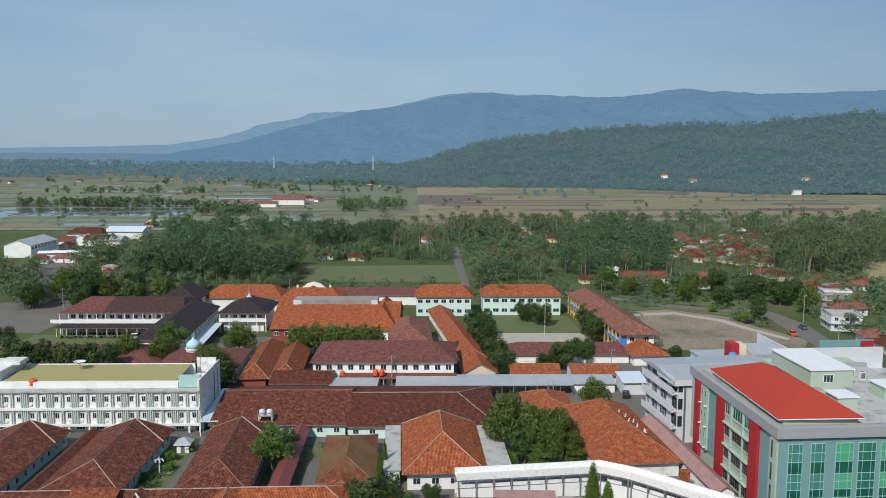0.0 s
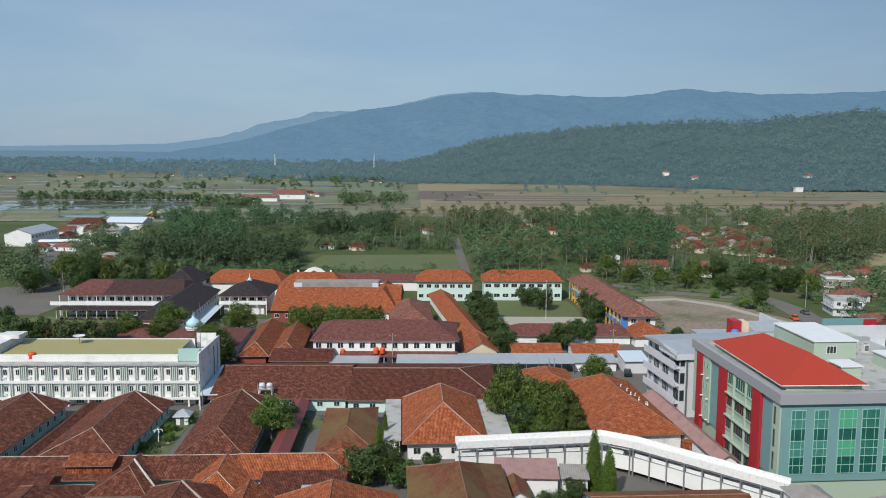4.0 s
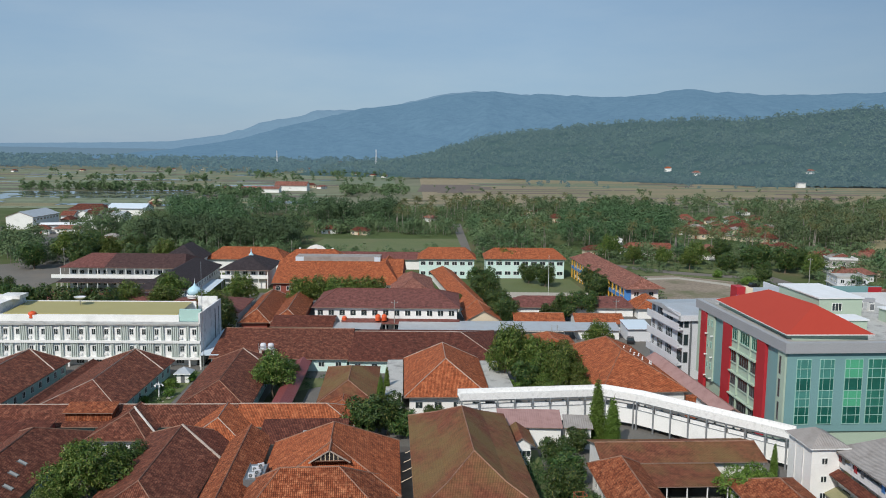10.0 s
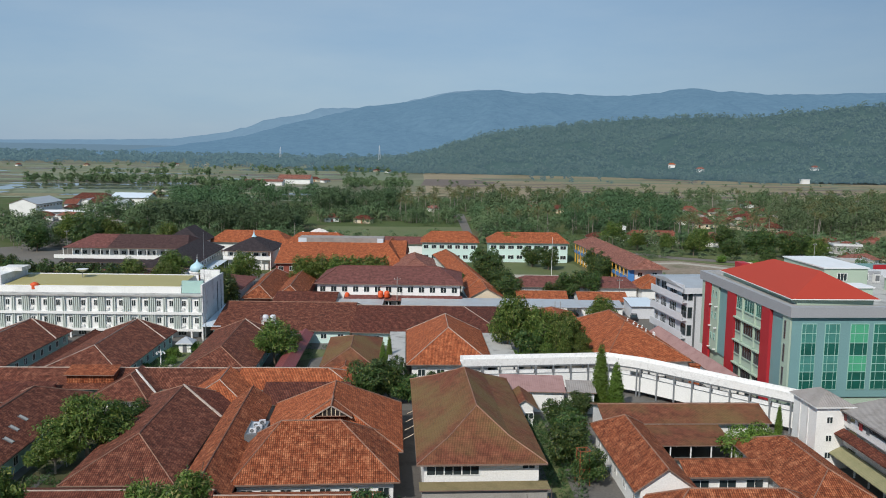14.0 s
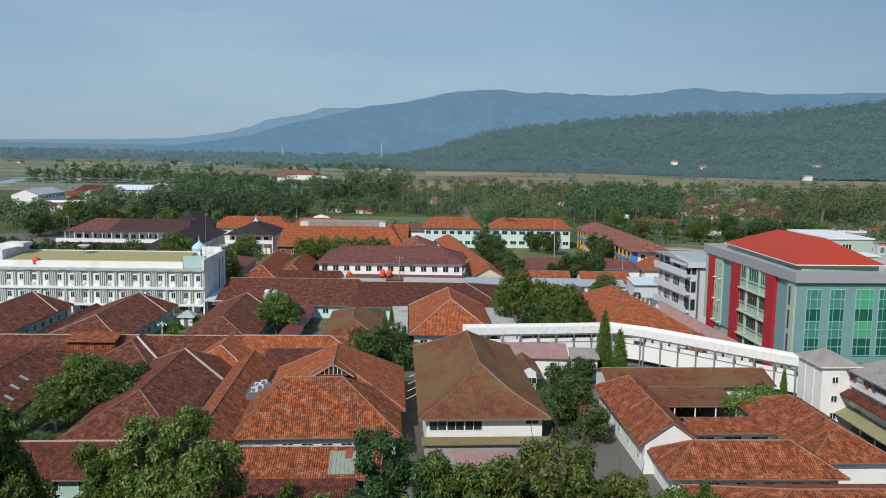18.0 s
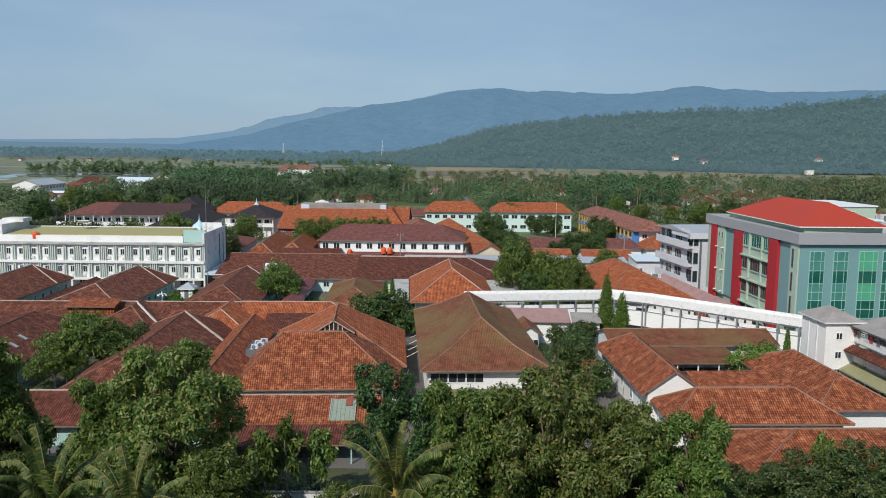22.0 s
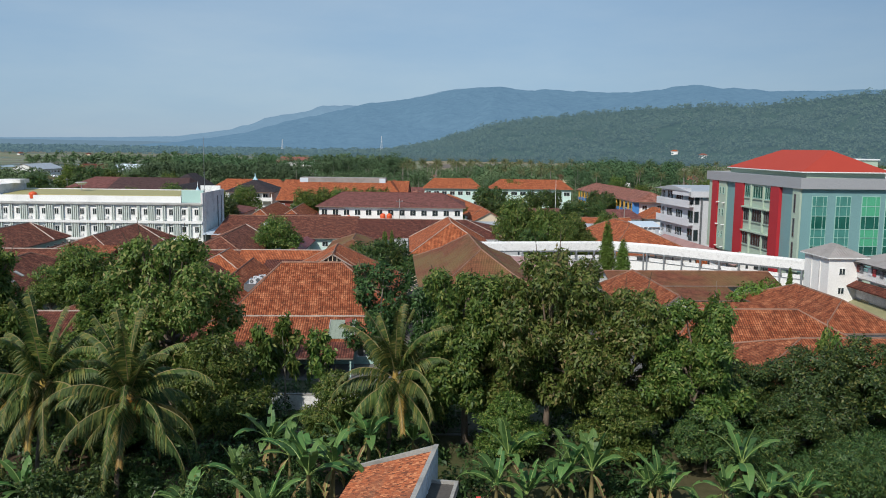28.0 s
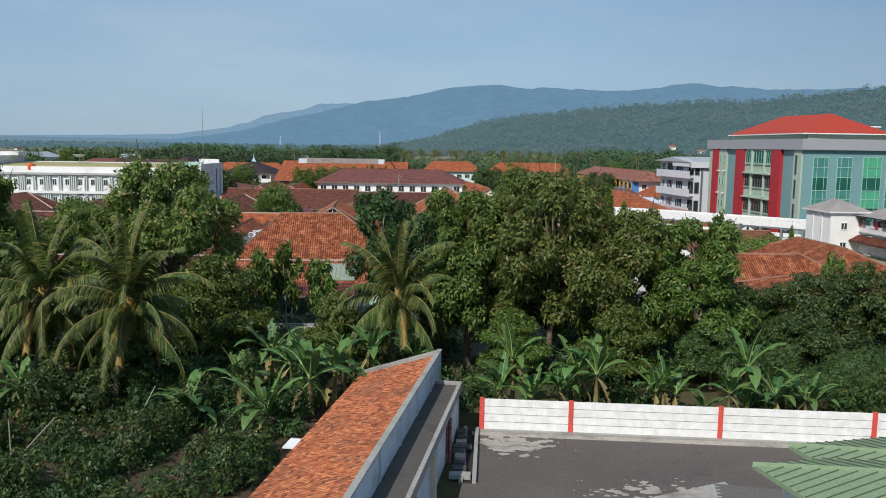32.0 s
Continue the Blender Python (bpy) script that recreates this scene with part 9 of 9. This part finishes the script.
# ward garden: lamp standard, little pavilion, stones and beds
e = thing("garden_lamp", -54.0, 148.8, 0, "white garden lamp standard with six arms", "lamp post")
part("shaft", Geo().tube([(0, 0, 0), (0, 0, 3.2)], [0.12, 0.09], 8), M_WHITE, e, uv=False)
for k in range(6):
    a = k * math.pi / 3
    part("arm", Geo().tube([(0, 0, 2.7), (0.5 * math.cos(a), 0.5 * math.sin(a), 2.75), (0.8 * math.cos(a), 0.8 * math.sin(a), 2.55)], [0.05] * 3, 6), M_WHITE, e, uv=False)
    part("globe", Geo().lathe([(0.01, 2.3), (0.12, 2.36), (0.15, 2.45), (0.1, 2.55), (0.02, 2.58)], 8, 0.8 * math.cos(a), 0.8 * math.sin(a)), M_FRAME, e, uv=False)
e = thing("garden_pavilion", -52.8, 160.0, 3, "small white garden pavilion with pale hipped roof", "pavilion")
part("wall", Geo().box(-1.2, -1.2, 0, 1.2, 1.2, 2.0), M_WHITE, e)
g, ln = roof_geo(3.4, 3.4, 2.0, 3.1, "y", 1.7, 1.7)
g.v = [(a - 1.7, b - 1.7, c) for a, b, c in g.v]
part("roof", g, [M_SHEET, M_FRAME], e)
part("doorway", Geo().box(-0.4, -1.24, 0, 0.4, -1.205, 1.7), M_GREYDARK, e)
rngs = random.Random(3)
for k in range(14):
    r = rngs.uniform(0.25, 0.6)
    e = thing("garden_stone", rngs.uniform(-56.5, -51.8), rngs.uniform(143, 157), k * 40, "weathered pale garden stone on the lawn", "stone", "garden stones")
    part("stone", Geo().lathe([(r * 0.95, 0), (r, r * 0.25), (r * 0.7, r * 0.6), (0.05, r * 0.7)], 7), M_CONCRETE if k % 2 else M_SAND, e, uv=False)
low = [(rngs.uniform(-57, -51.5), rngs.uniform(138, 165), rngs.uniform(0.3, 0.9), rngs.uniform(0.5, 1.2), rngs.uniform(0.5, 1.2), rngs.uniform(0.4, 0.9)) for _ in range(26)]
low += [(rngs.uniform(-76.5, -73.2), rngs.uniform(136, 164), 0.5, 0.8, 1.2, 0.7) for _ in range(18)]
low += [(rngs.uniform(-33, -25), rngs.uniform(156, 163), 0.5, 0.9, 0.9, 0.8) for _ in range(12)]
low += [(rngs.uniform(-51.5, -45.5), rngs.uniform(92, 112), rngs.uniform(0.3, 0.9), 0.9, 0.9, 0.7) for _ in range(26)]
low += [(rngs.uniform(11.5, 17.8), rngs.uniform(90, 124), rngs.uniform(0.4, 1.6), 1.1, 1.1, 1.2) for _ in range(34)]
tagged(quads("flower_beds", leaf_cloud(low, 5200, 5, 0.22, 88), 4, M_LEAF_DARK), "dark green shrubs and flower beds in the courts", "shrubs", kind="stuff")
sheet("court_garden", "shaded earth and grass court between the wards", [(-53, 90), (-45.5, 90), (-46.5, 113), (-54, 113)], 0.05, M_GARDEN, "court")
sheet("court_garden", "planted court behind the corridor roofs", [(-34, 138), (-26.5, 138), (-27, 162), (-34, 162)], 0.05, M_GARDEN, "court")
sheet("garden_path", "narrow concrete path in the shaded court", [(-50.6, 93), (-49.8, 93), (-50.0, 104), (-50.8, 104)], 0.075, M_PAVE, "path")
# dark sheet laid as painted shadow in the gap between ward and hall
sheet("drain_court", "dark strip painted as the shade between ward and hall", [(-6.2, 86), (-2.6, 86), (-5.2, 125), (-8.4, 125)], 0.06, M_DARKSLAB, "court")

# water tanks on the store roof edge and other tanks
e = thing("tank_stand", -38.0, 169.2, 0, "weathered steel stand with two grey water tanks", "tank stand")
part("platform", Geo().box(-1.6, -0.8, 4.4, 1.6, 0.8, 4.6), M_CONCRETE, e)
for px in (-1.4, 1.4):
    for py in (-0.6, 0.6):
        part("leg", Geo().box(px - 0.1, py - 0.1, 0, px + 0.1, py + 0.1, 4.4), M_WHITE_WORN, e)
part("rail", Geo().beam((-1.6, -0.8, 5.2), (1.6, -0.8, 5.2), 0.07, 0.07).beam((-1.6, -0.8, 4.6), (-1.6, -0.8, 5.9), 0.07, 0.07).beam((1.6, -0.8, 4.6), (1.6, -0.8, 5.9), 0.07, 0.07), M_STEEL, e)
for px in (-0.8, 0.8):
    part("tank", Geo().lathe([(0.62, 4.6), (0.64, 5.5), (0.45, 5.75), (0.1, 5.8)], 12, px, 0), M_GREYWALL, e, smooth=True)
e = thing("orange_cabin", 43.2, 139.4, 12, "small orange tank box behind the walkway", "water tank")
part("tank", Geo().box(-0.7, -0.6, 0, 0.7, 0.6, 4.2).box(-0.8, -0.7, 4.2, 0.8, 0.7, 4.4), M_TILE_ORANGE, e)
t_ = thing("water_tank", 67.4, 185.2, 0, "bright blue plastic water tank on the grey roof", "water tank", "water tanks", 9.32)
part("tank", Geo().lathe([(0.9, 3.0), (0.95, 3.4), (0.92, 4.5), (0.6, 4.8), (0.1, 4.9)], 14), M_BLUE, t_, smooth=True)
part("stand", Geo().box(-0.9, -0.9, 0.0, 0.9, 0.9, 3.0), M_CONCRETE, t_)
e = thing("satellite_dish", -82.7, 181.0, 30, "pale satellite dish behind the olive roof", "dish", "", 9.6)
part("dish", Geo().lathe([(0.05, 3.0), (0.6, 3.1), (1.1, 3.35), (1.35, 3.6), (1.33, 3.55), (0.6, 3.05)], 16), M_GREYWALL, e, smooth=True)
part("mast", Geo().tube([(0, 0, 0), (0, 0, 3.0)], [0.08, 0.08], 6), M_STEEL, e, uv=False)

# white stepped gable of the school gate
e = thing("school_gable", -49.6, 309.0, 0, "white stepped gable crowning the school gate", "gable")
g = Geo()
g.box(-6.6, 0, 0, 6.6, 0.5, 6.6).box(-6.6, 0, 6.6, -5.9, 0.5, 8.6).box(5.9, 0, 6.6, 6.6, 0.5, 8.6)
for s_ in (0, 1):
    yy = 0.5 * s_
    pl = [(-5.9, yy, 6.6), (5.9, yy, 6.6), (2.4, yy, 9.2), (0, yy, 9.9), (-2.4, yy, 9.2)]
    g.poly(pl if s_ == 0 else pl[::-1])
g.poly([(5.9, 0, 6.6), (5.9, 0.5, 6.6), (2.4, 0.5, 9.2), (2.4, 0, 9.2)])
g.poly([(2.4, 0, 9.2), (2.4, 0.5, 9.2), (0, 0.5, 9.9), (0, 0, 9.9)])
g.poly([(-2.4, 0, 9.2), (0, 0, 9.9), (0, 0.5, 9.9), (-2.4, 0.5, 9.2)])
g.poly([(-5.9, 0, 6.6), (-2.4, 0, 9.2), (-2.4, 0.5, 9.2), (-5.9, 0.5, 6.6)])
part("wall", g, M_WHITE, e)
part("band", Geo().box(-5.9, -0.08, 6.3, 5.9, -0.005, 6.6), M_CREAM, e)
house("gate_hall", "orange hip-roofed hall before the white gable", -57.0, 296.0, 0, 14.5, 12.5, 5.0, 8.6, "y", 6, 0, M_TILE_ORANGE, M_WHITE, category="building")

# houses in clearings on the hill
for k, (x, y) in enumerate(HILL_HOUSES):
    v = min(hv, key=lambda q: (q.co.x - x) ** 2 + (q.co.y - y) ** 2).co
    e = thing("hill_house", v.x, v.y, 20 * k - 15, "bright orange-roofed house in a hill clearing" if k == 0 else "pale house in a hill clearing", "house", "hill houses", v.z - 1.5)
    part("wall", Geo().box(-4.5, -3, 0, 4.5, 3, 5), M_WHITE, e)
    g, ln = roof_geo(11, 8, 5, 7.4, "x", 3, 3)
    g.v = [(a - 5.5, b - 4, c) for a, b, c in g.v]
    part("roof", g, [M_TILE_ORANGE if k == 0 else M_TILE_FADED, M_FRAME], e)
e = thing("field_house", 440.0, 1016.0, 10, "pale house at the edge of the dry plain", "house")
part("wall", Geo().box(-5, -3, 0, 5, 3, 5.5), M_WHITE, e)
part("roof", Geo().box(-5.6, -3.6, 5.5, 5.6, 3.6, 6.0), M_GREYWALL, e)
for x, y, h in ((-131.0, 1534.0, 40.0), (-392.0, 1900.0, 34.0)):
    e = thing("lattice_mast", x, y, 0, "distant pale lattice radio mast", "mast", "radio masts")
    for px, py in ((-1, -1), (1, -1), (1, 1), (-1, 1)):
        part("leg", Geo().beam((px * 2.2, py * 2.2, 0), (px * 0.4, py * 0.4, h), 0.35, 0.35), M_GREYWALL, e)
    for k in range(6):
        z, w = h * k / 6, 2.2 - 1.8 * k / 6
        part("brace", Geo().beam((-w, -w, z), (w, -w, z + h / 6), 0.25, 0.25).beam((w, -w, z), (-w, -w, z + h / 6), 0.25, 0.25), M_GREYWALL, e)

# leaning cane poles and debris beside the shed
for k, (xa, ya, xb, yb, zb) in enumerate(((-17.6, 40.6, -16.4, 42.4, 3.0), (-22.4, 38.6, -22.6, 38.9, 2.2), (-22.4, 38.9, -20.6, 39.6, 2.1), (-19.8, 37.6, -22.0, 37.0, 0.7))):
    e = thing("bamboo_pole", xa, ya, 0, "pale dry bamboo pole leaning among the shrubs", "pole", "bamboo poles")
    part("cane", Geo().tube([(0, 0, 0), ((xb - xa) / 2, (yb - ya) / 2, zb / 2), (xb - xa, yb - ya, zb)], [0.045, 0.04, 0.03], 7), M_BARK_PALE, e, uv=False)
